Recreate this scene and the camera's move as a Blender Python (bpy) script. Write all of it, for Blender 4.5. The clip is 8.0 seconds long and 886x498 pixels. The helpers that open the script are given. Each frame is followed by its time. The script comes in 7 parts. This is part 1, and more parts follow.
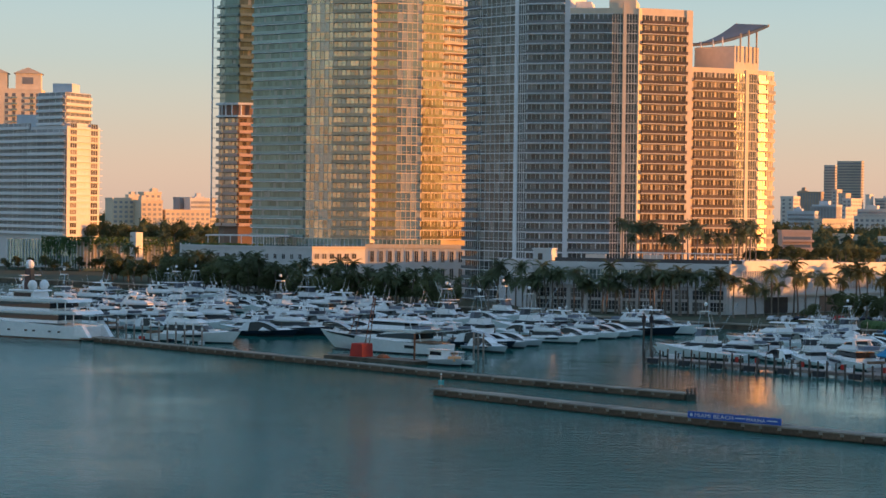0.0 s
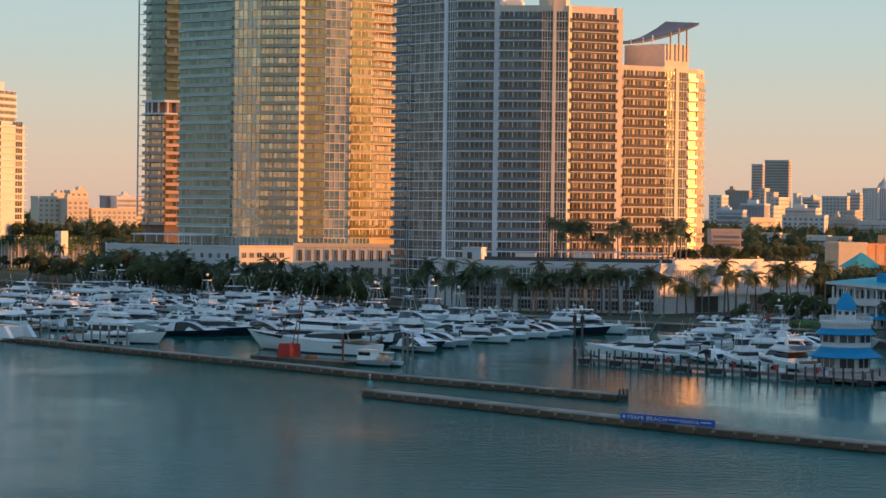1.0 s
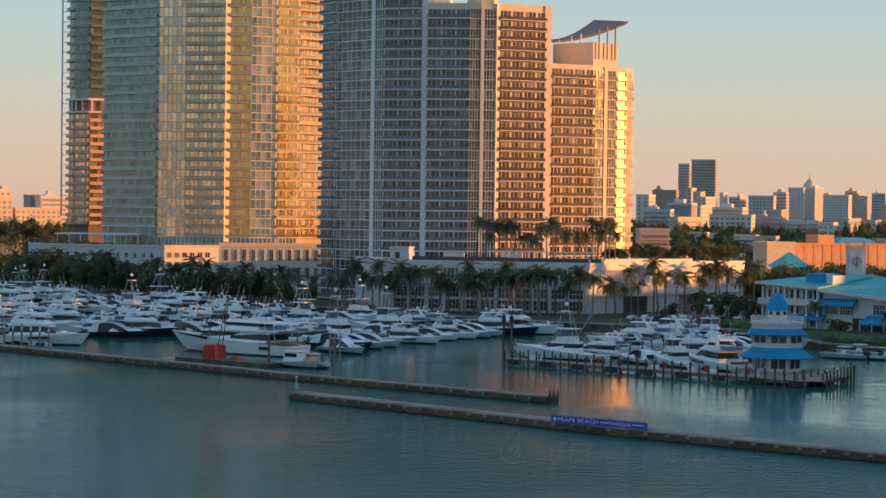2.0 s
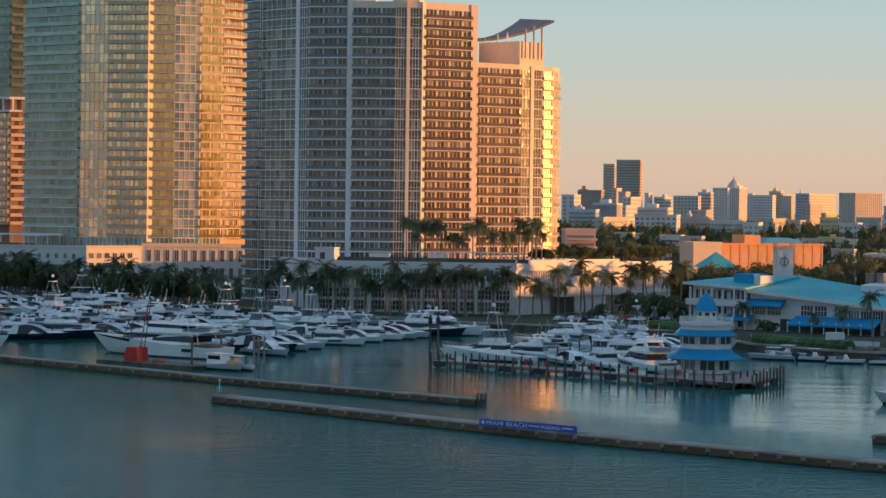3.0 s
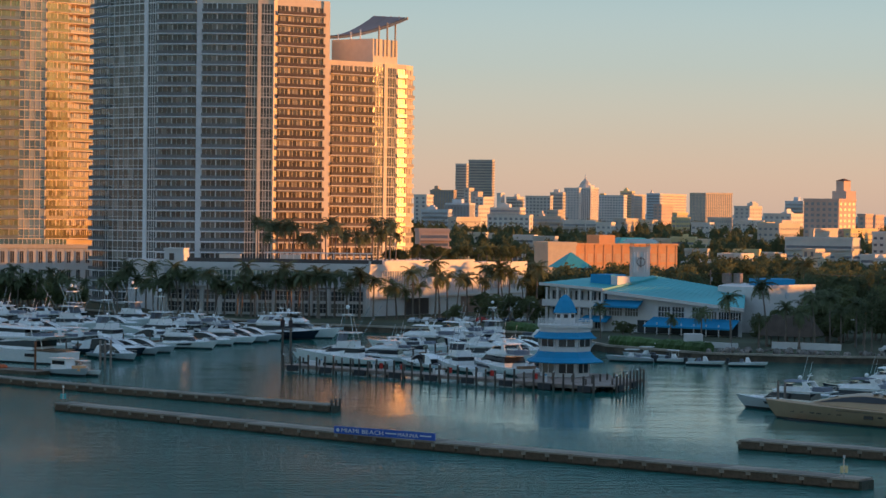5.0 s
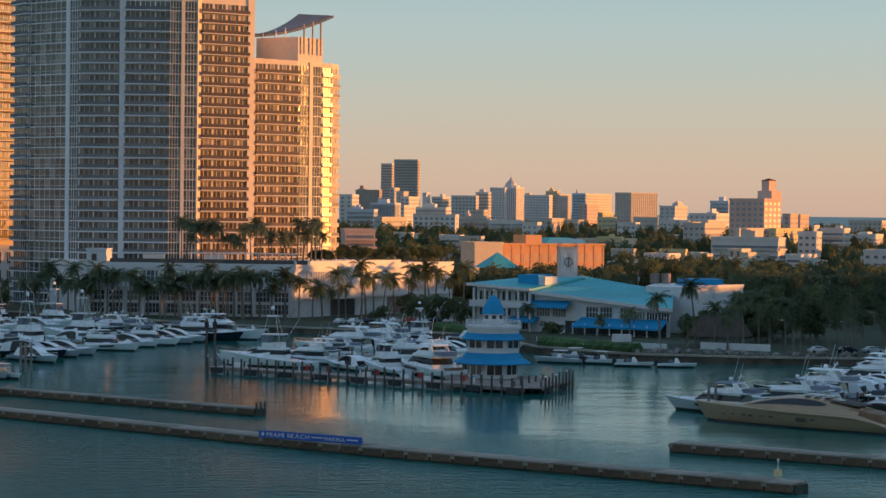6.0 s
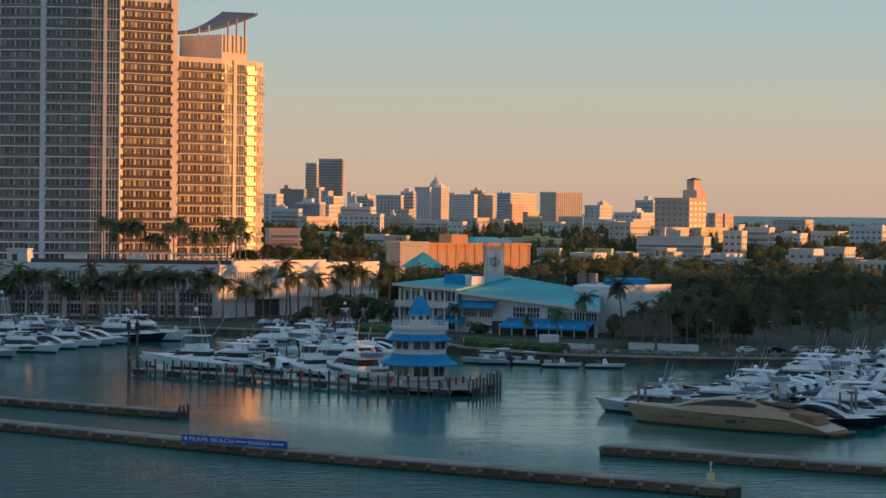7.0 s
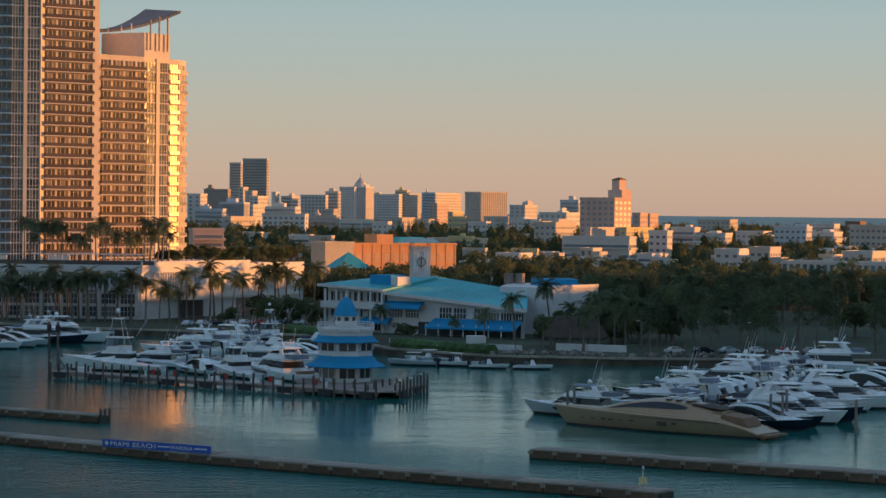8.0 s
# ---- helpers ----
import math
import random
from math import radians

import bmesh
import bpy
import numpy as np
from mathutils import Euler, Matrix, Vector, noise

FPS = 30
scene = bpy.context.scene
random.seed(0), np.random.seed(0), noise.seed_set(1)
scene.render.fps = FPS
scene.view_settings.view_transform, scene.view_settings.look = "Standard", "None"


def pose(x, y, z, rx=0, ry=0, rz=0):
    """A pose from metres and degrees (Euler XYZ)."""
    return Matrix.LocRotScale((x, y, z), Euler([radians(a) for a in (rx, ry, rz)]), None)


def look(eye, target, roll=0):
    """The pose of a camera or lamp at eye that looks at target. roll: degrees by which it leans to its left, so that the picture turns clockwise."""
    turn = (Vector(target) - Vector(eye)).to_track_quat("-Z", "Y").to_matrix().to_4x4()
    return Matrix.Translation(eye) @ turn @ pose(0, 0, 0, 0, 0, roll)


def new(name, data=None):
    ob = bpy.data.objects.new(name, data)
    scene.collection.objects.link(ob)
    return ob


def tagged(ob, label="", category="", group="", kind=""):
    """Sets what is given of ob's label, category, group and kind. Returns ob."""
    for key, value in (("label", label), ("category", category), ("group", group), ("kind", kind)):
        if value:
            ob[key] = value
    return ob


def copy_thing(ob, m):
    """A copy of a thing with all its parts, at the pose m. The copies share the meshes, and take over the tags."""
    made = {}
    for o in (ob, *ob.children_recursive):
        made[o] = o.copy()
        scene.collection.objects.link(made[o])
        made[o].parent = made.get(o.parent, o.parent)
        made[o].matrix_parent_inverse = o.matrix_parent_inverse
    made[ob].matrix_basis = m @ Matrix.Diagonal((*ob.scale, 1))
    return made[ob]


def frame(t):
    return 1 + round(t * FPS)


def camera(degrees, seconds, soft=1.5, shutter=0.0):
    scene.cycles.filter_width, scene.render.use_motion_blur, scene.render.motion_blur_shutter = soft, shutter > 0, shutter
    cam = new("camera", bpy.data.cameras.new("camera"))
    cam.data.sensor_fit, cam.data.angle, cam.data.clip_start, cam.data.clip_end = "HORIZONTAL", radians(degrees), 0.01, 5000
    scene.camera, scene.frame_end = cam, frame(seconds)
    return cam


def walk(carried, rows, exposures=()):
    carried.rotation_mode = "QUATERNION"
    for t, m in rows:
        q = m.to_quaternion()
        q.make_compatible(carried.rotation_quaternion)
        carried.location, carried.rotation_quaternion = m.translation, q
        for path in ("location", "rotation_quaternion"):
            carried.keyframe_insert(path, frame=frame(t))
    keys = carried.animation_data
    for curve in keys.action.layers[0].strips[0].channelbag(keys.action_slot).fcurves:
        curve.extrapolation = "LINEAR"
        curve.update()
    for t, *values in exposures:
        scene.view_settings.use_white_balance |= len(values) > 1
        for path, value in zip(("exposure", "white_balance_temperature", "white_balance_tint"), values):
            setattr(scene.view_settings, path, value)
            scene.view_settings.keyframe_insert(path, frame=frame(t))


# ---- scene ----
cam = camera(21.78, 8.0)
walk(cam, [
    (0, look((0.00, 0.00, 31.37), (-13.915, 99.010, 29.553), 0.657)),
    (0.5, look((-0.46, 2.92, 31.35), (-12.839, 102.131, 29.521), 0.671)),
    (1, look((-0.88, 5.81, 31.33), (-11.713, 105.208, 29.493), 0.686)),
    (1.5, look((-1.26, 8.69, 31.31), (-10.538, 108.241, 29.470), 0.695)),
    (3, look((-2.18, 17.19, 31.26), (-6.613, 117.076, 29.481), 0.693)),
    (3.5, look((-2.41, 19.98, 31.24), (-5.239, 119.927, 29.473), 0.691)),
    (4, look((-2.60, 22.75, 31.23), (-3.813, 122.732, 29.484), 0.684)),
    (4.5, look((-2.76, 25.50, 31.21), (-2.363, 125.489, 29.491), 0.679)),
    (6, look((-2.99, 33.63, 31.17), (2.254, 133.480, 29.504), 0.661)),
    (6.5, look((-3.00, 36.30, 31.16), (3.878, 136.048, 29.502), 0.649)),
    (7, look((-2.96, 38.95, 31.15), (5.547, 138.569, 29.499), 0.636)),
    (7.5, look((-2.89, 41.57, 31.14), (7.253, 141.041, 29.488), 0.621)),
    (8, look((-2.78, 44.18, 31.13), (8.985, 143.468, 29.507), 0.610)),
], [(0, 0.42), (1.5, 0.40), (4.5, 0.28), (7, 0.12), (8, 0.02)])

# ---------------------------------------------------------------- world, sun, exposure
SUN_AZ = radians(4)        # the sun stands over +x, a little ahead
SUN_EL = radians(3.0)
world = bpy.data.worlds.new("sky")
scene.world = world
world.use_nodes = True
wn, wl = world.node_tree.nodes, world.node_tree.links
sky = wn.new("ShaderNodeTexSky")
sky.sky_type, sky.sun_disc = "NISHITA", False
sky.sun_elevation, sky.sun_rotation = SUN_EL, math.pi / 2 - SUN_AZ
sky.air_density, sky.dust_density, sky.ozone_density = 1.0, 2.0, 1.5
wtc = wn.new("ShaderNodeTexCoord")
wsep = wn.new("ShaderNodeSeparateXYZ")
wramp = wn.new("ShaderNodeValToRGB")
wmap = wn.new("ShaderNodeMapRange")
wmap.inputs["From Min"].default_value, wmap.inputs["From Max"].default_value = -0.02, 0.5
wl.new(wtc.outputs["Generated"], wsep.inputs[0])
wl.new(wsep.outputs["Z"], wmap.inputs["Value"])
wl.new(wmap.outputs[0], wramp.inputs[0])
# haze of a clear dawn: peach on the horizon, pale teal above, slate blue overhead
stops = [(0.0, (0.58, 0.41, 0.33)), (0.04, (0.69, 0.48, 0.37)), (0.068, (0.74, 0.53, 0.39)), (0.100, (0.66, 0.56, 0.44)), (0.130, (0.61, 0.59, 0.50)),
         (0.160, (0.53, 0.59, 0.54)), (0.218, (0.47, 0.62, 0.65)), (0.30, (0.22, 0.40, 0.46)), (0.55, (0.15, 0.31, 0.44)), (1.0, (0.26, 0.40, 0.62))]
while len(wramp.color_ramp.elements) < len(stops):
    wramp.color_ramp.elements.new(0.5)
for e, (p, c) in zip(wramp.color_ramp.elements, stops):
    e.position, e.color = p, (*c, 1)
wramp.color_ramp.interpolation = "B_SPLINE"
wmix = wn.new("ShaderNodeMix")
wmix.data_type = "RGBA"
wmix.inputs["Factor"].default_value = 0.85
wscale = wn.new("ShaderNodeMix")
wscale.data_type, wscale.blend_type = "RGBA", "MULTIPLY"
wscale.inputs["Factor"].default_value = 1.0
wscale.inputs["B"].default_value = (0.10, 0.10, 0.10, 1)
wl.new(sky.outputs[0], wscale.inputs["A"])
wl.new(wscale.outputs["Result"], wmix.inputs["A"])
wl.new(wramp.outputs[0], wmix.inputs["B"])
wl.new(wmix.outputs["Result"], wn["Background"].inputs["Color"])
wn["Background"].inputs["Strength"].default_value = 0.90

sun_data = bpy.data.lights.new("sun", "SUN")
sun_data.energy, sun_data.angle, sun_data.color = 5.0, radians(0.6), (1.0, 0.385, 0.08)
sun = new("sun", sun_data)
sun.matrix_world = look((0, 0, 0), (-math.cos(SUN_AZ) * math.cos(SUN_EL), -math.sin(SUN_AZ) * math.cos(SUN_EL), -math.sin(SUN_EL)))


# ---------------------------------------------------------------- materials
def mat(name, color, rough=0.6, metal=0.0, vary=0.12, size=1.0, bump=0.0, each=0.0, spec=0.5, fine=0.05, stretch=(1, 1, 1), island=False):
    """A surface: two sizes of mottling round one colour, relief, and a shade of its own for each object."""
    m = bpy.data.materials.new(name)
    m.use_nodes = True
    n, l = m.node_tree.nodes, m.node_tree.links
    b = n["Principled BSDF"]
    b.inputs["Roughness"].default_value, b.inputs["Metallic"].default_value = rough, metal
    b.inputs["Specular IOR Level"].default_value = spec
    tc = n.new("ShaderNodeTexCoord")
    mp = n.new("ShaderNodeMapping")
    mp.inputs["Scale"].default_value = stretch
    l.new(tc.outputs["Object"], mp.inputs[0])
    big, small = n.new("ShaderNodeTexNoise"), n.new("ShaderNodeTexNoise")
    big.inputs["Scale"].default_value, small.inputs["Scale"].default_value = 0.35 / size, 3.5 / size
    big.inputs["Detail"].default_value = 4
    l.new(mp.outputs[0], big.inputs["Vector"])
    l.new(mp.outputs[0], small.inputs["Vector"])
    mixes = []
    for tex, amount in ((big, vary), (small, fine)):
        r = n.new("ShaderNodeMapRange")
        r.inputs["From Min"].default_value, r.inputs["From Max"].default_value = 0.3, 0.7
        r.inputs["To Min"].default_value, r.inputs["To Max"].default_value = 1 - amount, 1 + amount
        l.new(tex.outputs["Fac"], r.inputs["Value"])
        mixes.append(r.outputs[0])
    mul = n.new("ShaderNodeMath")
    mul.operation = "MULTIPLY"
    l.new(mixes[0], mul.inputs[0])
    l.new(mixes[1], mul.inputs[1])
    value = mul.outputs[0]
    if each:
        info = n.new("ShaderNodeNewGeometry" if island else "ShaderNodeObjectInfo")
        r = n.new("ShaderNodeMapRange")
        r.inputs["To Min"].default_value, r.inputs["To Max"].default_value = 1 - each, 1 + each
        l.new(info.outputs["Random Per Island" if island else "Random"], r.inputs["Value"])
        mul2 = n.new("ShaderNodeMath")
        mul2.operation = "MULTIPLY"
        l.new(value, mul2.inputs[0])
        l.new(r.outputs[0], mul2.inputs[1])
        value = mul2.outputs[0]
    vec = n.new("ShaderNodeVectorMath")
    vec.operation = "SCALE"
    vec.inputs[0].default_value = color
    l.new(value, vec.inputs["Scale"])
    l.new(vec.outputs[0], b.inputs["Base Color"])
    if bump:
        bp = n.new("ShaderNodeBump")
        bp.inputs["Strength"].default_value, bp.inputs["Distance"].default_value = bump, 0.1 * size
        l.new(small.outputs["Fac"], bp.inputs["Height"])
        l.new(bp.outputs[0], b.inputs["Normal"])
    return m


def glass(name, color, rough=0.06, metal=0.55, tilt=0.02, each=0.25, blinds=0.0, blind=(0.52, 0.46, 0.40)):
    """Coated window glass, each pane a little out of true; behind a share of the panes hang pale blinds."""
    m = mat(name, color, rough, metal, 0.15, 3.0)
    n, l = m.node_tree.nodes, m.node_tree.links
    b = n["Principled BSDF"]
    info, ob = n.new("ShaderNodeNewGeometry"), n.new("ShaderNodeObjectInfo")
    both, chance = n.new("ShaderNodeMath"), n.new("ShaderNodeMath")
    both.operation, chance.operation = "ADD", "FRACT"
    l.new(info.outputs["Random Per Island"], both.inputs[0])
    l.new(ob.outputs["Random"], both.inputs[1])
    l.new(both.outputs[0], chance.inputs[0])
    # a shade of its own for each pane
    shade = n.new("ShaderNodeMapRange")
    shade.inputs["To Min"].default_value, shade.inputs["To Max"].default_value = 1 - each, 1 + each
    l.new(chance.outputs[0], shade.inputs["Value"])
    tint = n.new("ShaderNodeVectorMath")
    tint.operation = "SCALE"
    l.new(b.inputs["Base Color"].links[0].from_socket, tint.inputs[0])
    l.new(shade.outputs[0], tint.inputs["Scale"])
    l.new(tint.outputs[0], b.inputs["Base Color"])
    if blinds:
        again, spread = n.new("ShaderNodeMath"), n.new("ShaderNodeMath")
        spread.operation, again.operation = "MULTIPLY", "FRACT"
        spread.inputs[1].default_value = 17.3
        l.new(chance.outputs[0], spread.inputs[0])
        l.new(spread.outputs[0], again.inputs[0])
        drawn = n.new("ShaderNodeMath")
        drawn.operation = "LESS_THAN"
        drawn.inputs[1].default_value = blinds
        l.new(again.outputs[0], drawn.inputs[0])
        mix = n.new("ShaderNodeMix")
        mix.data_type = "RGBA"
        mix.inputs["B"].default_value = (*blind, 1)
        l.new(drawn.outputs[0], mix.inputs["Factor"])
        l.new(tint.outputs[0], mix.inputs["A"])
        l.new(mix.outputs["Result"], b.inputs["Base Color"])
        dull = n.new("ShaderNodeMapRange")
        dull.inputs["To Min"].default_value, dull.inputs["To Max"].default_value = metal, 0.45 * metal
        l.new(drawn.outputs[0], dull.inputs["Value"])
        l.new(dull.outputs[0], b.inputs["Metallic"])
    tex = n.new("ShaderNodeTexNoise")
    tex.inputs["Scale"].default_value = 0.25
    tc = n.new("ShaderNodeTexCoord")
    add = n.new("ShaderNodeVectorMath")
    sc = n.new("ShaderNodeVectorMath")
    sc.operation = "SCALE"
    sc.inputs[0].default_value = (31, 57, 43)
    l.new(chance.outputs[0], sc.inputs["Scale"])
    l.new(tc.outputs["Object"], add.inputs[0])
    l.new(sc.outputs[0], add.inputs[1])
    l.new(add.outputs[0], tex.inputs["Vector"])
    bp = n.new("ShaderNodeBump")
    bp.inputs["Strength"].default_value, bp.inputs["Distance"].default_value = 1.0, tilt * 4
    l.new(tex.outputs["Fac"], bp.inputs["Height"])
    l.new(bp.outputs[0], b.inputs["Normal"])
    return m


def water_material(name, color, wave, height, rough, lee=0):
    m = bpy.data.materials.new(name)
    m.use_nodes = True
    n, l = m.node_tree.nodes, m.node_tree.links
    b = n["Principled BSDF"]
    b.inputs["Base Color"].default_value = (*color, 1)
    b.inputs["Roughness"].default_value, b.inputs["IOR"].default_value = rough, 1.33
    b.inputs["Specular IOR Level"].default_value = 0.35
    tc = n.new("ShaderNodeTexCoord")
    heights = []
    for scale, detail, rot, stretch, weight in ((1 / wave, 3, 0.35, (1.15, 1.0, 1), 1.0), (0.30 / wave, 2, 0.12, (.42, 1.1, 1), 1.5), (0.013, 3, 0.9, (1, 1.5, 1), 0)):
        mp = n.new("ShaderNodeMapping")
        mp.inputs["Rotation"].default_value, mp.inputs["Scale"].default_value = (0, 0, rot), stretch
        tex = n.new("ShaderNodeTexNoise")
        tex.inputs["Scale"].default_value, tex.inputs["Detail"].default_value = scale, detail
        l.new(tc.outputs["Object"], mp.inputs[0])
        l.new(mp.outputs[0], tex.inputs["Vector"])
        heights.append((tex, weight))
    mm = n.new("ShaderNodeMath")
    mm.operation = "MULTIPLY_ADD"
    mm.inputs[1].default_value = heights[1][1]
    l.new(heights[1][0].outputs["Fac"], mm.inputs[0])
    l.new(heights[0][0].outputs["Fac"], mm.inputs[2])
    # gusts: patches of rougher and smoother water
    gust = n.new("ShaderNodeMapRange")
    gust.inputs["From Min"].default_value, gust.inputs["From Max"].default_value = 0.35, 0.65
    gust.inputs["To Min"].default_value, gust.inputs["To Max"].default_value = 0.55, 1.8
    l.new(heights[2][0].outputs["Fac"], gust.inputs["Value"])
    hh = n.new("ShaderNodeMath")
    hh.operation = "MULTIPLY"
    l.new(mm.outputs[0], hh.inputs[0])
    l.new(gust.outputs[0], hh.inputs[1])
    if lee:
        # calmer water in the lee of the breakwaters
        dot = n.new("ShaderNodeVectorMath")
        dot.operation = "DOT_PRODUCT"
        dot.inputs[1].default_value = (.66, .75, 0)
        l.new(tc.outputs["Object"], dot.inputs[0])
        calm = n.new("ShaderNodeMapRange")
        calm.inputs["From Min"].default_value, calm.inputs["From Max"].default_value = 246, 285
        calm.inputs["To Min"].default_value, calm.inputs["To Max"].default_value = 1.0, lee
        l.new(dot.outputs["Value"], calm.inputs["Value"])
        h2 = n.new("ShaderNodeMath")
        h2.operation = "MULTIPLY"
        l.new(hh.outputs[0], h2.inputs[0])
        l.new(calm.outputs[0], h2.inputs[1])
        mp = n.new("ShaderNodeMapping")
        mp.inputs["Rotation"].default_value, mp.inputs["Scale"].default_value = (0, 0, 0.08), (0.28, 1.0, 1)
        swell = n.new("ShaderNodeTexNoise")
        swell.inputs["Scale"].default_value, swell.inputs["Detail"].default_value = 0.16, 2
        l.new(tc.outputs["Object"], mp.inputs[0])
        l.new(mp.outputs[0], swell.inputs["Vector"])
        inside = n.new("ShaderNodeMapRange")
        inside.inputs["From Min"].default_value, inside.inputs["From Max"].default_value = 246, 285
        inside.inputs["To Min"].default_value, inside.inputs["To Max"].default_value = 0.0, 0.6
        l.new(dot.outputs["Value"], inside.inputs["Value"])
        h3 = n.new("ShaderNodeMath")
        h3.operation = "MULTIPLY_ADD"
        l.new(swell.outputs["Fac"], h3.inputs[0])
        l.new(inside.outputs[0], h3.inputs[1])
        l.new(h2.outputs[0], h3.inputs[2])
        hh = h3
    bp = n.new("ShaderNodeBump")
    bp.inputs["Strength"].default_value, bp.inputs["Distance"].default_value = 1.0, height
    l.new(hh.outputs[0], bp.inputs["Height"])
    l.new(bp.outputs[0], b.inputs["Normal"])
    return m


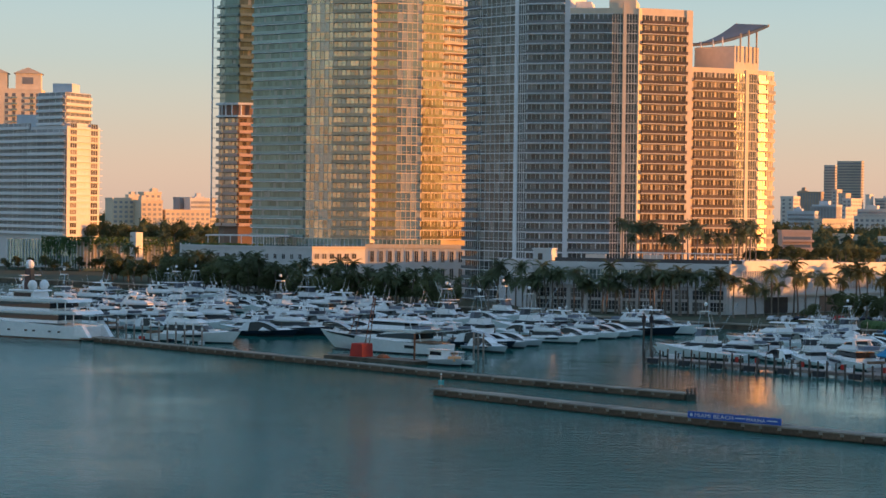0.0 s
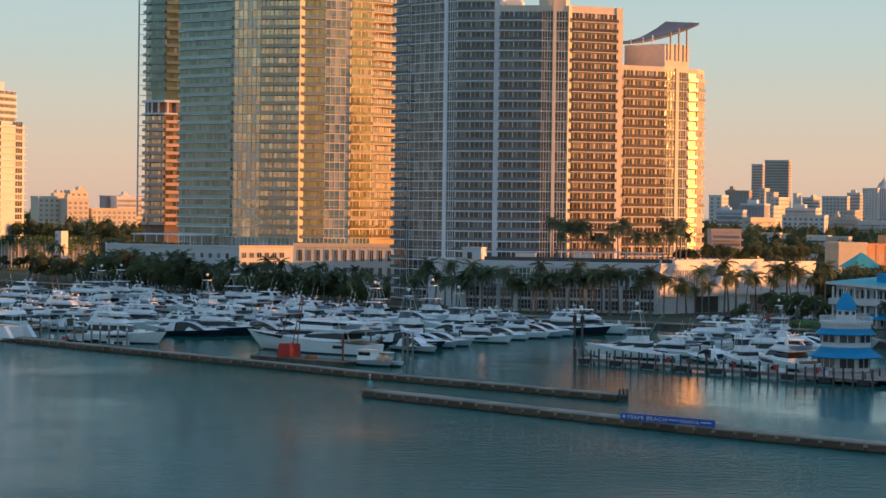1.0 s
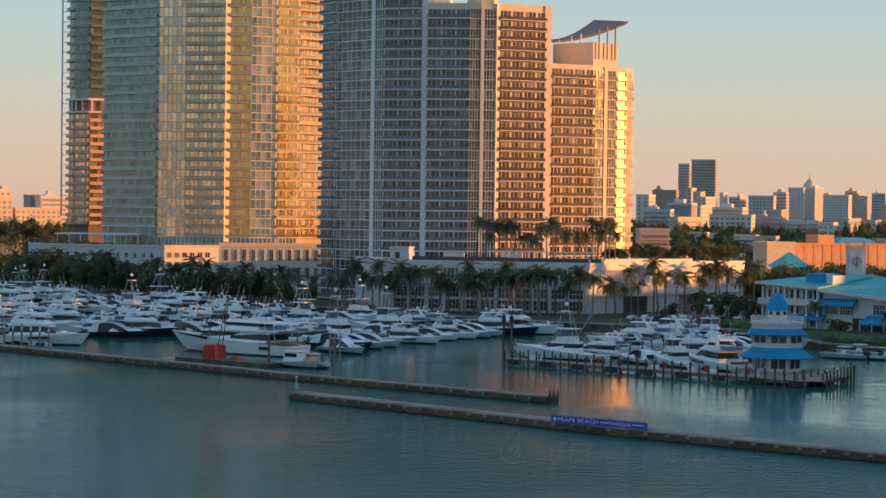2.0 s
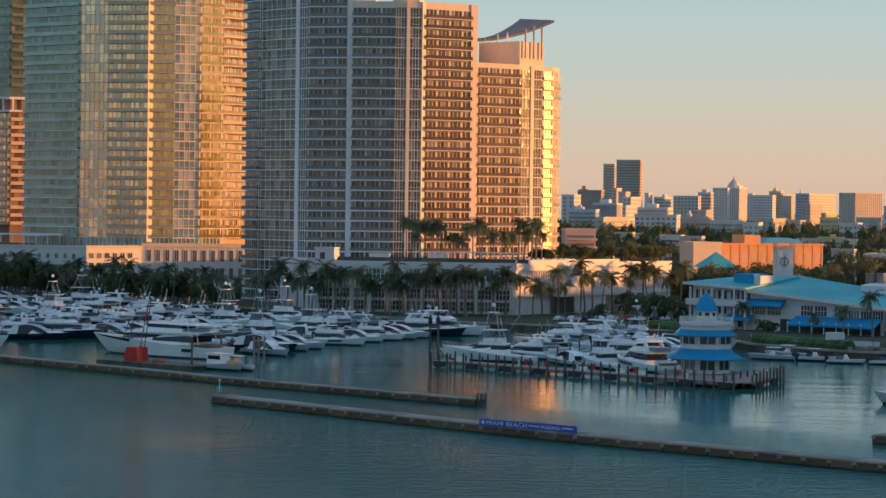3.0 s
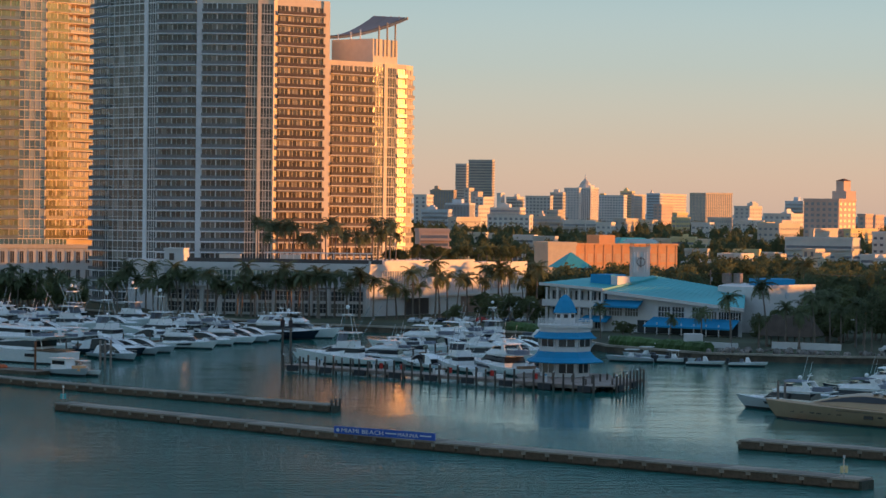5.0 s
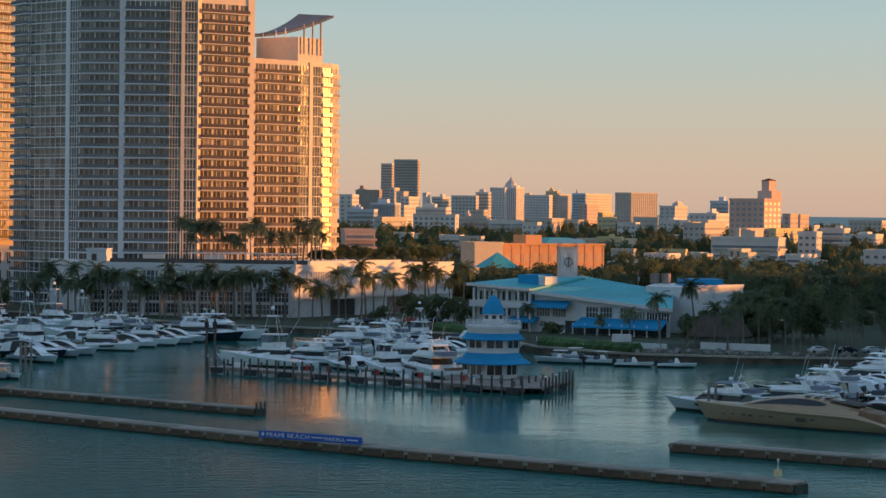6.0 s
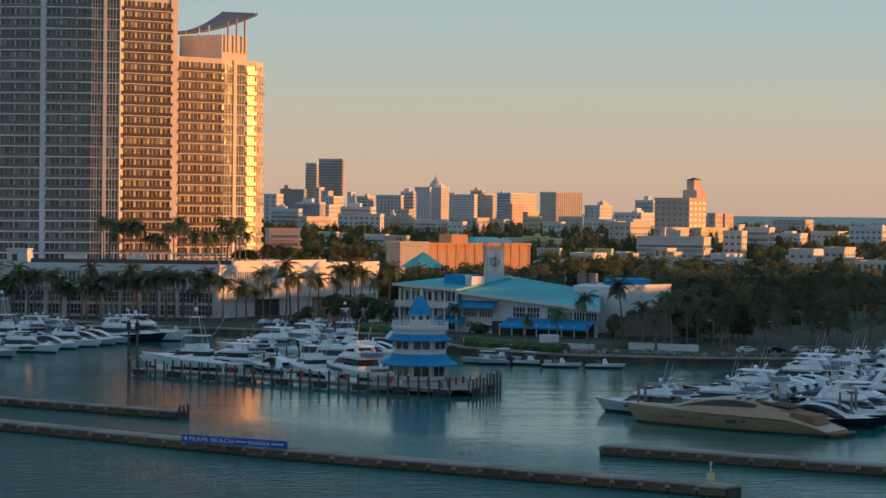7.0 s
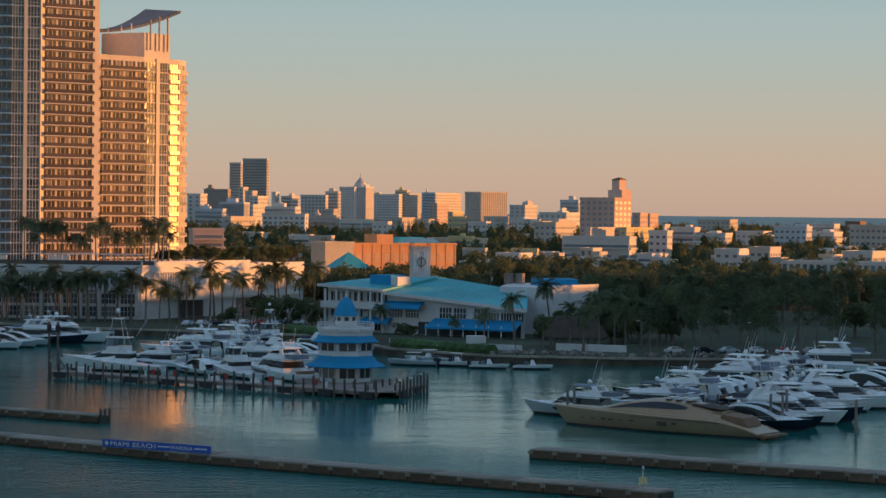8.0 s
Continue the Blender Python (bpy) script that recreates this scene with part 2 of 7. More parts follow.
M = {
    "bay": water_material("bay_water", (0.010, 0.138, 0.120), 0.52, 0.19, 0.05, 0.13),
    "ocean": water_material("ocean_water", (0.02, 0.08, 0.11), 6.0, 0.3, 0.3),
    "soil": mat("soil_and_grass", (0.05, 0.06, 0.03), 0.95, vary=0.4, size=12, fine=0.2),
    "asphalt": mat("asphalt", (0.055, 0.055, 0.06), 0.9, vary=0.2, size=4),
    "concrete": mat("weathered_concrete", (0.31, 0.255, 0.205), 0.9, vary=0.35, size=2, bump=0.4, each=0.22, fine=0.15),
    "beam": mat("brown_stained_concrete", (0.160, 0.104, 0.068), 0.9, vary=0.4, size=1.6, bump=0.5, each=0.25, fine=0.2),
    "weed": mat("weed_stained_concrete", (0.05, 0.052, 0.04), 0.7, vary=0.5, size=0.8, bump=0.4, each=0.2, fine=0.25),
    "wet": mat("wet_concrete", (0.115, 0.08, 0.055), 0.75, vary=0.5, size=1.2, bump=0.4, each=0.2, fine=0.2),
    "wood": mat("grey_timber", (0.27, 0.21, 0.18), 0.85, vary=0.3, size=0.8, bump=0.3, each=0.2, fine=0.15),
    "pile": mat("dark_timber_pile", (0.10, 0.078, 0.066), 0.8, vary=0.3, size=0.5, each=0.25),
    "rock": mat("shore_rock", (0.24, 0.21, 0.19), 0.9, vary=0.4, size=1, bump=0.6, each=0.3),
    "white": mat("white_paint", (0.68, 0.66, 0.65), 0.55, vary=0.06, size=6),
    "offwhite": mat("cream_stucco", (0.62, 0.54, 0.46), 0.7, vary=0.08, size=6, each=0.05),
    "slab": mat("balcony_slab", (0.82, 0.80, 0.79), 0.7, vary=0.08, size=4, each=0.08),
    "rail": mat("bronze_balcony_glass", (0.085, 0.08, 0.085), 0.3, vary=0.15, size=2, each=0.2),
    "tealrail": mat("green_balcony_glass", (0.26, 0.37, 0.355), 0.15, metal=0.2, vary=0.12, size=3, each=0.2),
    "bluecol": mat("pale_blue_stucco", (0.62, 0.65, 0.68), 0.7, vary=0.06, size=6),
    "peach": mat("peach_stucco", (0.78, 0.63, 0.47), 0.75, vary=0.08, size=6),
    "orange": mat("orange_stucco", (0.80, 0.40, 0.20), 0.8, vary=0.10, size=8),
    "hallpane": mat("pale_orange_screen", (0.78, 0.47, 0.28), 0.8, vary=0.1, size=4),
    "pinkish": mat("rose_stucco", (0.74, 0.51, 0.41), 0.8, vary=0.10, size=8),
    "yellow": mat("yellow_stucco", (0.75, 0.60, 0.32), 0.8, vary=0.1, size=8),
    "grey": mat("grey_concrete", (0.42, 0.41, 0.42), 0.8, vary=0.12, size=8),
    "brick": mat("brown_brick", (0.30, 0.19, 0.14), 0.85, vary=0.15, size=5),
    "glass2": glass("bronze_glass", (0.085, 0.09, 0.085), 0.08, 0.3, blinds=0.12, blind=(0.30, 0.25, 0.20)),
    "glass1": glass("green_glass", (0.33, 0.46, 0.43), 0.05, 0.7, 0.02, 0.22, 0.25, (0.46, 0.50, 0.46)),
    "greyglass": glass("grey_window_glass", (0.10, 0.105, 0.10), 0.08, 0.2, 0.02, 0.35, 0.15, (0.24, 0.235, 0.22)),
    "tealpane": glass("teal_window_glass", (0.19, 0.28, 0.26), 0.06, 0.4, 0.015, 0.22, 0.15, (0.33, 0.38, 0.36)),
    "darkrail": mat("dark_bronze_rail", (0.085, 0.062, 0.060), 0.5, vary=0.15, size=2, each=0.25, spec=0.25),
    # window glass of sunward fronts, warmed by the sun in its colour
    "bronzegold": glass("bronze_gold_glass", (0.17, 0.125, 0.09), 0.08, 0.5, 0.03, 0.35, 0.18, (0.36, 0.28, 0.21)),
    # yellow of hot sun reflections put into the base colour
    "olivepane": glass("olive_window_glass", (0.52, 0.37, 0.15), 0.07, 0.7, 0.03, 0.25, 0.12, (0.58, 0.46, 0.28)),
    # dark base colour stands in for the canopy's shaded underside
    "canopy": mat("weathered_canopy_metal", (0.20, 0.17, 0.17), 0.6, vary=0.15, size=3),
    "greyrail": mat("grey_balcony_rail", (0.19, 0.182, 0.178), 0.7, vary=0.12, size=2, each=0.2, spec=0.2),
    # gold base colour stands in for the reflected warm horizon
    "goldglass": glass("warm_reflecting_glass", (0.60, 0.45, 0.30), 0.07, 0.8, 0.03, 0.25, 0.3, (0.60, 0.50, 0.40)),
    # yellow-white sun glare put into a satin pane colour
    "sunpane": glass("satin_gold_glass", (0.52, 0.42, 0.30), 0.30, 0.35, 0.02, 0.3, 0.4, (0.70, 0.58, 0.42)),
    "townwhite": mat("town_white_stucco", (0.72, 0.66, 0.60), 0.7, vary=0.08, size=8, each=0.12),
    # beige carries the warm reflected light on the rails
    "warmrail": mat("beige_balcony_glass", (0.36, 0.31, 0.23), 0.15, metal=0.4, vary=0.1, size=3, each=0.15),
    "tan": mat("tan_concrete", (0.46, 0.36, 0.27), 0.8, vary=0.1, size=8),
    # far town panes: distance haze put into a paler colour
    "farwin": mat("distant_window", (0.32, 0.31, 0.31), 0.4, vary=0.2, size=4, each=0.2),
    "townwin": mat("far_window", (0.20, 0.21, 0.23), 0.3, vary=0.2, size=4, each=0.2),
    "dark": glass("dark_window", (0.075, 0.08, 0.085), 0.1, 0.3, blinds=0.2, blind=(0.2, 0.19, 0.17)),
    "awning": mat("blue_awning_canvas", (0.006, 0.26, 0.50), 0.75, vary=0.12, size=2, each=0.06),
    "tealroof": mat("teal_metal_roof", (0.055, 0.40, 0.43), 0.55, vary=0.10, size=5),
    "signblue": mat("blue_sign_board", (0.02, 0.09, 0.42), 0.5, vary=0.06, size=3),
    "thatch": mat("thatch", (0.10, 0.075, 0.06), 0.95, vary=0.3, size=1, bump=0.8),
    "leaf": mat("palm_leaf", (0.180, 0.212, 0.122), 0.75, vary=0.35, size=3, each=0.3, spec=0.2),
    "leaf2": mat("broad_leaf", (0.145, 0.165, 0.082), 0.8, vary=0.4, size=4, each=0.35, spec=0.15),
    "needle": mat("pine_foliage", (0.130, 0.158, 0.090), 0.8, vary=0.35, size=3, each=0.3, spec=0.15),
    "hedge": mat("clipped_hedge", (0.06, 0.115, 0.035), 0.8, vary=0.35, size=1.5, bump=0.8),
    "bark": mat("palm_bark", (0.20, 0.16, 0.13), 0.9, vary=0.25, size=0.6, each=0.2),
    "gel": mat("white_gelcoat", (0.87, 0.87, 0.87), 0.22, vary=0.04, size=3, each=0.06),
    "gelgrey": mat("pale_grey_gelcoat", (0.52, 0.55, 0.58), 0.25, vary=0.05, size=3, each=0.1),
    "navy": mat("navy_gelcoat", (0.012, 0.018, 0.035), 0.15, vary=0.1, size=3),
    "gold": mat("champagne_metallic_paint", (0.46, 0.31, 0.195), 0.25, metal=0.3, vary=0.06, size=3),
    "tint": glass("tinted_boat_window", (0.026, 0.028, 0.032), 0.1, 0.0, 0.003, 0.1),
    "teak": mat("teak_deck", (0.24, 0.14, 0.08), 0.75, vary=0.15, size=0.8),
    "canvas": mat("boat_canvas", (0.15, 0.165, 0.20), 0.85, vary=0.1, size=1, each=0.6),
    "steel": mat("polished_steel", (0.65, 0.66, 0.68), 0.25, metal=0.9, vary=0.05),
    "boot": mat("antifouling", (0.03, 0.03, 0.035), 0.7, vary=0.2, size=1),
    "red": mat("red_steel", (0.50, 0.03, 0.02), 0.6, vary=0.25, size=1.2),
    "rust": mat("rusty_steel", (0.20, 0.075, 0.035), 0.85, vary=0.4, size=0.8, fine=0.2),
    "lamp": mat("lamp_post_paint", (0.12, 0.12, 0.12), 0.6),
}


def let_light_through(m, share):
    """Thin leaves: part of the light passes to their far side."""
    n, l = m.node_tree.nodes, m.node_tree.links
    b, out = n["Principled BSDF"], n["Material Output"]
    tr, mix = n.new("ShaderNodeBsdfTranslucent"), n.new("ShaderNodeMixShader")
    mix.inputs[0].default_value = share
    l.new(b.inputs["Base Color"].links[0].from_socket, tr.inputs["Color"])
    l.new(b.outputs[0], mix.inputs[1])
    l.new(tr.outputs[0], mix.inputs[2])
    l.new(mix.outputs[0], out.inputs["Surface"])


for key in ("leaf", "leaf2", "needle"):
    let_light_through(M[key], 0.5)


# ---------------------------------------------------------------- mesh helpers
class Shape:
    """Vertices and faces, added piece by piece."""

    def __init__(self):
        self.v, self.f, self.smooth, self.under = [], [], False, None

    def add(self, pts, faces):
        k = len(self.v)
        self.v += [tuple(p) for p in pts]
        self.f += [tuple(k + i for i in f) for f in faces]
        return self

    def prism(self, low, high):
        n = len(low)
        return self.add(list(low) + list(high), [tuple(range(n - 1, -1, -1)), tuple(range(n, 2 * n))] +
                        [(i, (i + 1) % n, n + (i + 1) % n, n + i) for i in range(n)])

    def box(self, x0, x1, y0, y1, z0, z1):
        return self.prism([(x0, y0, z0), (x1, y0, z0), (x1, y1, z0), (x0, y1, z0)], [(x0, y0, z1), (x1, y0, z1), (x1, y1, z1), (x0, y1, z1)])

    def column(self, x, y, z0, z1, r0, r1=None, n=8, turn=0.0, dx=0.0, dy=0.0):
        r1 = r0 if r1 is None else r1
        ring = [(math.cos(turn + 2 * math.pi * i / n), math.sin(turn + 2 * math.pi * i / n)) for i in range(n)]
        return self.prism([(x + r0 * c, y + r0 * s, z0) for c, s in ring], [(x + dx + r1 * c, y + dy + r1 * s, z1) for c, s in ring])

    def rod(self, a, b, r, n=5):
        a, b = Vector(a), Vector(b)
        w = (b - a).normalized()
        u = w.orthogonal().normalized()
        v = w.cross(u)
        ring = [u * (r * math.cos(2 * math.pi * i / n)) + v * (r * math.sin(2 * math.pi * i / n)) for i in range(n)]
        return self.prism([a + p for p in ring], [b + p for p in ring])

    def ball(self, x, y, z, r, n=8, m=5, squash=1.0):
        pts, faces = [], []
        for j in range(m + 1):
            a = -math.pi / 2 + math.pi * j / m
            pts += [(x + r * math.cos(a) * math.cos(2 * math.pi * i / n), y + r * math.cos(a) * math.sin(2 * math.pi * i / n), z + squash * r * math.sin(a)) for i in range(n)]
        for j in range(m):
            faces += [(j * n + i, j * n + (i + 1) % n, (j + 1) * n + (i + 1) % n, (j + 1) * n + i) for i in range(n)]
        return self.add(pts, faces)

    def loft(self, rings, cap=True):
        n = len(rings[0])
        pts = [p for r in rings for p in r]
        faces = [(j * n + i, j * n + (i + 1) % n, (j + 1) * n + (i + 1) % n, (j + 1) * n + i) for j in range(len(rings) - 1) for i in range(n)]
        if cap:
            faces += [tuple(range(n - 1, -1, -1)), tuple(range((len(rings) - 1) * n, len(rings) * n))]
        return self.add(pts, faces)

    def mesh(self, name, material):
        me = bpy.data.meshes.new(name)
        me.from_pydata(self.v, [], self.f)
        me.materials.append(material)
        if self.under:
            me.materials.append(self.under)
            for p in me.polygons:
                if p.center.z < .19:
                    p.material_index = 1
        me.update()
        if self.smooth:
            me.polygons.foreach_set("use_smooth", [True] * len(me.polygons))
            me.set_sharp_from_angle(angle=radians(32))
        return me


def part(name, shape, material, parent=None, label="", at=None):
    """One mesh object from a Shape (or from a mesh made before), under a thing or a part."""
    ob = new(name, shape if isinstance(shape, bpy.types.Mesh) else shape.mesh(name, material))
    if parent is not None:
        ob.parent = parent
    if at is not None:
        ob.matrix_basis = at
    if label:
        ob["label"] = label
    return ob


def thing(name, label, category, at=None, group="", kind=""):
    ob = new(name)
    if at is not None:
        ob.matrix_basis = at
    return tagged(ob, label, category, group, kind)


def wall_pose(p, q, z):
    """x runs from p to q, from left to right as one faces the wall; -y points out of it; z up."""
    return pose(p[0], p[1], z, 0, 0, math.degrees(math.atan2(q[1] - p[1], q[0] - p[0])))


def span(p, q):
    return math.hypot(q[0] - p[0], q[1] - p[1])


# ---------------------------------------------------------------- water and ground
def sheet(name, pts, z, material, label, category):
    return tagged(part(name, Shape().add([(x, y, z) for x, y in pts], [tuple(range(len(pts)))]), material), label, category, kind="structure")


QUAY = [(-420, 965), (-290, 870), (-262, 850), (-196, 800), (-150, 752), (-95, 690), (-30, 622), (0, 606), (28, 590), (40, 556), (44, 538),
        (62, 514), (90, 506), (140, 503), (175, 492), (230, 440), (285, 340), (300, 200), (310, -300)]
sheet("water_bay", [(-2200, -900), (2200, -900), (2200, 1200), (-2200, 1200)], 0.0, M["bay"], "teal rippled bay water at dawn", "water")
gs = Shape()
gs.add([(x, y, 1.5) for x, y in QUAY] + [(2400, -300, 1.5), (2400, 4950, 1.5), (-2400, 4950, 1.5), (-2400, 965, 1.5)], [tuple(range(len(QUAY) + 4))])
ground = tagged(part("ground", gs, M["soil"]), "dark green town ground with grass and soil", "ground", kind="structure")
# the open sea beyond the beach, rising to the horizon line
sea = Shape().add([(150, 2700, 1.7), (2400, 1700, 1.7), (2400, 4900, 27.0), (330, 4900, 27.0)], [(0, 1, 2, 3)])
tagged(part("water_ocean", sea, M["ocean"]), "blue strip of open ocean on the horizon", "water", kind="structure")
# quay wall
qs, qc = Shape(), Shape()
for (ax, ay), (bx, by) in zip(QUAY[:-1], QUAY[1:]):
    qs.add([(ax, ay, -0.5), (bx, by, -0.5), (bx, by, 1.5), (ax, ay, 1.5)], [(0, 1, 2, 3)])
    d = Vector((bx - ax, by - ay)).normalized()
    nx, ny = d.y, -d.x
    qc.prism([(ax + nx * .3, ay + ny * .3, 1.3), (bx + nx * .3, by + ny * .3, 1.3), (bx - nx * .7, by - ny * .7, 1.3), (ax - nx * .7, ay - ny * .7, 1.3)],
             [(ax + nx * .3, ay + ny * .3, 1.75), (bx + nx * .3, by + ny * .3, 1.75), (bx - nx * .7, by - ny * .7, 1.75), (ax - nx * .7, ay - ny * .7, 1.75)])
quay = tagged(part("quay_wall", qs, M["wet"]), "stained concrete quay wall along the marina", "quay", kind="structure")
part("coping", qc, M["concrete"], quay)


# ---------------------------------------------------------------- breakwaters
def breakwater(name, line, z_top, width, label):
    """A thin walkway slab over brown fascia panels with dark joints, small bearing blocks and a weed-grown foot."""
    base = None
    for a, b in zip(line[:-1], line[1:]):
        L = span(a, b)
        if base is None:
            base = tagged(thing(name, label, "breakwater"), kind="structure")
        part("footing", Shape().box(-.3, L + .3, 0.3, width - .2, -0.6, z_top - 0.22), M["weed"], base, at=wall_pose(a, b, 0))
        n = max(2, round(L / 3.6))
        s = L / n
        cap = Shape().box(0.03, s - 0.03, -0.12, width + 0.1, z_top - 0.2, z_top).mesh("cap_slab", M["concrete"])
        panel = Shape().prism([(0.09, 0.02, 0.22), (s - 0.09, 0.02, 0.22), (s - 0.09, 0.3, 0.22), (0.09, 0.3, 0.22)],
                              [(0.06, -0.04, z_top - 0.21), (s - 0.06, -0.04, z_top - 0.21), (s - 0.06, 0.3, z_top - 0.21), (0.06, 0.3, z_top - 0.21)]).mesh("panel", M["beam"])
        block = Shape().box(-0.3, 0.3, -0.10, 0.02, z_top - 0.58, z_top - 0.205).mesh("bearing_block", M["concrete"])
        m = wall_pose(a, b, 0)
        for i in range(n):
            part("cap_slab", cap, None, base, at=m @ pose(i * s, random.uniform(-.05, .05), random.uniform(-.03, .03), 0, random.uniform(-.4, .4), 0))
            part("panel", panel, None, base, at=m @ pose(i * s, random.uniform(-.03, .03), random.uniform(-.05, .0)))
            part("bearing_block", block, None, base, at=m @ pose(i * s + random.uniform(-.1, .1), 0, random.uniform(-.05, 0)))
    return base


bw_a = breakwater("breakwater", [(-54.5, 378.0), (2.2, 324.8), (49.6, 287.0)], 1.25, 3.4, "low weathered concrete breakwater carrying a blue sign")
bw_b = breakwater("breakwater", [(-150.0, 502.5), (-56.3, 415.4), (-13.0, 379.5)], 1.2, 2.6, "low weathered concrete breakwater sheltering moored yachts")
bw_c = breakwater("breakwater", [(42.6, 331.2), (76.0, 305.4), (150.0, 247.0)], 1.3, 3.6, "low weathered concrete breakwater before a golden yacht")


def text_mesh(words, size, depth):
    c = bpy.data.curves.new("letter", "FONT")
    c.body, c.size, c.extrude = words, size, depth
    c.align_x = "LEFT"
    ob = bpy.data.objects.new("letter", c)
    scene.collection.objects.link(ob)
    me = bpy.data.meshes.new_from_object(ob.evaluated_get(bpy.context.evaluated_depsgraph_get()))
    bpy.data.objects.remove(ob)
    return me


def marina_sign():
    a, b = (-10.9, 334.6), (2.4, 325.4)
    L = span(a, b)
    t = thing("marina_sign", "long blue marina sign with white letters on a breakwater", "sign", wall_pose(a, b, 1.25))
    part("board", Shape().box(0, L, -0.12, 0.0, 0.08, 1.04), M["signblue"], t)
    for x in np.linspace(0.5, L - 0.5, 7):
        part("post", Shape().box(x - .06, x + .06, 0.0, 0.12, 0, 1.02), M["steel"], t)
    for words, x, size in (("MIAMI BEACH", 1.25, 0.78), ("MARINA", 10.35, 0.70)):
        along, made = 0.0, []
        for ch in words:
            if ch == " ":
                along += 0.4 * size
                continue
            me = text_mesh(ch, size, 0.02)
            me.materials.clear()
            me.materials.append(M["white"])
            xs = [v.co.x for v in me.vertices]
            made.append((me, along - min(xs)))
            along += max(xs) - min(xs) + 0.1
        k = (6.9 if len(words) > 7 else 3.3) / along
        for me, dx in made:
            part("letter", me, None, t, at=Matrix.LocRotScale((x + dx * k, -0.145, 0.29), Euler((math.pi / 2, 0, 0)), (k, 1, 1)))
    part("logo", Shape().column(0.65, 0, 0, 0.02, 0.26, n=16), M["bluecol"], t, at=pose(0, -0.13, 0.56, 90) @ Matrix.Translation((0, 0, 0)))
    for x0, x1 in ((8.35, 10.1), (13.8, 15.6)):
        part("writing_bar", Shape().box(x0, x1, -0.15, -0.12, 0.50, 0.66), M["bluecol"], t)


marina_sign()
for (x, y), mm in (((-53.4, 379.5), "tealroof"), ((48.4, 289.4), "yellow")):
    t = thing("navigation_marker", "small coloured navigation marker post on the breakwater's end", "marker", pose(x, y, 1.25))
    part("post", Shape().column(0, 0, 0, 2.2, 0.07), M["steel"], t)
    part("board", Shape().box(-.45, .45, -.04, .04, 0.5, 1.3), M[mm], t)
    part("lantern", Shape().column(0, 0, 2.2, 2.5, 0.14), M["white"], t)
for k in range(3):
    t = thing("mooring_pile", "dark round timber pile at the breakwater's end", "pile", pose(-12.55 + .6 * k, 380.0 + .8 * k, 0), group="breakwater end piles")
    part("post", Shape().column(0, 0, -.5, 2.0, .2), M["pile"], t)


# ---------------------------------------------------------------- towers
def facade_section(tower, p, q, z0, z1, style, floor=3.1, depth=1.6, look_of=None, rest=None, single=False):
    """One vertical strip of a tower's front between two plan points: its floors, rails, windows and mullions."""
    look_of = look_of or {}
    w = span(p, q)
    wall, rail, pane = look_of.get("wall", M["offwhite"]), look_of.get("rail", M["rail"]), look_of.get("pane", M["glass2"])
    slab_m, mull = look_of.get("slab", M["slab"]), look_of.get("mullion", M["slab"])
    n = int(round((z1 - z0) / floor))
    if style == "column":
        part("pier", Shape().box(0, w, -0.4, 0.2, 0, z1 - z0), wall, tower, at=wall_pose(p, q, z0))
        return
    if style == "balcony":
        thick = .14 if floor < 3.2 else .09
        slab = Shape().box(-0.1, w + 0.1, -depth, 0, -thick, thick + .02).mesh("balcony_slab", slab_m)
        bar = Shape().box(0, w, -depth + 0.02, -depth + 0.1, 0.16, 1.12).mesh("balcony_rail", rail)
        windows, piers = Shape(), Shape()
        k = max(2, round(w / 1.5))
        for i in range(k):
            a, b = i * w / k, (i + 1) * w / k
            windows.box(a + 0.08, b - 0.08, -0.08, 0.02, 0.17, floor - 0.35)
            thin = look_of.get("pier", .2)
            if i % 3 == 0:
                piers.box(a - thin, a + thin, -0.16, -0.03, 0.16, floor - 0.17)
            else:
                piers.box(a - thin * .23, a + thin * .23, -0.12, -0.03, 0.16, floor - 0.17)
        piers.box(0, w, -0.14, -0.03, floor - 0.34, floor - 0.17)
        for j in range(n):
            m = wall_pose(p, q, z0 + j * floor)
            if look_of.get("joined"):
                for key, me, mt in (("slab_edging", slab, slab_m), ("railing", bar, rail)):
                    rest.setdefault((key, mt.name), Shape()).add([m @ v.co for v in me.vertices], [tuple(f.vertices) for f in me.polygons])
                continue
            part("balcony_slab", slab, None, tower, at=m)
            part("balcony_rail", bar, None, tower, at=m)
        frames = piers
        inner = look_of.get("inner", pane)
    else:
        windows, frames = Shape(), Shape()
        k = look_of.get("columns", max(2, round(w / 1.5)))
        for i in range(k):
            a, b = i * w / k, (i + 1) * w / k
            windows.box(a + 0.07, b - 0.07, -0.1, 0.02, 0.12, floor - 0.2)
            frames.box(a - 0.085, a + 0.085, -0.22, -0.02, 0.1, floor - 0.15)
        frames.box(-0.1, w + 0.1, -0.3, -0.02, -0.2, 0.14)
        frames.box(0, w, -0.2, -0.02, 0.95, 1.05)
        wall = mull
    if single:
        one = Shape()
        one.v, one.f = windows.v[:8], windows.f[:6]
        me = one.mesh("window", pane)
        frm = frames.mesh("window_frame", wall)
        for j in range(n):
            m = wall_pose(p, q, z0 + j * floor)
            part("window_frame", frm, None, tower, at=m)
            for i in range(k):
                part("window", me, None, tower, at=m @ Matrix.Translation((i * w / k, 0, 0)))
        return
    for j in range(n):
        m = wall_pose(p, q, z0 + j * floor)
        for key, sh, mt in (("glazing", windows, pane), ("mullion_grid", frames, wall)):
            all_of = rest.setdefault((key, mt.name), Shape())
            all_of.add([m @ Vector(v) for v in sh.v], sh.f)


def put_rest(tower, rest):
    """The windows too many to stand singly, one part for each material."""
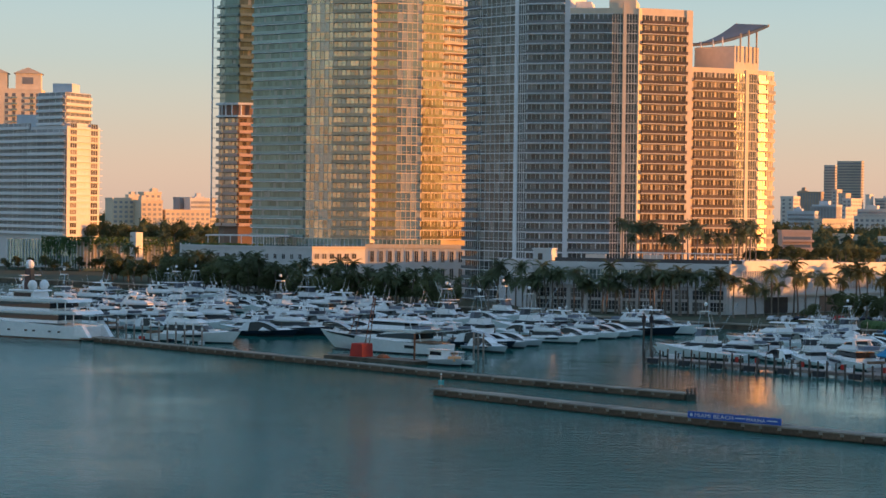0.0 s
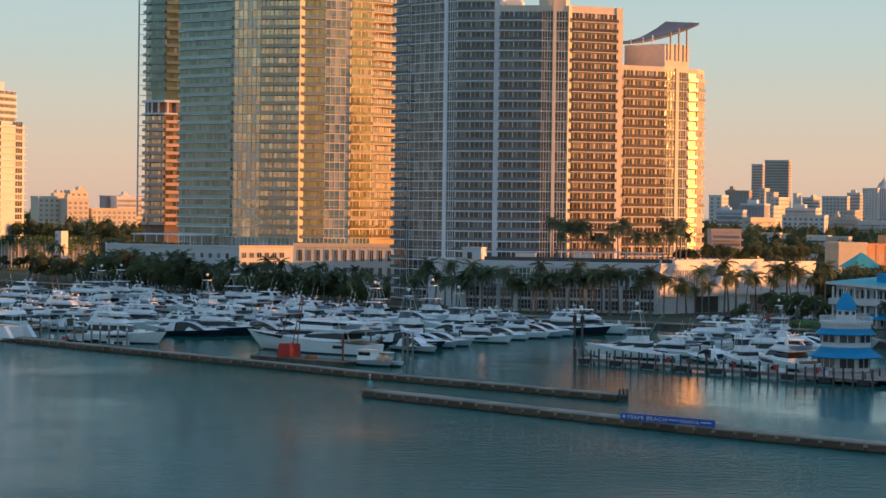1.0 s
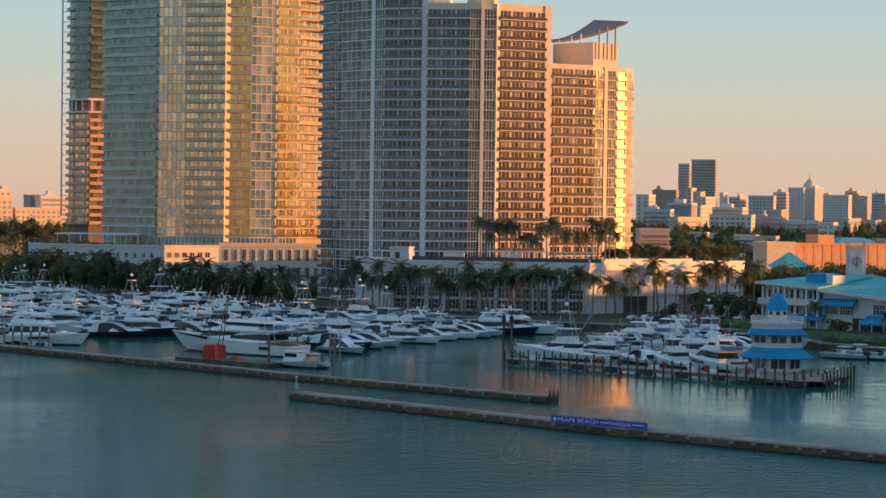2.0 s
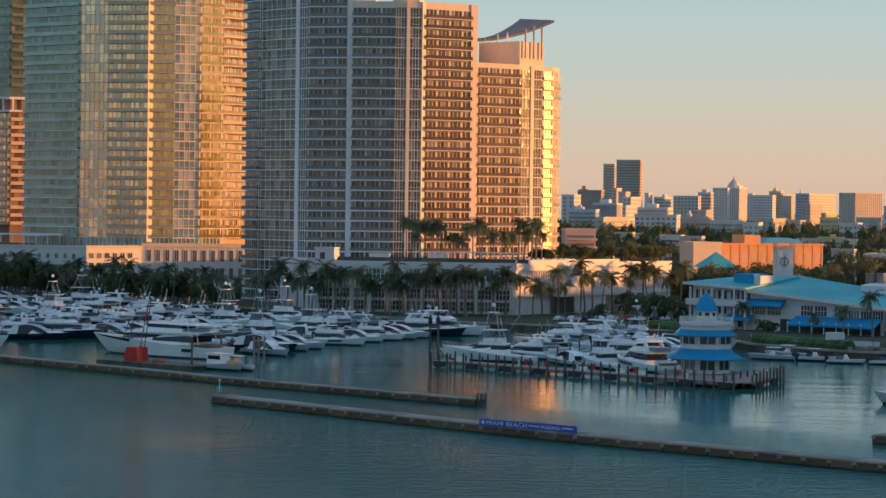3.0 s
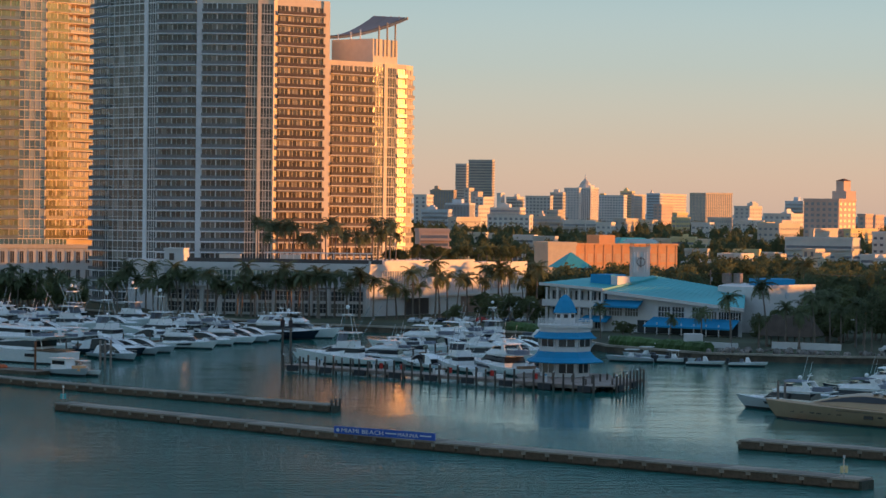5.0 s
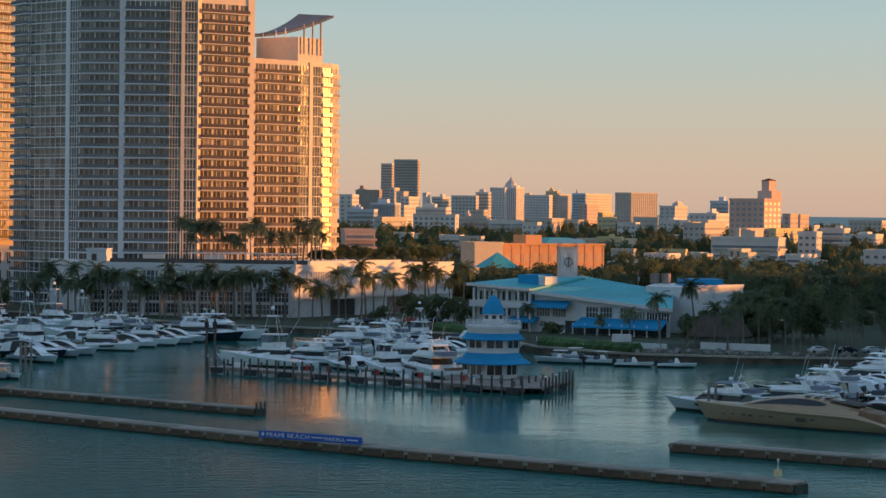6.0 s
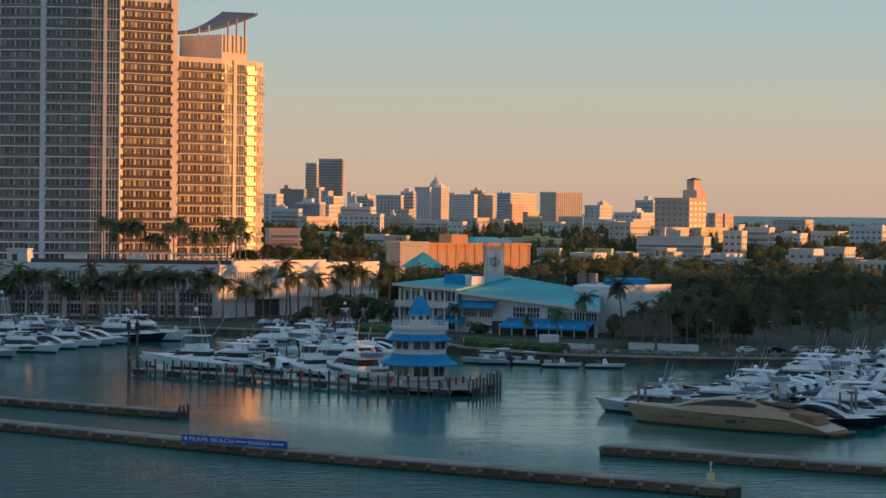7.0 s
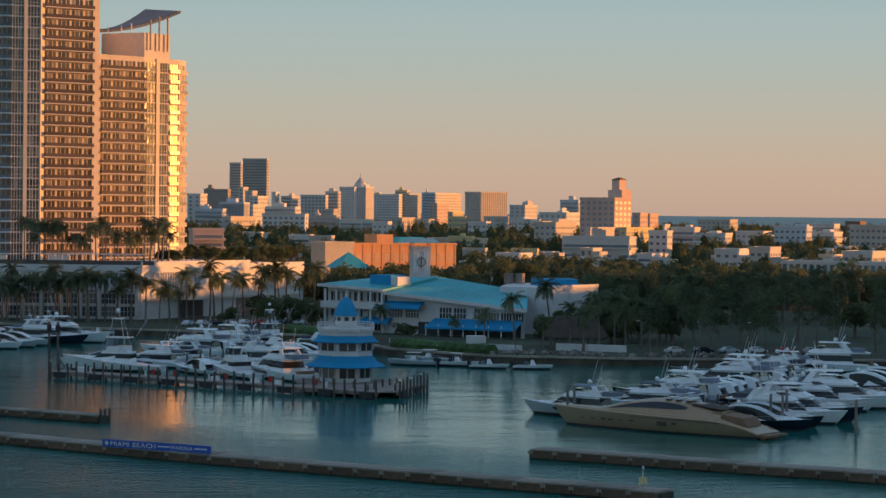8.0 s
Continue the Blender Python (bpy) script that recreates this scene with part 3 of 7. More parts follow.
    for (key, mt), sh in rest.items():
        tagged(part(key, sh, bpy.data.materials[mt], tower), kind="stuff")


def core(tower, pts, z0, z1, material, name="wall"):
    """The solid body behind the fronts. Points run counter-clockwise from above."""
    return part(name, Shape().prism([(x, y, z0) for x, y in pts], [(x, y, z1) for x, y in pts]), material, tower)


def condo_tower():
    """The stepped condominium tower whose curved front turns from shade to sun."""
    R = {}
    t = thing("condominium_tower", "stepped white condominium tower with long dark balconies, sunlit at one end", "tower")
    P = {"a": (-96.9, 742), "b": (-91.0, 733), "c": (-79.1, 721.3), "c2": (-77.9, 720.6), "d": (-74.9, 718.5), "e": (-63.1, 716.3), "e2": (-61.5, 716.2), "f": (-48.3, 716.1),
         "g": (-45.1, 716.7), "g2": (-44.1, 717.0), "h": (-40.6, 717.8), "i": (-39.7, 719.6), "j": (-26.0, 728), "j2": (-24.1, 729.2), "k": (-24.0, 732.2), "l": (-11.0, 741.6), "m": (-7.6, 745.6), "m2": (-6.6, 746.8), "n": (-3.5, 750.6), "n2": (-0.6, 753.2), "o": (1.6, 759)}
    top_l, top_m, top_w = 120.0, 92.2, 75.4
    # wall bodies: white on the shaded part, sun-warmed peach on the rest
    core(t, [P["a"], P["b"], P["c"], P["d"], P["e2"], (-60, 760), (-90, 765)], 1.5, top_l + 1.2, M["slab"])
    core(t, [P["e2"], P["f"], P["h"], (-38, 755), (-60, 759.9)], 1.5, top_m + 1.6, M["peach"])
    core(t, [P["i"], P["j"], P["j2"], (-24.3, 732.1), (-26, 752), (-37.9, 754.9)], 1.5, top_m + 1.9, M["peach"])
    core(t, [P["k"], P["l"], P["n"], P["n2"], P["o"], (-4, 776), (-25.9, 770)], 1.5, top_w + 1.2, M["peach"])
    # grey-white set for shaded fronts; peach-bronze set puts sun warmth into colour
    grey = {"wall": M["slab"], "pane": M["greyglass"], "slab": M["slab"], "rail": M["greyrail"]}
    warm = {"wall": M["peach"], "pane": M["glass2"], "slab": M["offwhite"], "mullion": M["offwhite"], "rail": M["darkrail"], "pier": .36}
    f = 3.1
    fl = lambda top: top - f * int((top - 2.0) / f)
    part("upper_block", Shape().prism([(*P[k], 106.0) for k in "abcd"] + [(-61.6, 716.2, 106), (-60, 758, 106), (-90, 763, 106)], [(P[k][0], P[k][1] - 1.2, top_l) for k in "abcd"] + [(-61.6, 715, top_l), (-60, 758, top_l), (-90, 763, top_l)]), M["grey"], t)
    floors_l = 106.0 - (106.0 - fl(top_l)) % f
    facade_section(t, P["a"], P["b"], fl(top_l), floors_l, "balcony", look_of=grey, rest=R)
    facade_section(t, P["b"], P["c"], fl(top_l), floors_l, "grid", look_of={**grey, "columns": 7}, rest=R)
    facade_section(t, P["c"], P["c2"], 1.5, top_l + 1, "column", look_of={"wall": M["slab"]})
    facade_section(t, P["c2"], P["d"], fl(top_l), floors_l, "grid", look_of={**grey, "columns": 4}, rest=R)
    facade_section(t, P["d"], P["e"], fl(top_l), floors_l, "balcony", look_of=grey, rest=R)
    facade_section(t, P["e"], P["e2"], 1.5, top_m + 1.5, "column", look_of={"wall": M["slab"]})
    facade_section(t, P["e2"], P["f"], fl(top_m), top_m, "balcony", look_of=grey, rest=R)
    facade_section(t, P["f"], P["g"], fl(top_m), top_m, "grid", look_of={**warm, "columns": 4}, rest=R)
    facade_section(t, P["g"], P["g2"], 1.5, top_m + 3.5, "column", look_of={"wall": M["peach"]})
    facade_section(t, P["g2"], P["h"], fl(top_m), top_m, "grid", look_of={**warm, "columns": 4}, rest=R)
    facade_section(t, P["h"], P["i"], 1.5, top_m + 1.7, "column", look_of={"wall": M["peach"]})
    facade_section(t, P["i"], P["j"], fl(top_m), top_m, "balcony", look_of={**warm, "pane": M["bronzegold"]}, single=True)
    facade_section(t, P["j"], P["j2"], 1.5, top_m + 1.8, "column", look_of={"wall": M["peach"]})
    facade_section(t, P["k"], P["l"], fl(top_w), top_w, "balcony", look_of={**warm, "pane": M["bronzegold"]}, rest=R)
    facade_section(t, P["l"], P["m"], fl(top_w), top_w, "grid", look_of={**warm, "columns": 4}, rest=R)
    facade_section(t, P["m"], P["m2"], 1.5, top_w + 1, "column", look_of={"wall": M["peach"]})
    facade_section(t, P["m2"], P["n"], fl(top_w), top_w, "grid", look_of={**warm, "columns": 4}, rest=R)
    # rounded corner: the sun's glare is put into rail and pane colour
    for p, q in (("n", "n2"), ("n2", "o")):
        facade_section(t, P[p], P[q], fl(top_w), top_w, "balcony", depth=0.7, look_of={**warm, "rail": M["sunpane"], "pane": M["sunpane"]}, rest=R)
    # penthouse block and lift houses
    core(t, [(-24.0, 751), (-11.0, 742.4), (-3.4, 751.4), (-8, 764), (-24, 768)], top_w + 1.2, 84.0, M["offwhite"], "penthouse")
    core(t, [(-49.4, 716.5), (-41.2, 718), (-41, 735), (-50, 735)], top_m + 1.6, 96.5, M["peach"], "lift_house")
    core(t, [(-61, 730), (-56, 730), (-56, 745), (-61, 745)], top_m + 1.6, 97, M["slab"], "lift_house")
    # fan-shaped roof canopy, swept up towards one end, on posts
    near = lambda u: Vector((-24.4 + 23.3 * u, 753.5 - 7.5 * u, 85.3 + 5.4 * u ** 1.9))
    away = lambda u: Vector((-24.8 + 13.6 * u, 757.0 + 7.0 * u, 85.6 + 6.9 * u ** 1.7))
    up = Vector((0, 0, .28))
    sheet_rings = [[near(i / 14), away(i / 14), away(i / 14) + up, near(i / 14) + up] for i in range(15)]
    canopy = part("roof_canopy", Shape().loft(sheet_rings), M["canopy"], t, "upswept metal roof canopy")
    for k in range(5):
        f = k / 4
        rr = []
        for i in range(15):
            u = i / 14 * 1.035
            p = near(u).lerp(away(u), f)
            rr.append([p + Vector((-.16, -.1, -.75)), p + Vector((.16, .1, -.75)), p + Vector((.16, .1, -.02)), p + Vector((-.16, -.1, -.02))])
        part("rib", Shape().loft(rr), M["tan"], canopy)
    for k in range(1, 12):
        u = k / 12
        part("purlin", Shape().rod(near(u) - up * .6, away(u) - up * .6, .1, 4), M["grey"], canopy)
    # front posts: their shadow is put into a darker tan
    for x, y, z1 in ((-9.2, 743.7, 88.0), (-6.6, 746.7, 89.3), (-4.1, 749.7, 90.0)):
        part("canopy_post", Shape().column(x, y - 0.4, 78.8, z1, 0.28), M["tan"], t)
    for x, y, z1 in ((-22, 752, 86.0), (-18, 750, 86.6), (-15, 748, 87.2)):
        part("canopy_post", Shape().column(x, y, 83.8, z1, 0.22), M["slab"], t)
    put_rest(t, R)


condo_tower()


def glass_tower():
    """The tall green-glass tower; warm reflections down its middle are put into its colours."""
    R = {}
    t = thing("glass_tower", "tall green-glass residential tower with projecting balconies", "tower")
    P = {"a": (-184.1, 815), "b": (-161.7, 800), "c": (-151.6, 797), "d": (-137.5, 795), "d2": (-136.2, 794.8), "e": (-128.9, 796.6), "f": (-120.8, 801), "g": (-114.3, 807)}
    z0, z1, f = 20.0, 20.0 + 26 * 3.3, 3.3
    core(t, [P["a"], P["b"], P["c"], P["d"], P["e"], P["f"], P["g"], (-113, 840), (-180, 850)], 1.5, 128, M["dark"])
    core(t, [(-184.6, 813.6), (-161.7, 798.6), (-137, 793.4), (-120.8, 799.6), (-113.5, 807), (-113, 839), (-179, 849)], z1, 128, M["tealrail"], "upper_block")
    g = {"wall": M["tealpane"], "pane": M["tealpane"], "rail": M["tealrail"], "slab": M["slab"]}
    # w: peach, gold and olive colours stand in for reflected dawn light
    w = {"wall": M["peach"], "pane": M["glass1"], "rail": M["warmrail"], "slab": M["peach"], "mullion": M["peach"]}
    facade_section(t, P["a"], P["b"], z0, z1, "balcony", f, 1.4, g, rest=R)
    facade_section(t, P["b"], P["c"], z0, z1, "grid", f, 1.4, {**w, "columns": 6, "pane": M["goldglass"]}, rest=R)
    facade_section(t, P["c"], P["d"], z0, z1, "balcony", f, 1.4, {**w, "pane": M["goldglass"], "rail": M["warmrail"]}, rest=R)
    for p, q in (("a", "b"), ("b", "c"), ("c", "d"), ("d2", "e"), ("e", "f"), ("f", "g")):
        facade_section(t, P[p], P[q], 16.7, 20.0, "grid", f, 1.4, g, rest=R)
    fin = [(-137.6, 795.4), (-137.3, 792.9), (-135.4, 795.4)]
    part("fin", Shape().prism([(*v, 18.5) for v in fin], [(*v, z1) for v in fin]), M["peach"], t)
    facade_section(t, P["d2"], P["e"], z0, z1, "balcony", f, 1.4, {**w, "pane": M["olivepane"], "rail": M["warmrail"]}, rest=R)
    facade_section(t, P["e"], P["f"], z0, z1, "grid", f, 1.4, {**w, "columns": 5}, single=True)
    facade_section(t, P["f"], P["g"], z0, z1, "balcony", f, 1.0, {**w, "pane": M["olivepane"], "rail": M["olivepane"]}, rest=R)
    # sunlit end wall with pointed balconies; gold and olive tints add sun glow
    e0, e1 = P["g"], (-106.6, 827.0)
    core(t, [e0, e1, (-108, 839.5), (-113.2, 839.5)], 1.5, z1, M["tan"], "end_wall")
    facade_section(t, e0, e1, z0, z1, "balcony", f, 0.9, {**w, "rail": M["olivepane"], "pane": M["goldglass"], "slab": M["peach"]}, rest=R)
    wedge = Shape().prism([(-114.8, 805.4, -.16), (-102.6, 817.5, -.16), (-105.6, 826, -.16), (-107.6, 826, -.16)], [(-114.8, 805.4, .14), (-102.6, 817.5, .10), (-105.6, 826, .10), (-107.6, 826, .14)]).mesh("corner_balcony", M["peach"])
    for j in range(26):
        part("corner_balcony", wedge, None, t, at=pose(0, 0, z0 + j * f))
    part("penthouse", Shape().box(-170, -125, 812, 840, 128, 135), M["slab"], t)
    put_rest(t, R)


glass_tower()


def rear_tower():
    R = {}
    t = thing("residential_tower", "slender blue-grey tower with curved balconies behind the glass tower", "tower")
    pts = [(-217.5, 901), (-214, 895.5), (-208, 894), (-198, 899), (-188, 906)]
    core(t, pts + [(-186, 925), (-217, 925)], 1.5, 71, M["brick"])
    core(t, pts + [(-186, 925), (-217, 925)], 71, 150, M["tealpane"], "upper_block")
    # lower storeys: the sun's orange put into brick, rose and gold colours
    lo = {"joined": 1, "wall": M["brick"], "pane": M["goldglass"], "rail": M["pinkish"], "slab": M["pinkish"]}
    hi = {"joined": 1, "wall": M["tealpane"], "pane": M["tealpane"], "rail": M["tealrail"], "slab": M["tealrail"]}
    for p, q in zip(pts[:-1], pts[1:]):
        facade_section(t, p, q, 23.0, 66.0, "balcony", 3.07, 1.5, lo, rest=R)
        facade_section(t, p, q, 76.0, 113.0, "balcony", 3.36, 1.5, hi, rest=R)
    for z0, z1, out in ((66.2, 66.9, 1.7), (71.0, 71.9, 1.7)):
        part("band", Shape().prism([(x - (1.2 if i == 0 else 0), y - out, z0) for i, (x, y) in enumerate(pts)] + [(-186, 920, z0), (-218, 920, z0)],
                                   [(x - (1.2 if i == 0 else 0), y - out, z1) for i, (x, y) in enumerate(pts)] + [(-186, 920, z1), (-218, 920, z1)]), M["slab"], t)
    for (ax, ay), (bx, by) in zip(pts[:-1], pts[1:]):
        for f in (.1, .55):
            part("recess_column", Shape().column(ax + (bx - ax) * f, ay + (by - ay) * f - 1.1, 66.9, 71.0, .35), M["slab"], t)
    part("mast", Shape().column(-220.4, 900, 26, 150, 0.32, n=6), M["slab"], t, "thin steel hoist mast")
    for k in range(30):
        part("tie", Shape().rod((-220.6, 900, 30 + 4 * k), (-217, 902, 30 + 4 * k), 0.12), M["grey"], t)
    put_rest(t, R)


rear_tower()


def white_condo():
    """The white slab block with ribbon balconies over a green podium."""
    R = {}
    t = thing("apartment_block", "white apartment block with ribbon balconies and one sunlit end wall", "apartment building")
    a, b, c, d = (-356, 1038), (-334, 1018), (-311.4, 1000), (-305.8, 1032)
    core(t, [a, b, c, d, (-330, 1080), (-370, 1070)], 1.5, 66, M["white"])
    # shaded fronts: brighter slab paint and paler panes lift their shade
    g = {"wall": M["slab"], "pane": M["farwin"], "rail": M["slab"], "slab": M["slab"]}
    w = {"wall": M["white"], "pane": M["townwin"], "rail": M["white"], "slab": M["white"]}
    f = 3.0
    facade_section(t, a, b, 17, 68, "balcony", f, 1.4, g, rest=R)
    facade_section(t, b, c, 17, 66, "balcony", f, 1.8, g, rest=R)
    n = 17
    dd = Vector((d[0] - c[0], d[1] - c[1])).normalized()
    L = span(c, d)
    slab = Shape().box(-1.2, L + 1.5, -0.8, 0, -.14, .14).mesh("balcony_slab", M["white"])
    win = Shape().box(3.0, 9.5, -0.06, 0.02, .3, 2.3).box(L - 9, L - 2, -0.06, .02, .3, 2.5).mesh("window_row", M["bronzegold"])
    frm = Shape()
    for x in (3.0, 5.1, 7.2, 9.4, L - 9, L - 6.7, L - 4.4, L - 2.1):
        frm.box(x - .12, x + .12, -.12, -.03, .3, 2.5)
    frm = frm.mesh("window_frame", M["white"])
    for j in range(n):
        m = wall_pose(c, d, 17 + j * f)
        part("balcony_slab", slab, None, t, at=m)
        part("window_row", win, None, t, at=m)
        part("window_frame", frm, None, t, at=m)
    core(t, [(-330, 1016), (-313.4, 1003), (-308.6, 1027), (-330, 1050)], 66, 81, M["white"], "upper_block")
    for j in range(5):
        facade_section(t, (-330, 1016), (-313.4, 1003), 66.5 + 3 * j, 69.5 + 3 * j, "balcony", 3.0, 1.3, g, rest=R)
        facade_section(t, (-313.4, 1003), (-308.6, 1027), 66.5 + 3 * j, 69.5 + 3 * j, "balcony", 3.0, 0.8, w, rest=R)
    part("plant_room", Shape().box(-322, -313, 1012, 1024, 81, 85.5), M["bluecol"], t)
    part("plant_room", Shape().box(-345, -332, 1030, 1045, 66, 72), M["bluecol"], t)
    put_rest(t, R)


white_condo()


def yellow_tower():
    R = {}
    t = thing("apartment_tower", "cream apartment tower with twin gabled tops far behind", "apartment building")
    core(t, [(-402, 1138), (-372, 1150), (-378, 1175), (-408, 1163)], 1.5, 90, M["peach"])
    for x in (-394, -378):
        core(t, [(x - 7, 1141 + (x + 394) * .4), (x + 5, 1145.8 + (x + 394) * .4), (x + 1, 1160 + (x + 394) * .4), (x - 11, 1155 + (x + 394) * .4)], 90, 98, M["peach"], "gable")
        dy = (x + 394) * .4
        part("roof", Shape().prism([(x - 8, 1140 + dy, 98), (x + 6, 1145.5 + dy, 98), (x + 2, 1161 + dy, 98), (x - 12, 1156 + dy, 98)], [(x - 1.5, 1142.6 + dy, 101), (x - .5, 1143 + dy, 101), (x - 5, 1159 + dy, 101), (x - 6, 1158.6 + dy, 101)]), M["offwhite"], t)
        part("gable_window", Shape().box(3.5, 9.0, -.1, .1, 92.5, 96), M["townwin"], t, at=wall_pose((x - 7, 1141 + dy), (x + 5, 1145.8 + dy), 0))
    front, panes, ledges = wall_pose((-402, 1138), (-372, 1150), 0), Shape(), Shape()
    for j in range(24):
        z = 14.5 + 3.1 * j
        for k, x in enumerate((2.0, 5.4, 10.2, 14.6, 18.4, 23.0, 27.4, 30.4)):
            panes.box(x - .8, x + .8, -.06, .05, z, z + 1.8)
            if k in (1, 4, 6):
                ledges.box(x - 1.5, x + 1.5, -1.1, 0, z - .9, z - .1)
    tagged(part("glazing", panes, M["townwin"], t, at=front), kind="stuff")
    tagged(part("balcony_tier", ledges, M["tealrail"], t, at=front), kind="stuff")
    put_rest(t, R)


yellow_tower()


# ---------------------------------------------------------------- podiums
def box_wall(t, name, p, q, z0, z1, thick, material, label=""):
    return part(name, Shape().box(0, span(p, q), 0, thick, 0, z1 - z0), material, t, label, at=wall_pose(p, q, z0))


def window_bays(t, p, q, z0, z1, xs, width, material, frame_material, cols=3, rows=2, out=0.02):
    """Framed windows at the distances xs along a wall, each a part of its own."""
    pane = Shape().box(-width / 2, width / 2, -out - .05, 0.05, 0, z1 - z0).mesh("window", material)
    fr = Shape()
    for i in range(cols + 1):
        x = -width / 2 + i * width / cols
        fr.box(x - .07, x + .07, -out - .14, -out - .06, 0, z1 - z0)
    for j in range(rows + 1):
        z = j * (z1 - z0) / rows
        fr.box(-width / 2, width / 2, -out - .13, -out - .06, z - .06, z + .06)
    fm = fr.mesh("window_frame", frame_material)
    for x in xs:
        w = part("window", pane, None, t, at=wall_pose(p, q, z0) @ Matrix.Translation((x, 0, 0)))
        part("window_frame", fm, None, w)


def parking_podium():
    """The broad white podium of the stepped tower: window band, two storeys of bays, sunlit flank with screens."""
    t = thing("podium_building", "broad white podium with a glazed band and a sunlit flank", "building")
    a, b, c, d = (-67.8, 673.0), (-10.3, 663.0), (14.0, 691.5), (36.0, 717.0)
    part("wall", Shape().prism([(*p, 1.5) for p in (a, b, d, (4, 757), (-92, 752))], [(*p, 15.6) for p in (a, b, d, (4, 757), (-92, 752))]), M["white"], t)
    # unseen wing added behind the tower to shade the glass tower's podium
    rear = [(-91.9, 752.3), (3.9, 757.3), (34, 800), (-90, 824)]
    part("rear_wing", Shape().prism([(*p, 1.5) for p in rear], [(*p, 14.0) for p in rear]), M["white"], t)
    L = span(a, b)
    m = wall_pose(a, b, 0)
    part("parapet", Shape().box(-.2, L - .1, -.25, .5, 14.2, 16.0), M["white"], t, at=m)
    part("roof_rail", Shape().box(6.5, L + 3.4, .2, .3, 16.0, 17.1), M["rail"], t, at=m)
    part("stair_head", Shape().box(0, 5.6, -.3, 6, 14, 19.6).box(-.2, 5.8, -.5, 6.2, 19.2, 19.7), M["white"], t, at=m)
    part("window", Shape().box(1.5, 2.9, -.35, 0, 16.3, 18.2), M["dark"], t, at=m)
    xs = [4 + 2.35 * i for i in range(22)]
    window_bays(t, a, b, 10.8, 13.9, xs, 2.2, M["glass1"], M["white"], 2, 2)
    xs = [3.2 + 5.15 * i for i in range(11)]
    for z in (2.2, 5.6):
        window_bays(t, a, b, z, z + 2.7, xs, 3.9, M["dark"], M["white"], 4, 2)
    for i in range(12):
        part("pilaster", Shape().box(.2 + 5.15 * i, 1.1 + 5.15 * i, -.5, 0, 1.5, 9.2), M["white"], t, at=m)
    part("ledge", Shape().box(0, L, -.6, 0, 9.2, 9.6), M["white"], t, at=m)
    # sunlit flank
    m = wall_pose(b, d, 0)
    L = span(b, d)
    part("parapet", Shape().box(.02, 46, -.25, .6, 14.0, 16.9), M["white"], t, at=m)
    part("parapet", Shape().box(46.03, L, -.25, .6, 14.0, 16.1), M["white"], t, at=m)
    for x0, x1, z0, z1 in ((5, 24, 9.2, 13.9), (49, 65, 8.5, 13.8)):
        part("screen_back", Shape().box(x0, x1, -.06, .02, z0, z1), M["grey"], t, at=m)
        fin = Shape().box(-.16, .16, -.45, -.06, z0, z1).mesh("screen_fin", M["white"])
        for x in np.arange(x0, x1 + .1, 1.0):
            part("screen_fin", fin, None, t, at=m @ Matrix.Translation((x, 0, 0)))
    part("loading_box", Shape().box(14.5, 26.0, -3.5, 0, 6.4, 9.4), M["white"], t, at=m)
    part("loading_door", Shape().box(15, 25.5, -.1, .02, 1.6, 6.3), M["rail"], t, at=m)
    part("loading_door", Shape().box(40, 52, -.1, .02, 1.6, 6.5), M["brick"], t, at=m)
    part("base_band", Shape().box(1, L - 1, -.5, 0, 6.3, 6.9), M["offwhite"], t, at=m)
    # roof terrace furniture: pergola posts and parasols
    for i in range(16):
        x = 28 + 1.9 * i
        part("pergola_post", Shape().box(x - .1, x + .1, 5.9, 6.1, 16, 18.6), M["white"], t, at=wall_pose(a, b, 0))
    part("pergola_beam", Shape().box(27.5, 58, 5.8, 6.2, 18.6, 18.9), M["white"], t, at=wall_pose(a, b, 0))
    for x, y in ((-50, 680), (-33, 682)):
        part("roof_hut", Shape().box(x - 3, x + 3, y, y + 4, 15.6, 18.0), M["offwhite"], t)
    return t


parking_podium()


def small_podium():
    """The white podium of the glass tower: square windows, a sunlit bend and tall slots."""
    t = thing("podium_building", "white podium with small square windows and a sunlit bend", "building")
    a, b, c, d = (-203.5, 788.0), (-153.4, 771.0), (-137.4, 784.0), (-100.0, 796.0)
    part("wall", Shape().prism([(*p, 1.5) for p in (a, b, c, d, (-100, 812), (-215, 830))], [(*p, 17.0) for p in (a, b, c, d, (-100, 812), (-215, 830))]), M["white"], t)
    for z in (3.0, 6.2, 9.4, 13.0):
        window_bays(t, a, b, z, z + 1.7, [2 + 3.3 * i for i in range(15)], 1.3, M["dark"], M["white"], 2, 1)
    for z in (10.0, 13.2):
        window_bays(t, b, c, z, z + 1.8, [1.8 + 2.9 * i for i in range(6)], 1.7, M["dark"], M["offwhite"], 2, 1)
    window_bays(t, c, d, 12.2, 16.0, [2.5 + 3.1 * i for i in range(11)], 1.3, M["dark"], M["offwhite"], 2, 1)
    window_bays(t, c, d, 6.2, 10.0, [2.5 + 3.1 * i for i in range(11)], 1.3, M["dark"], M["offwhite"], 2, 1)
    part("cornice", Shape().box(-.3, span(b, c) + .2, -.4, .6, 16.6, 17.5), M["offwhite"], t, at=wall_pose(b, c, 0))
    part("cornice", Shape().box(0, span(c, d), -.4, .6, 17.0, 18.3), M["peach"], t, at=wall_pose(c, d, 0))
    part("cornice", Shape().box(0, span(a, b), -.3, .6, 16.6, 17.3), M["white"], t, at=wall_pose(a, b, 0))
    part("terrace_roof", Shape().box(-196, -166, 792, 806, 20.4, 20.8), M["white"], t)
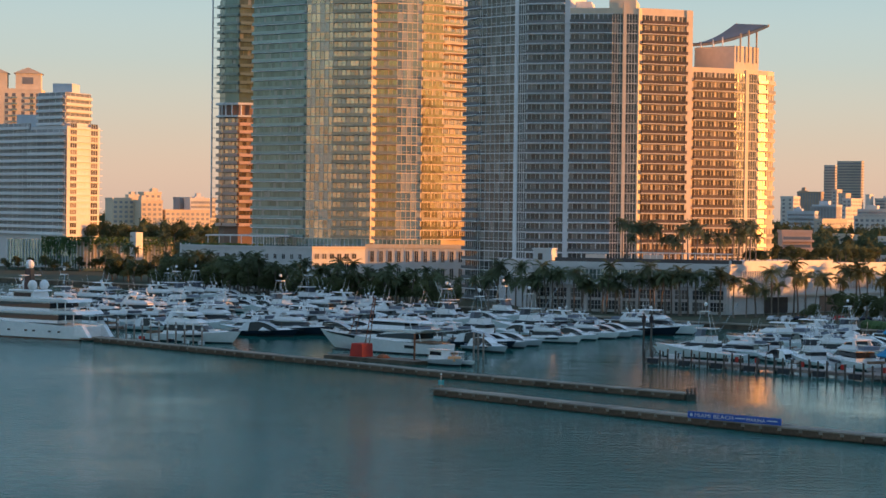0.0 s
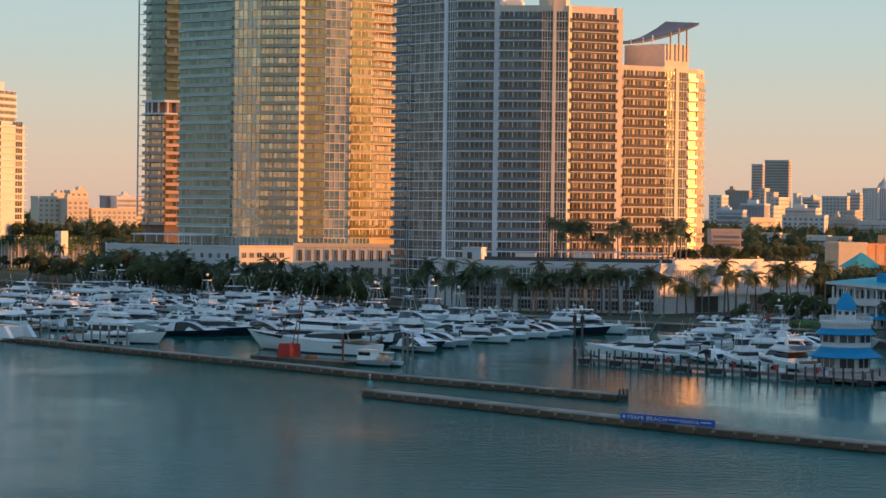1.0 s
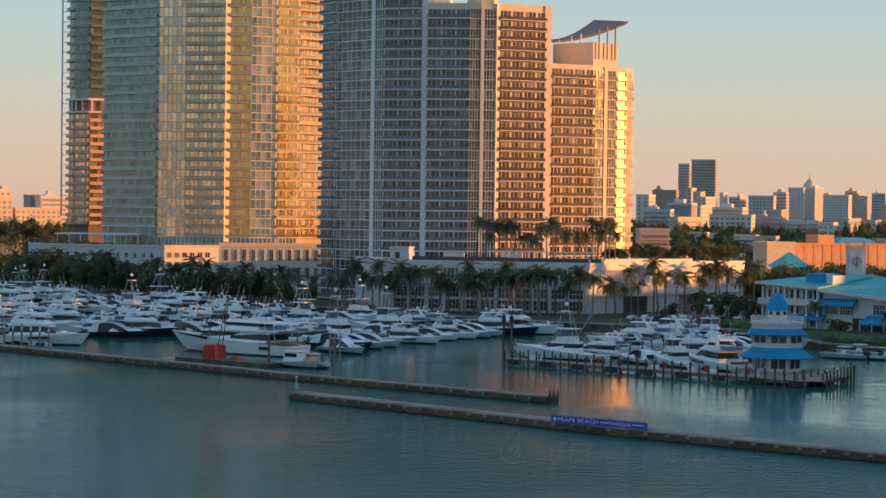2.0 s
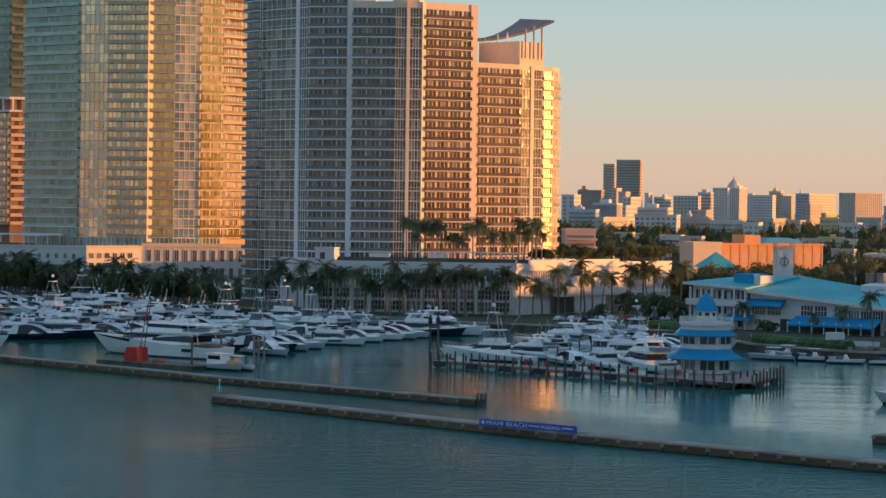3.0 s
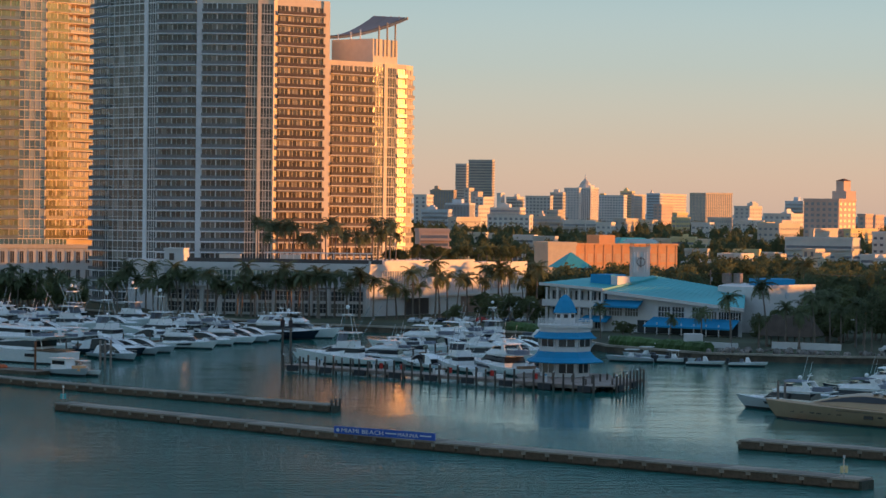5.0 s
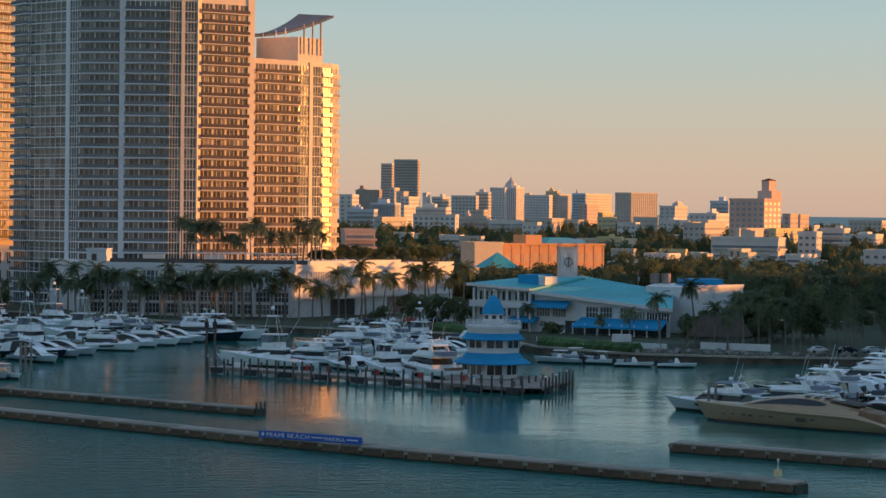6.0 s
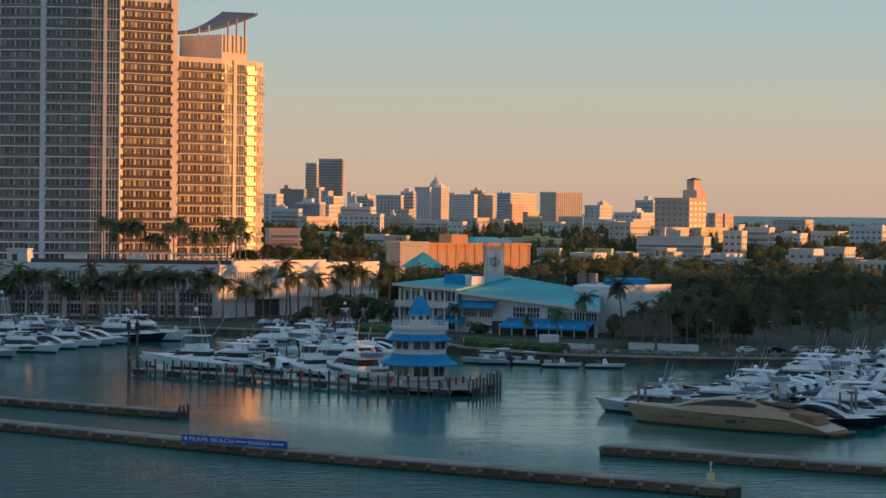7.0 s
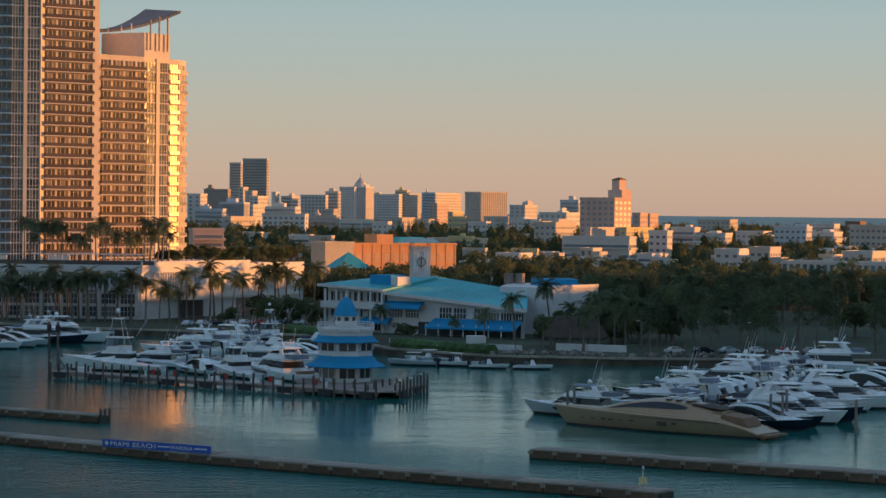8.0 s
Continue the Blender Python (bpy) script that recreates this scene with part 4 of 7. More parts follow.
    for x in np.linspace(-195, -167, 8):
        part("terrace_post", Shape().box(x - .12, x + .12, 792, 792.3, 17, 20.4), M["white"], t)


small_podium()


def green_podium():
    t = thing("parking_garage", "glass garage podium overgrown with hanging plants beside a white pylon", "building")
    a, b1, b, c = (-335.0, 990.0), (-301.5, 984.0), (-284.0, 993.0), (-263.0, 1003.0)
    part("wall", Shape().prism([(*p, 1.5) for p in (a, b1, b, c, (-275, 1040), (-340, 1040))], [(*p, 15.0) for p in (a, b1, b, c, (-275, 1040), (-340, 1040))]), M["glass1"], t)
    # added gold panels imitate the sun's orange on the garage glass
    for p, q in ((b1, b), (b, c)):
        part("screen", Shape().box(.1, span(p, q) - .1, -.14, -.01, 3.4, 14.4), M["sunpane"], t, "gold panel standing in for sunlit garage glass", at=wall_pose(p, q, 0))
    for p, q in ((a, b1), (b1, b), (b, c)):
        for x in np.arange(0, span(p, q), 1.5):
            part("fin", Shape().box(x - .12, x + .12, -.5, -.02, 2.5, 15.2), M["slab"], t, at=wall_pose(p, q, 0) @ pose(0, 0, 0, random.uniform(-2, 2)))
    part("canopy", Shape().box(0, 33, -4, 0, 2.9, 3.4), M["white"], t, at=wall_pose(a, b1, 0))
    pylon = Shape().prism([(-277.2, 983.5, 1.5), (-273.6, 980, 1.5), (-271.6, 984, 1.5), (-275, 987, 1.5)], [(-277.2, 983.5, 18.8), (-273.6, 980, 18.8), (-271.6, 984, 18.8), (-275, 987, 18.8)])
    p = thing("stair_tower", "slim white stair tower with small square windows", "tower")
    part("wall", pylon, M["white"], p)
    for z in (4, 6.5, 9, 11.5, 14, 16.5):
        part("window", Shape().box(.8, 1.5, -.04, .1, 0, .8), M["dark"], p, at=wall_pose((-277.2, 983.5), (-273.6, 980), z))


green_podium()


# ---------------------------------------------------------------- town
def town_block(x, y, w, d, h, surface, style, turn=None, floor=3.4, pane=None):
    """A town building: walls, parapet, a roof hut, and its windows or balconies storey by storey."""
    names = {"white": "white", "offwhite": "cream", "grey": "grey", "greydark": "dark grey", "bluecol": "pale blue", "yellow": "yellow", "peach": "peach", "tan": "tan", "pinkish": "rose", "brick": "brown brick", "orange": "orange"}
    kinds = {"grid": "rows of square windows", "strip": "long balcony bands", "plain": "bare walls", "fins": "tall vertical windows"}
    turn = -20 - math.degrees(math.atan2(x, y)) if turn is None else turn
    if style == "plain" and w >= 6 and y > 1000:
        style = "grid"
    size = "high-rise" if h > 32 else "low"
    t = thing("town_building", f"{size} {names[surface]} town building with {kinds[style]}, flat roof", "building", pose(x, y, 1.5, 0, 0, turn), "town buildings")
    m = M["townwhite" if surface == "white" else surface]
    h -= 1.5
    e = 0.25
    par = Shape().box(-w / 2, w / 2, -d / 2, d / 2, -1, h - .8)
    for x0, x1, y0, y1 in ((-w / 2 - e, w / 2 + e, -d / 2 - e, -d / 2 + .3), (-w / 2 - e, w / 2 + e, d / 2 - .3, d / 2 + e), (-w / 2 - e, -w / 2 + .3, -d / 2 + .31, d / 2 - .31), (w / 2 - .3, w / 2 + e, -d / 2 + .31, d / 2 - .31)):
        par.box(x0, x1, y0, y1, h - 1.4, h)
    part("wall", par, m, t)
    if 12 < w < 30 and h < 70 and random.random() < .7:
        k, r = random.uniform(-.3, .3) * w, random.uniform(.08, .2)
        hut = Shape().box(k - w * r, k + w * r, -d * .2, d * .25, h - .8, h + random.uniform(.9, 1.8 if h < 30 else 3.2))
        if h > 25:
            hut.box(k - w * r * .5, k + w * r * .4, -d * .1, d * .2, h, h + random.uniform(2.5, 4.5))
        part("roof_hut", hut, m, t)
    if h < 17 and w < 18:
        side, low = random.choice((-1, 1)), random.uniform(.55, .85)
        x0 = side * w / 2
        wing = Shape().box(min(x0, x0 + side * w * .6), max(x0, x0 + side * w * .6), -d * .62, d * .3, -1, h * low)
        wing.box(min(x0, x0 + side * w * .62), max(x0, x0 + side * w * .62), -d * .64, d * .32, h * low - .3, h * low + .25)
        part("wing", wing, m, t)
    if style == "plain":
        return t
    n = max(1, int((h - 1.2) / floor))
    win, band = Shape(), Shape()
    for j in range(n):
        z = h - 1.6 - (j + 1) * floor + .9
        if z < 0:
            break
        for side, L, off in (("f", w, d / 2), ("r", d, w / 2)):
            if style == "strip":
                spots = [(-L / 2 + .6, L / 2 - .6)]
            else:
                s = (3.6 if h > 25 else 2.8) if style == "grid" else 2.4
                k = max(1, int((L - 1) / s))
                spots = [(-L / 2 + (i + .5) * L / k - s * .3, -L / 2 + (i + .5) * L / k + s * .3) for i in range(k)]
            z1 = z + ((1.7 if h > 25 else 1.25) if style != "fins" else floor - .3)
            for p, q in spots:
                if side == "f":
                    win.box(p, q, -off - .05, -off + .1, z, z1)
                    if style == "strip":
                        band.box(p - .5, q + .5, -off - 1.1, -off + .1, z - 1.0, z - .1)
                else:
                    win.box(off - .1, off + .05, p, q, z, z1)
                    if style == "strip":
                        band.box(off - .1, off + .9, p - .5, q + .5, z - 1.0, z - .1)
    if win.v:
        # past 1400 m the paler pane carries the haze
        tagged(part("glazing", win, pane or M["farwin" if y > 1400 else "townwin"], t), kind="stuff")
    if band.v:
        tagged(part("balcony_tier", band, m, t), kind="stuff")
    return t


town_block(19.7, 2006.0, 11.5, 17.0, 44.2, "white", "grid")
town_block(40.4, 2199.7, 23.6, 8.0, 50.0, "tan", "fins")
town_block(78.5, 2901.3, 14.5, 14.0, 89.1, "white", "strip")
town_block(99.8, 2848.5, 30.8, 8.0, 93.2, "offwhite", "strip")
town_block(67.8, 2305.9, 5.3, 14.5, 53.3, "white", "grid")
town_block(73.8, 2255.2, 7.5, 13.8, 49.2, "offwhite", "grid")
town_block(79.5, 2212.1, 8.6, 28.8, 44.1, "white", "grid")
town_block(108.3, 2505.0, 4.5, 12.3, 50.2, "white", "plain")
town_block(124.0, 2508.5, 12.3, 22.6, 46.2, "white", "strip")
town_block(48.4, 1903.1, 20.4, 14.0, 37.0, "bluecol", "grid")
town_block(91.5, 2001.6, 27.8, 13.5, 34.0, "white", "strip")
town_block(143.3, 2399.1, 27.1, 8.0, 47.0, "white", "grid")
town_block(165.9, 2451.3, 14.2, 8.0, 51.2, "white", "strip")
town_block(154.2, 2318.9, 1.6, 40.8, 32.7, "offwhite", "grid")
town_block(231.3, 3100.2, 20.9, 8.0, 62.8, "white", "grid")
town_block(255.5, 3161.4, 21.7, 32.1, 63.6, "white", "fins")
town_block(275.6, 3000.2, 34.2, 12.8, 52.9, "white", "grid")
town_block(267.4, 3052.7, 6.0, 8.0, 55.3, "yellow", "plain")
town_block(304.6, 3102.5, 16.7, 11.5, 59.2, "yellow", "strip")
town_block(300.1, 2919.6, 3.9, 43.0, 53.3, "offwhite", "grid")
town_block(307.1, 2800.8, 17.0, 8.0, 54.1, "bluecol", "strip")
town_block(337.0, 2889.2, 10.6, 87.3, 54.1, "peach", "grid")
town_block(262.0, 2314.8, 8.4, 34.6, 39.5, "pinkish", "grid")
town_block(266.2, 2213.6, 4.8, 30.7, 31.3, "yellow", "grid")
town_block(335.3, 2506.0, 28.0, 36.0, 52.9, "peach", "fins", -60)
town_block(315.6, 2113.1, 14.7, 33.2, 38.0, "white", "grid")
town_block(322.8, 1902.4, 15.6, 10.7, 41.9, "bluecol", "strip")
town_block(289.4, 1761.3, 21.7, 32.0, 31.6, "white", "grid")
town_block(261.0, 1428.7, 26.0, 17.5, 40.8, "pinkish", "grid", -47)
town_block(319.1, 1606.3, 5.6, 15.5, 31.9, "pinkish", "grid")
town_block(239.4, 1513.3, 2.7, 29.2, 25.8, "yellow", "plain")
town_block(278.8, 1421.6, 4.3, 47.5, 22.9, "yellow", "grid")
town_block(214.5, 1200.0, 36.0, 12.0, 19.6, "white", "strip", floor=5.0)
town_block(224.7, 1252.6, 2.5, 38.3, 23.8, "offwhite", "plain")
town_block(222.7, 1499.2, 30.1, 9.2, 17.6, "white", "grid")
town_block(246.5, 1202.0, 10.0, 8.0, 22.8, "white", "grid")
town_block(270.9, 1252.0, 13.1, 9.0, 24.4, "white", "strip")
town_block(258.5, 1243.6, 1.0, 8.0, 25.8, "white", "plain")
town_block(440.9, 1503.8, 9.8, 11.6, 27.8, "brick", "grid")
town_block(247.4, 1054.4, 11.5, 13.6, 16.1, "white", "grid")
town_block(12.0, 1001.5, 13.0, 8.0, 23.3, "pinkish", "strip", 12)
town_block(55.2, 872.0, 11.9, 10.0, 20.0, "peach", "plain", 27)
town_block(26.5, 1754.0, 21.8, 8.0, 31.7, "bluecol", "strip")
town_block(46.0, 1855.2, 21.4, 10.4, 35.4, "grey", "fins")
town_block(43.9, 1624.9, 6.0, 49.8, 26.5, "offwhite", "plain")
town_block(68.2, 1964.2, 4.4, 28.4, 35.5, "white", "grid")
town_block(79.4, 1704.0, 32.4, 8.0, 28.5, "white", "grid")
town_block(110.2, 1754.0, 22.9, 8.0, 27.5, "offwhite", "strip")
town_block(122.4, 1609.7, 16.5, 19.5, 25.4, "white", "strip")
town_block(130.9, 1504.0, 10.4, 8.0, 24.6, "white", "plain")
town_block(154.7, 1612.9, 9.4, 25.9, 26.9, "offwhite", "plain")
town_block(175.3, 1655.6, 9.5, 11.2, 25.8, "peach", "grid")
town_block(211.6, 1765.3, 3.7, 30.7, 27.8, "yellow", "grid")
town_block(193.4, 1504.2, 12.3, 8.5, 25.2, "white", "plain")
town_block(241.6, 1766.5, 8.0, 33.0, 28.1, "offwhite", "plain")
town_block(246.8, 1659.7, 16.5, 19.4, 26.5, "white", "grid")
town_block(219.9, 1368.0, 13.1, 36.0, 25.9, "offwhite", "plain")
town_block(337.0, 1658.9, 6.5, 17.8, 31.4, "pinkish", "grid")
town_block(253.4, 1019.4, 9.4, 14, 17.5, "offwhite", "grid")
town_block(241.9, 866.3, 41.6, 12.7, 14.6, "white", "fins", pane=M["tealpane"])
town_block(290.5, 994.3, 13, 20, 16.5, "white", "grid")
town_block(315.3, 1369.5, 15, 18, 20.5, "white", "grid")
town_block(348.4, 1408.2, 17, 16.3, 21.5, "white", "grid")
town_block(358.1, 1354.8, 19.8, 9.6, 25.0, "bluecol", "grid")
town_block(393.8, 1412.3, 17, 16, 21.5, "white", "strip")
town_block(376.5, 1254.1, 27.0, 8.2, 26.5, "offwhite", "grid")
town_block(446.8, 1909.7, 28.3, 19.4, 27.3, "offwhite", "grid")
town_block(450.2, 1605.9, 17.1, 11.8, 25.6, "white", "strip")
town_block(-455.0, 1600.0, 24.0, 16.0, 35.5, "peach", "grid", 36)
town_block(-440.0, 1612.0, 13.0, 12.0, 40.0, "peach", "plain", 36)
town_block(-436.0, 1594.0, 16.0, 14.0, 34.0, "peach", "grid", 36)
town_block(-414.0, 1610.0, 34.0, 14.0, 27.5, "peach", "plain", 36)
town_block(-421.0, 1640.0, 14.0, 12.0, 36.5, "grey", "strip", 36)
town_block(-408.0, 1632.0, 20.0, 12.0, 36.0, "white", "strip", 36)


def orange_hall():
    t = thing("orange_building", "orange stucco hall with pilastered bays and teal roof parts", "building")
    p, q = (63.4, 881.0), (103.6, 901.0)
    L = span(p, q)
    m = wall_pose(p, q, 0)
    part("wall", Shape().box(0, L, 0, 30, 1.5, 19), M["orange"], t, at=m)
    for i in range(12):
        part("pilaster", Shape().box(.2 + i * (L - .8) / 11, .8 + i * (L - .8) / 11, -.16, 0, 1.5, 19), M["orange"], t, at=m)
    for i in range(11):
        for z in (4.0, 8.2, 12.4):
            part("window", Shape().box(1.2 + i * (L - .8) / 11, 3.5 + i * (L - .8) / 11, -.08, .05, z, z + 3.2), M["hallpane"], t, at=m)
    for z in (7.7, 11.9, 16.1):
        part("ledge", Shape().box(0, L, -.2, 0, z - .15, z + .15), M["orange"], t, at=m)
    part("cornice", Shape().box(-.3, L + .3, -.5, .6, 18.7, 19.4), M["orange"], t, at=m)
    part("roof_block", Shape().box(12, 19, 3, 12, 19, 22.5), M["orange"], t, at=m)
    part("roof", Shape().prism([(*v, 19) for v in ((20, 2), (38, 2), (38, 14), (20, 14))], [(*v, 21.5) for v in ((24, 6), (34, 6), (34, 10), (24, 10))]), M["tealroof"], t, at=m)
    t2 = thing("pavilion", "small pavilion with a teal pyramid roof", "building", pose(58.6, 840, 0, 0, 0, 20))
    part("wall", Shape().box(-4.4, 4.4, -4.4, 4.4, 1.5, 12.0), M["offwhite"], t2)
    part("roof", Shape().prism([(-6.2, -6.2, 11.4), (6.2, -6.2, 11.4), (6.2, 6.2, 11.4), (-6.2, 6.2, 11.4)], [(-.2, -.2, 16.7), (.2, -.2, 16.7), (.2, .2, 16.7), (-.2, .2, 16.7)]), M["tealroof"], t2)


orange_hall()


def spires():
    t = thing("hotel_spire", "stepped white spire crowning a far hotel", "tower", pose(252.8, 3160, 62.5))
    for r, z0, z1 in ((9.0, 0, 3.2), (7.6, 3.2, 6.2)):
        part("tier", Shape().column(0, 0, z0, z1, r, r * .96, 12), M["white"], t)
        part("cornice", Shape().column(0, 0, z1, z1 + .4, r * 1.06, r * 1.06, 12), M["white"], t)
    part("dome", Shape().loft([[(r * math.cos(k * math.pi / 6), r * math.sin(k * math.pi / 6), z) for k in range(12)] for r, z in ((6.6, 6.6), (5.6, 8.6), (3.6, 10.6), (1.6, 12.6), (1.0, 14.0))]), M["offwhite"], t)
    part("needle", Shape().column(0, 0, 14.0, 19.5, 1.0, .15, 8), M["white"], t)
    t = thing("hotel_tower", "rose stucco tower with a tiled roof on an old hotel", "tower", pose(268.5, 1426, 1.5, 0, 0, -47))
    part("wall", Shape().box(-5.2, 5.2, -4, 6, 30, 44).box(-3.0, 2.6, -3, 4, 44, 50.2), M["pinkish"], t)
    part("roof", Shape().prism([(-3.5, -3.5, 50.2), (3.1, -3.5, 50.2), (3.1, 4.5, 50.2), (-3.5, 4.5, 50.2)], [(-.6, 0, 51.6), (.4, 0, 51.6), (.4, 1, 51.6), (-.6, 1, 51.6)]), M["rust"], t)


spires()

# low houses among the trees
rnd = random.Random(5)
for k in range(78):
    y = 900 + 1100 * rnd.random() ** 1.1
    x = y * rnd.uniform(0.015, 0.245)
    if (y < 960 and x < 118) or (.16 < x / y < .195 and y < 1230):
        continue
    town_block(x, y, rnd.uniform(7, 17), rnd.uniform(7, 15), rnd.uniform(6, 13) if x / y < .1 else rnd.uniform(7, 15), rnd.choice(["white", "white", "white", "offwhite", "offwhite", "peach", "pinkish", "yellow", "grey"]),
               rnd.choice(["grid", "grid", "strip", "strip", "fins"]), -20 - math.degrees(math.atan2(x, y)) + rnd.choice([0, 0, 12, -8]))
for k in range(11):
    y = rnd.uniform(1050, 1500)
    x = y * rnd.uniform(.02, .15)
    town_block(x, y, rnd.uniform(7, 13), rnd.uniform(8, 12), rnd.uniform(13, 17) + (y - 1050) * .008, rnd.choice(["white", "offwhite", "peach", "peach", "yellow"]), rnd.choice(["strip", "grid"]), -14)
for k in range(46):
    y = rnd.uniform(1000, 1550)
    x = y * rnd.uniform(.165, .315)
    town_block(x, y, rnd.uniform(4, 9), rnd.uniform(5, 10), rnd.uniform(9, 14) + (y - 950) * .008, rnd.choice(["white", "white", "white", "offwhite", "bluecol", "peach"]),
               rnd.choice(["grid", "strip", "strip", "fins"]), -20 - math.degrees(math.atan2(x, y)) + rnd.choice([0, 0, 12, -8]))
# tall blocks added unseen along the further shore to keep the basin in shade
for x, y, w, h in ((330, 250, 52, 44), (335, 320, 52, 40), (340, 385, 50, 46), (330, 450, 52, 40), (345, 515, 30, 38), (350, 562, 22, 42), (350, 593.5, 3, 40), (350, 610, -7.5, 38), (350, 622.5, -4, 25), (350, 634.5, -8.5, 38), (350, 660, 24, 27), (352, 714, 36, 26), (360, 180, 40, 40), (360, 100, 40, 36)):
    town_block(x, y, 22, w + 18, h, "offwhite", "strip", 0)


# ---------------------------------------------------------------- clubhouse
def clubhouse():
    """White waterside restaurant with blue awnings and a long teal roof falling to one side."""
    t = thing("clubhouse", "white waterside clubhouse with blue awnings and a sloping teal roof", "building")
    a, b, c = (36.0, 611.0), (49.6, 600.6), (80.0, 578.0)
    m1, L1 = wall_pose(a, b, 0), span(a, b)
    m2, L2 = wall_pose(b, c, 0), span(b, c)
    part("wall", Shape().prism([(0, 0, 1.5), (L1, 0, 1.5), (L1, 22, 1.5), (0, 22, 1.5)], [(0, 0, 12.2), (L1, 0, 11.4), (L1, 22, 11.4), (0, 22, 12.2)]), M["white"], t, at=m1)
    part("wall", Shape().prism([(0, 0, 1.5), (L2, 0, 1.5), (L2 - 15, 26, 1.5), (0, 26, 1.5)], [(0, 0, 10.8), (L2, 0, 7.8), (L2 - 15, 26, 10.9), (0, 26, 13.2)]), M["white"], t, at=m2)
    # roof planes with a white fascia
    part("roof", Shape().prism([(-1.6, -2.2, 12.6), (L1 + .2, -2.2, 11.6), (L1 + .2, 24, 14.2), (-1.6, 24, 13.6)], [(-1.6, -2.2, 13.1), (L1 + .2, -2.2, 12.1), (L1 + .2, 24, 14.7), (-1.6, 24, 14.1)]), M["tealroof"], t, "teal standing-seam roof", at=m1)
    part("roof", Shape().prism([(-.5, -1.8, 11.2), (L2 + 1.5, -1.8, 7.9), (L2 - 13.5, 27, 11.1), (-3, 27, 14.4)], [(-.5, -1.8, 11.65), (L2 + 1.5, -1.8, 8.35), (L2 - 13.5, 27, 11.55), (-3, 27, 14.85)]), M["tealroof"], t, "teal standing-seam roof", at=m2)
    part("fascia", Shape().prism([(-1.7, -2.4, 12.5), (L1 + .2, -2.4, 11.5), (L1 + .2, -2.21, 11.5), (-1.7, -2.21, 12.5)], [(-1.7, -2.4, 13.2), (L1 + .2, -2.4, 12.2), (L1 + .2, -2.21, 12.2), (-1.7, -2.21, 13.2)]), M["white"], t, at=m1)
    part("fascia", Shape().prism([(-.5, -2.0, 11.0), (L2 + 1.5, -2.0, 7.7), (L2 + 1.5, -1.81, 7.7), (-.5, -1.81, 11.0)], [(-.5, -2.0, 11.8), (L2 + 1.5, -2.0, 8.5), (L2 + 1.5, -1.81, 8.5), (-.5, -1.81, 11.8)]), M["white"], t, at=m2)
    for i in range(22):
        x = L2 * i / 21
        part("roof_seam", Shape().rod((x, -1.7, 11.62 - 3.3 * i / 21), (x * .62 - 1, 26.8, 14.9 - 3.3 * i / 21), .035, 4), M["tealroof"], t, at=m2)
    # upper terrace with columns and dark glazing
    for x in np.linspace(.3, L1 - .3, 6):
        part("column", Shape().box(x - .25, x + .25, -2.0, -1.5, 1.5, 12.0), M["white"], t, at=m1)
    part("balcony", Shape().box(-.8, L1 + .2, -2.3, 0, 7.3, 8.9), M["white"], t, at=m1)
    window_bays(t, a, b, 9.0, 11.3, [2.2, 5.6, 9.0, 12.8, 16], 2.7, M["dark"], M["white"], 3, 1)
    window_bays(t, a, b, 5.2, 7.0, [2.2, 5.6, 9.0, 12.8, 16], 2.4, M["dark"], M["white"], 3, 1)
    window_bays(t, a, b, 2.0, 4.2, [3, 7, 11, 15], 2.6, M["dark"], M["white"], 3, 1)
    window_bays(t, b, c, 5.4, 8.0, [2.6, 7.2], 3.8, M["dark"], M["white"], 5, 2)
    window_bays(t, b, c, 5.6, 8.2, [16.5, 20.4, 26.0], 3.4, M["dark"], M["white"], 4, 2)
    window_bays(t, b, c, 5.3, 7.4, [29.6, 33.0, 36.2], 2.9, M["dark"], M["white"], 4, 1)
    part("veranda", Shape().box(9, L2 - 1, -.2, .4, 1.6, 4.6), M["dark"], t, at=m2)
    for x in np.arange(10, L2, 3.4):
        part("veranda_post", Shape().box(x - .12, x + .12, -4.2, -4.0, 1.5, 4.4), M["white"], t, at=m2)

    def awning(m, x0, x1, z_hi, z_lo, out):
        part("awning", Shape().prism([(x0, -.1, z_hi - .1), (x1, -.1, z_hi - .1), (x1 + .3, -out, z_lo - .45), (x0 - .3, -out, z_lo - .45)],
                                     [(x0, -.1, z_hi), (x1, -.1, z_hi), (x1 + .3, -out, z_lo), (x0 - .3, -out, z_lo)]), M["awning"], t, "bright blue canvas awning", at=m)
    awning(m2, -1.5, 10.5, 9.4, 8.0, 3.4)
    awning(m2, 13.5, L2 - .5, 5.6, 3.7, 4.6)
    awning(m1, 11.0, L1 + 1.5, 5.3, 4.2, 3.0)
    part("roof_plant", Shape().box(9, 15, 5, 12, 12.6, 15.4), M["awning"], t, at=m1)
    part("roof_plant", Shape().box(15.1, 17, 5, 11, 12.6, 15.0), M["white"], t, at=m1)
    # sign pylon
    p = thing("sign_pylon", "tall white sign pylon with a round emblem", "sign", pose(62.0, 638, 0, 0, 0, 8))
    part("shaft", Shape().box(-2.4, 2.4, 0, 3, 1.5, 21.6), M["white"], p)
    for x in (-1.8, -1.1, .9, 1.6):
        part("flute", Shape().box(x - .15, x + .15, -.08, .02, 15.2, 20.6), M["slab"], p)
    for k in range(16):
        a0, a1 = 2 * math.pi * k / 16, 2 * math.pi * (k + 1) / 16
        part("emblem_ring", Shape().rod((-.1 + 1.1 * math.cos(a0), -.12, 18 + 1.1 * math.sin(a0)), (-.1 + 1.1 * math.cos(a1), -.12, 18 + 1.1 * math.sin(a1)), .14, 4), M["greyrail"], p)
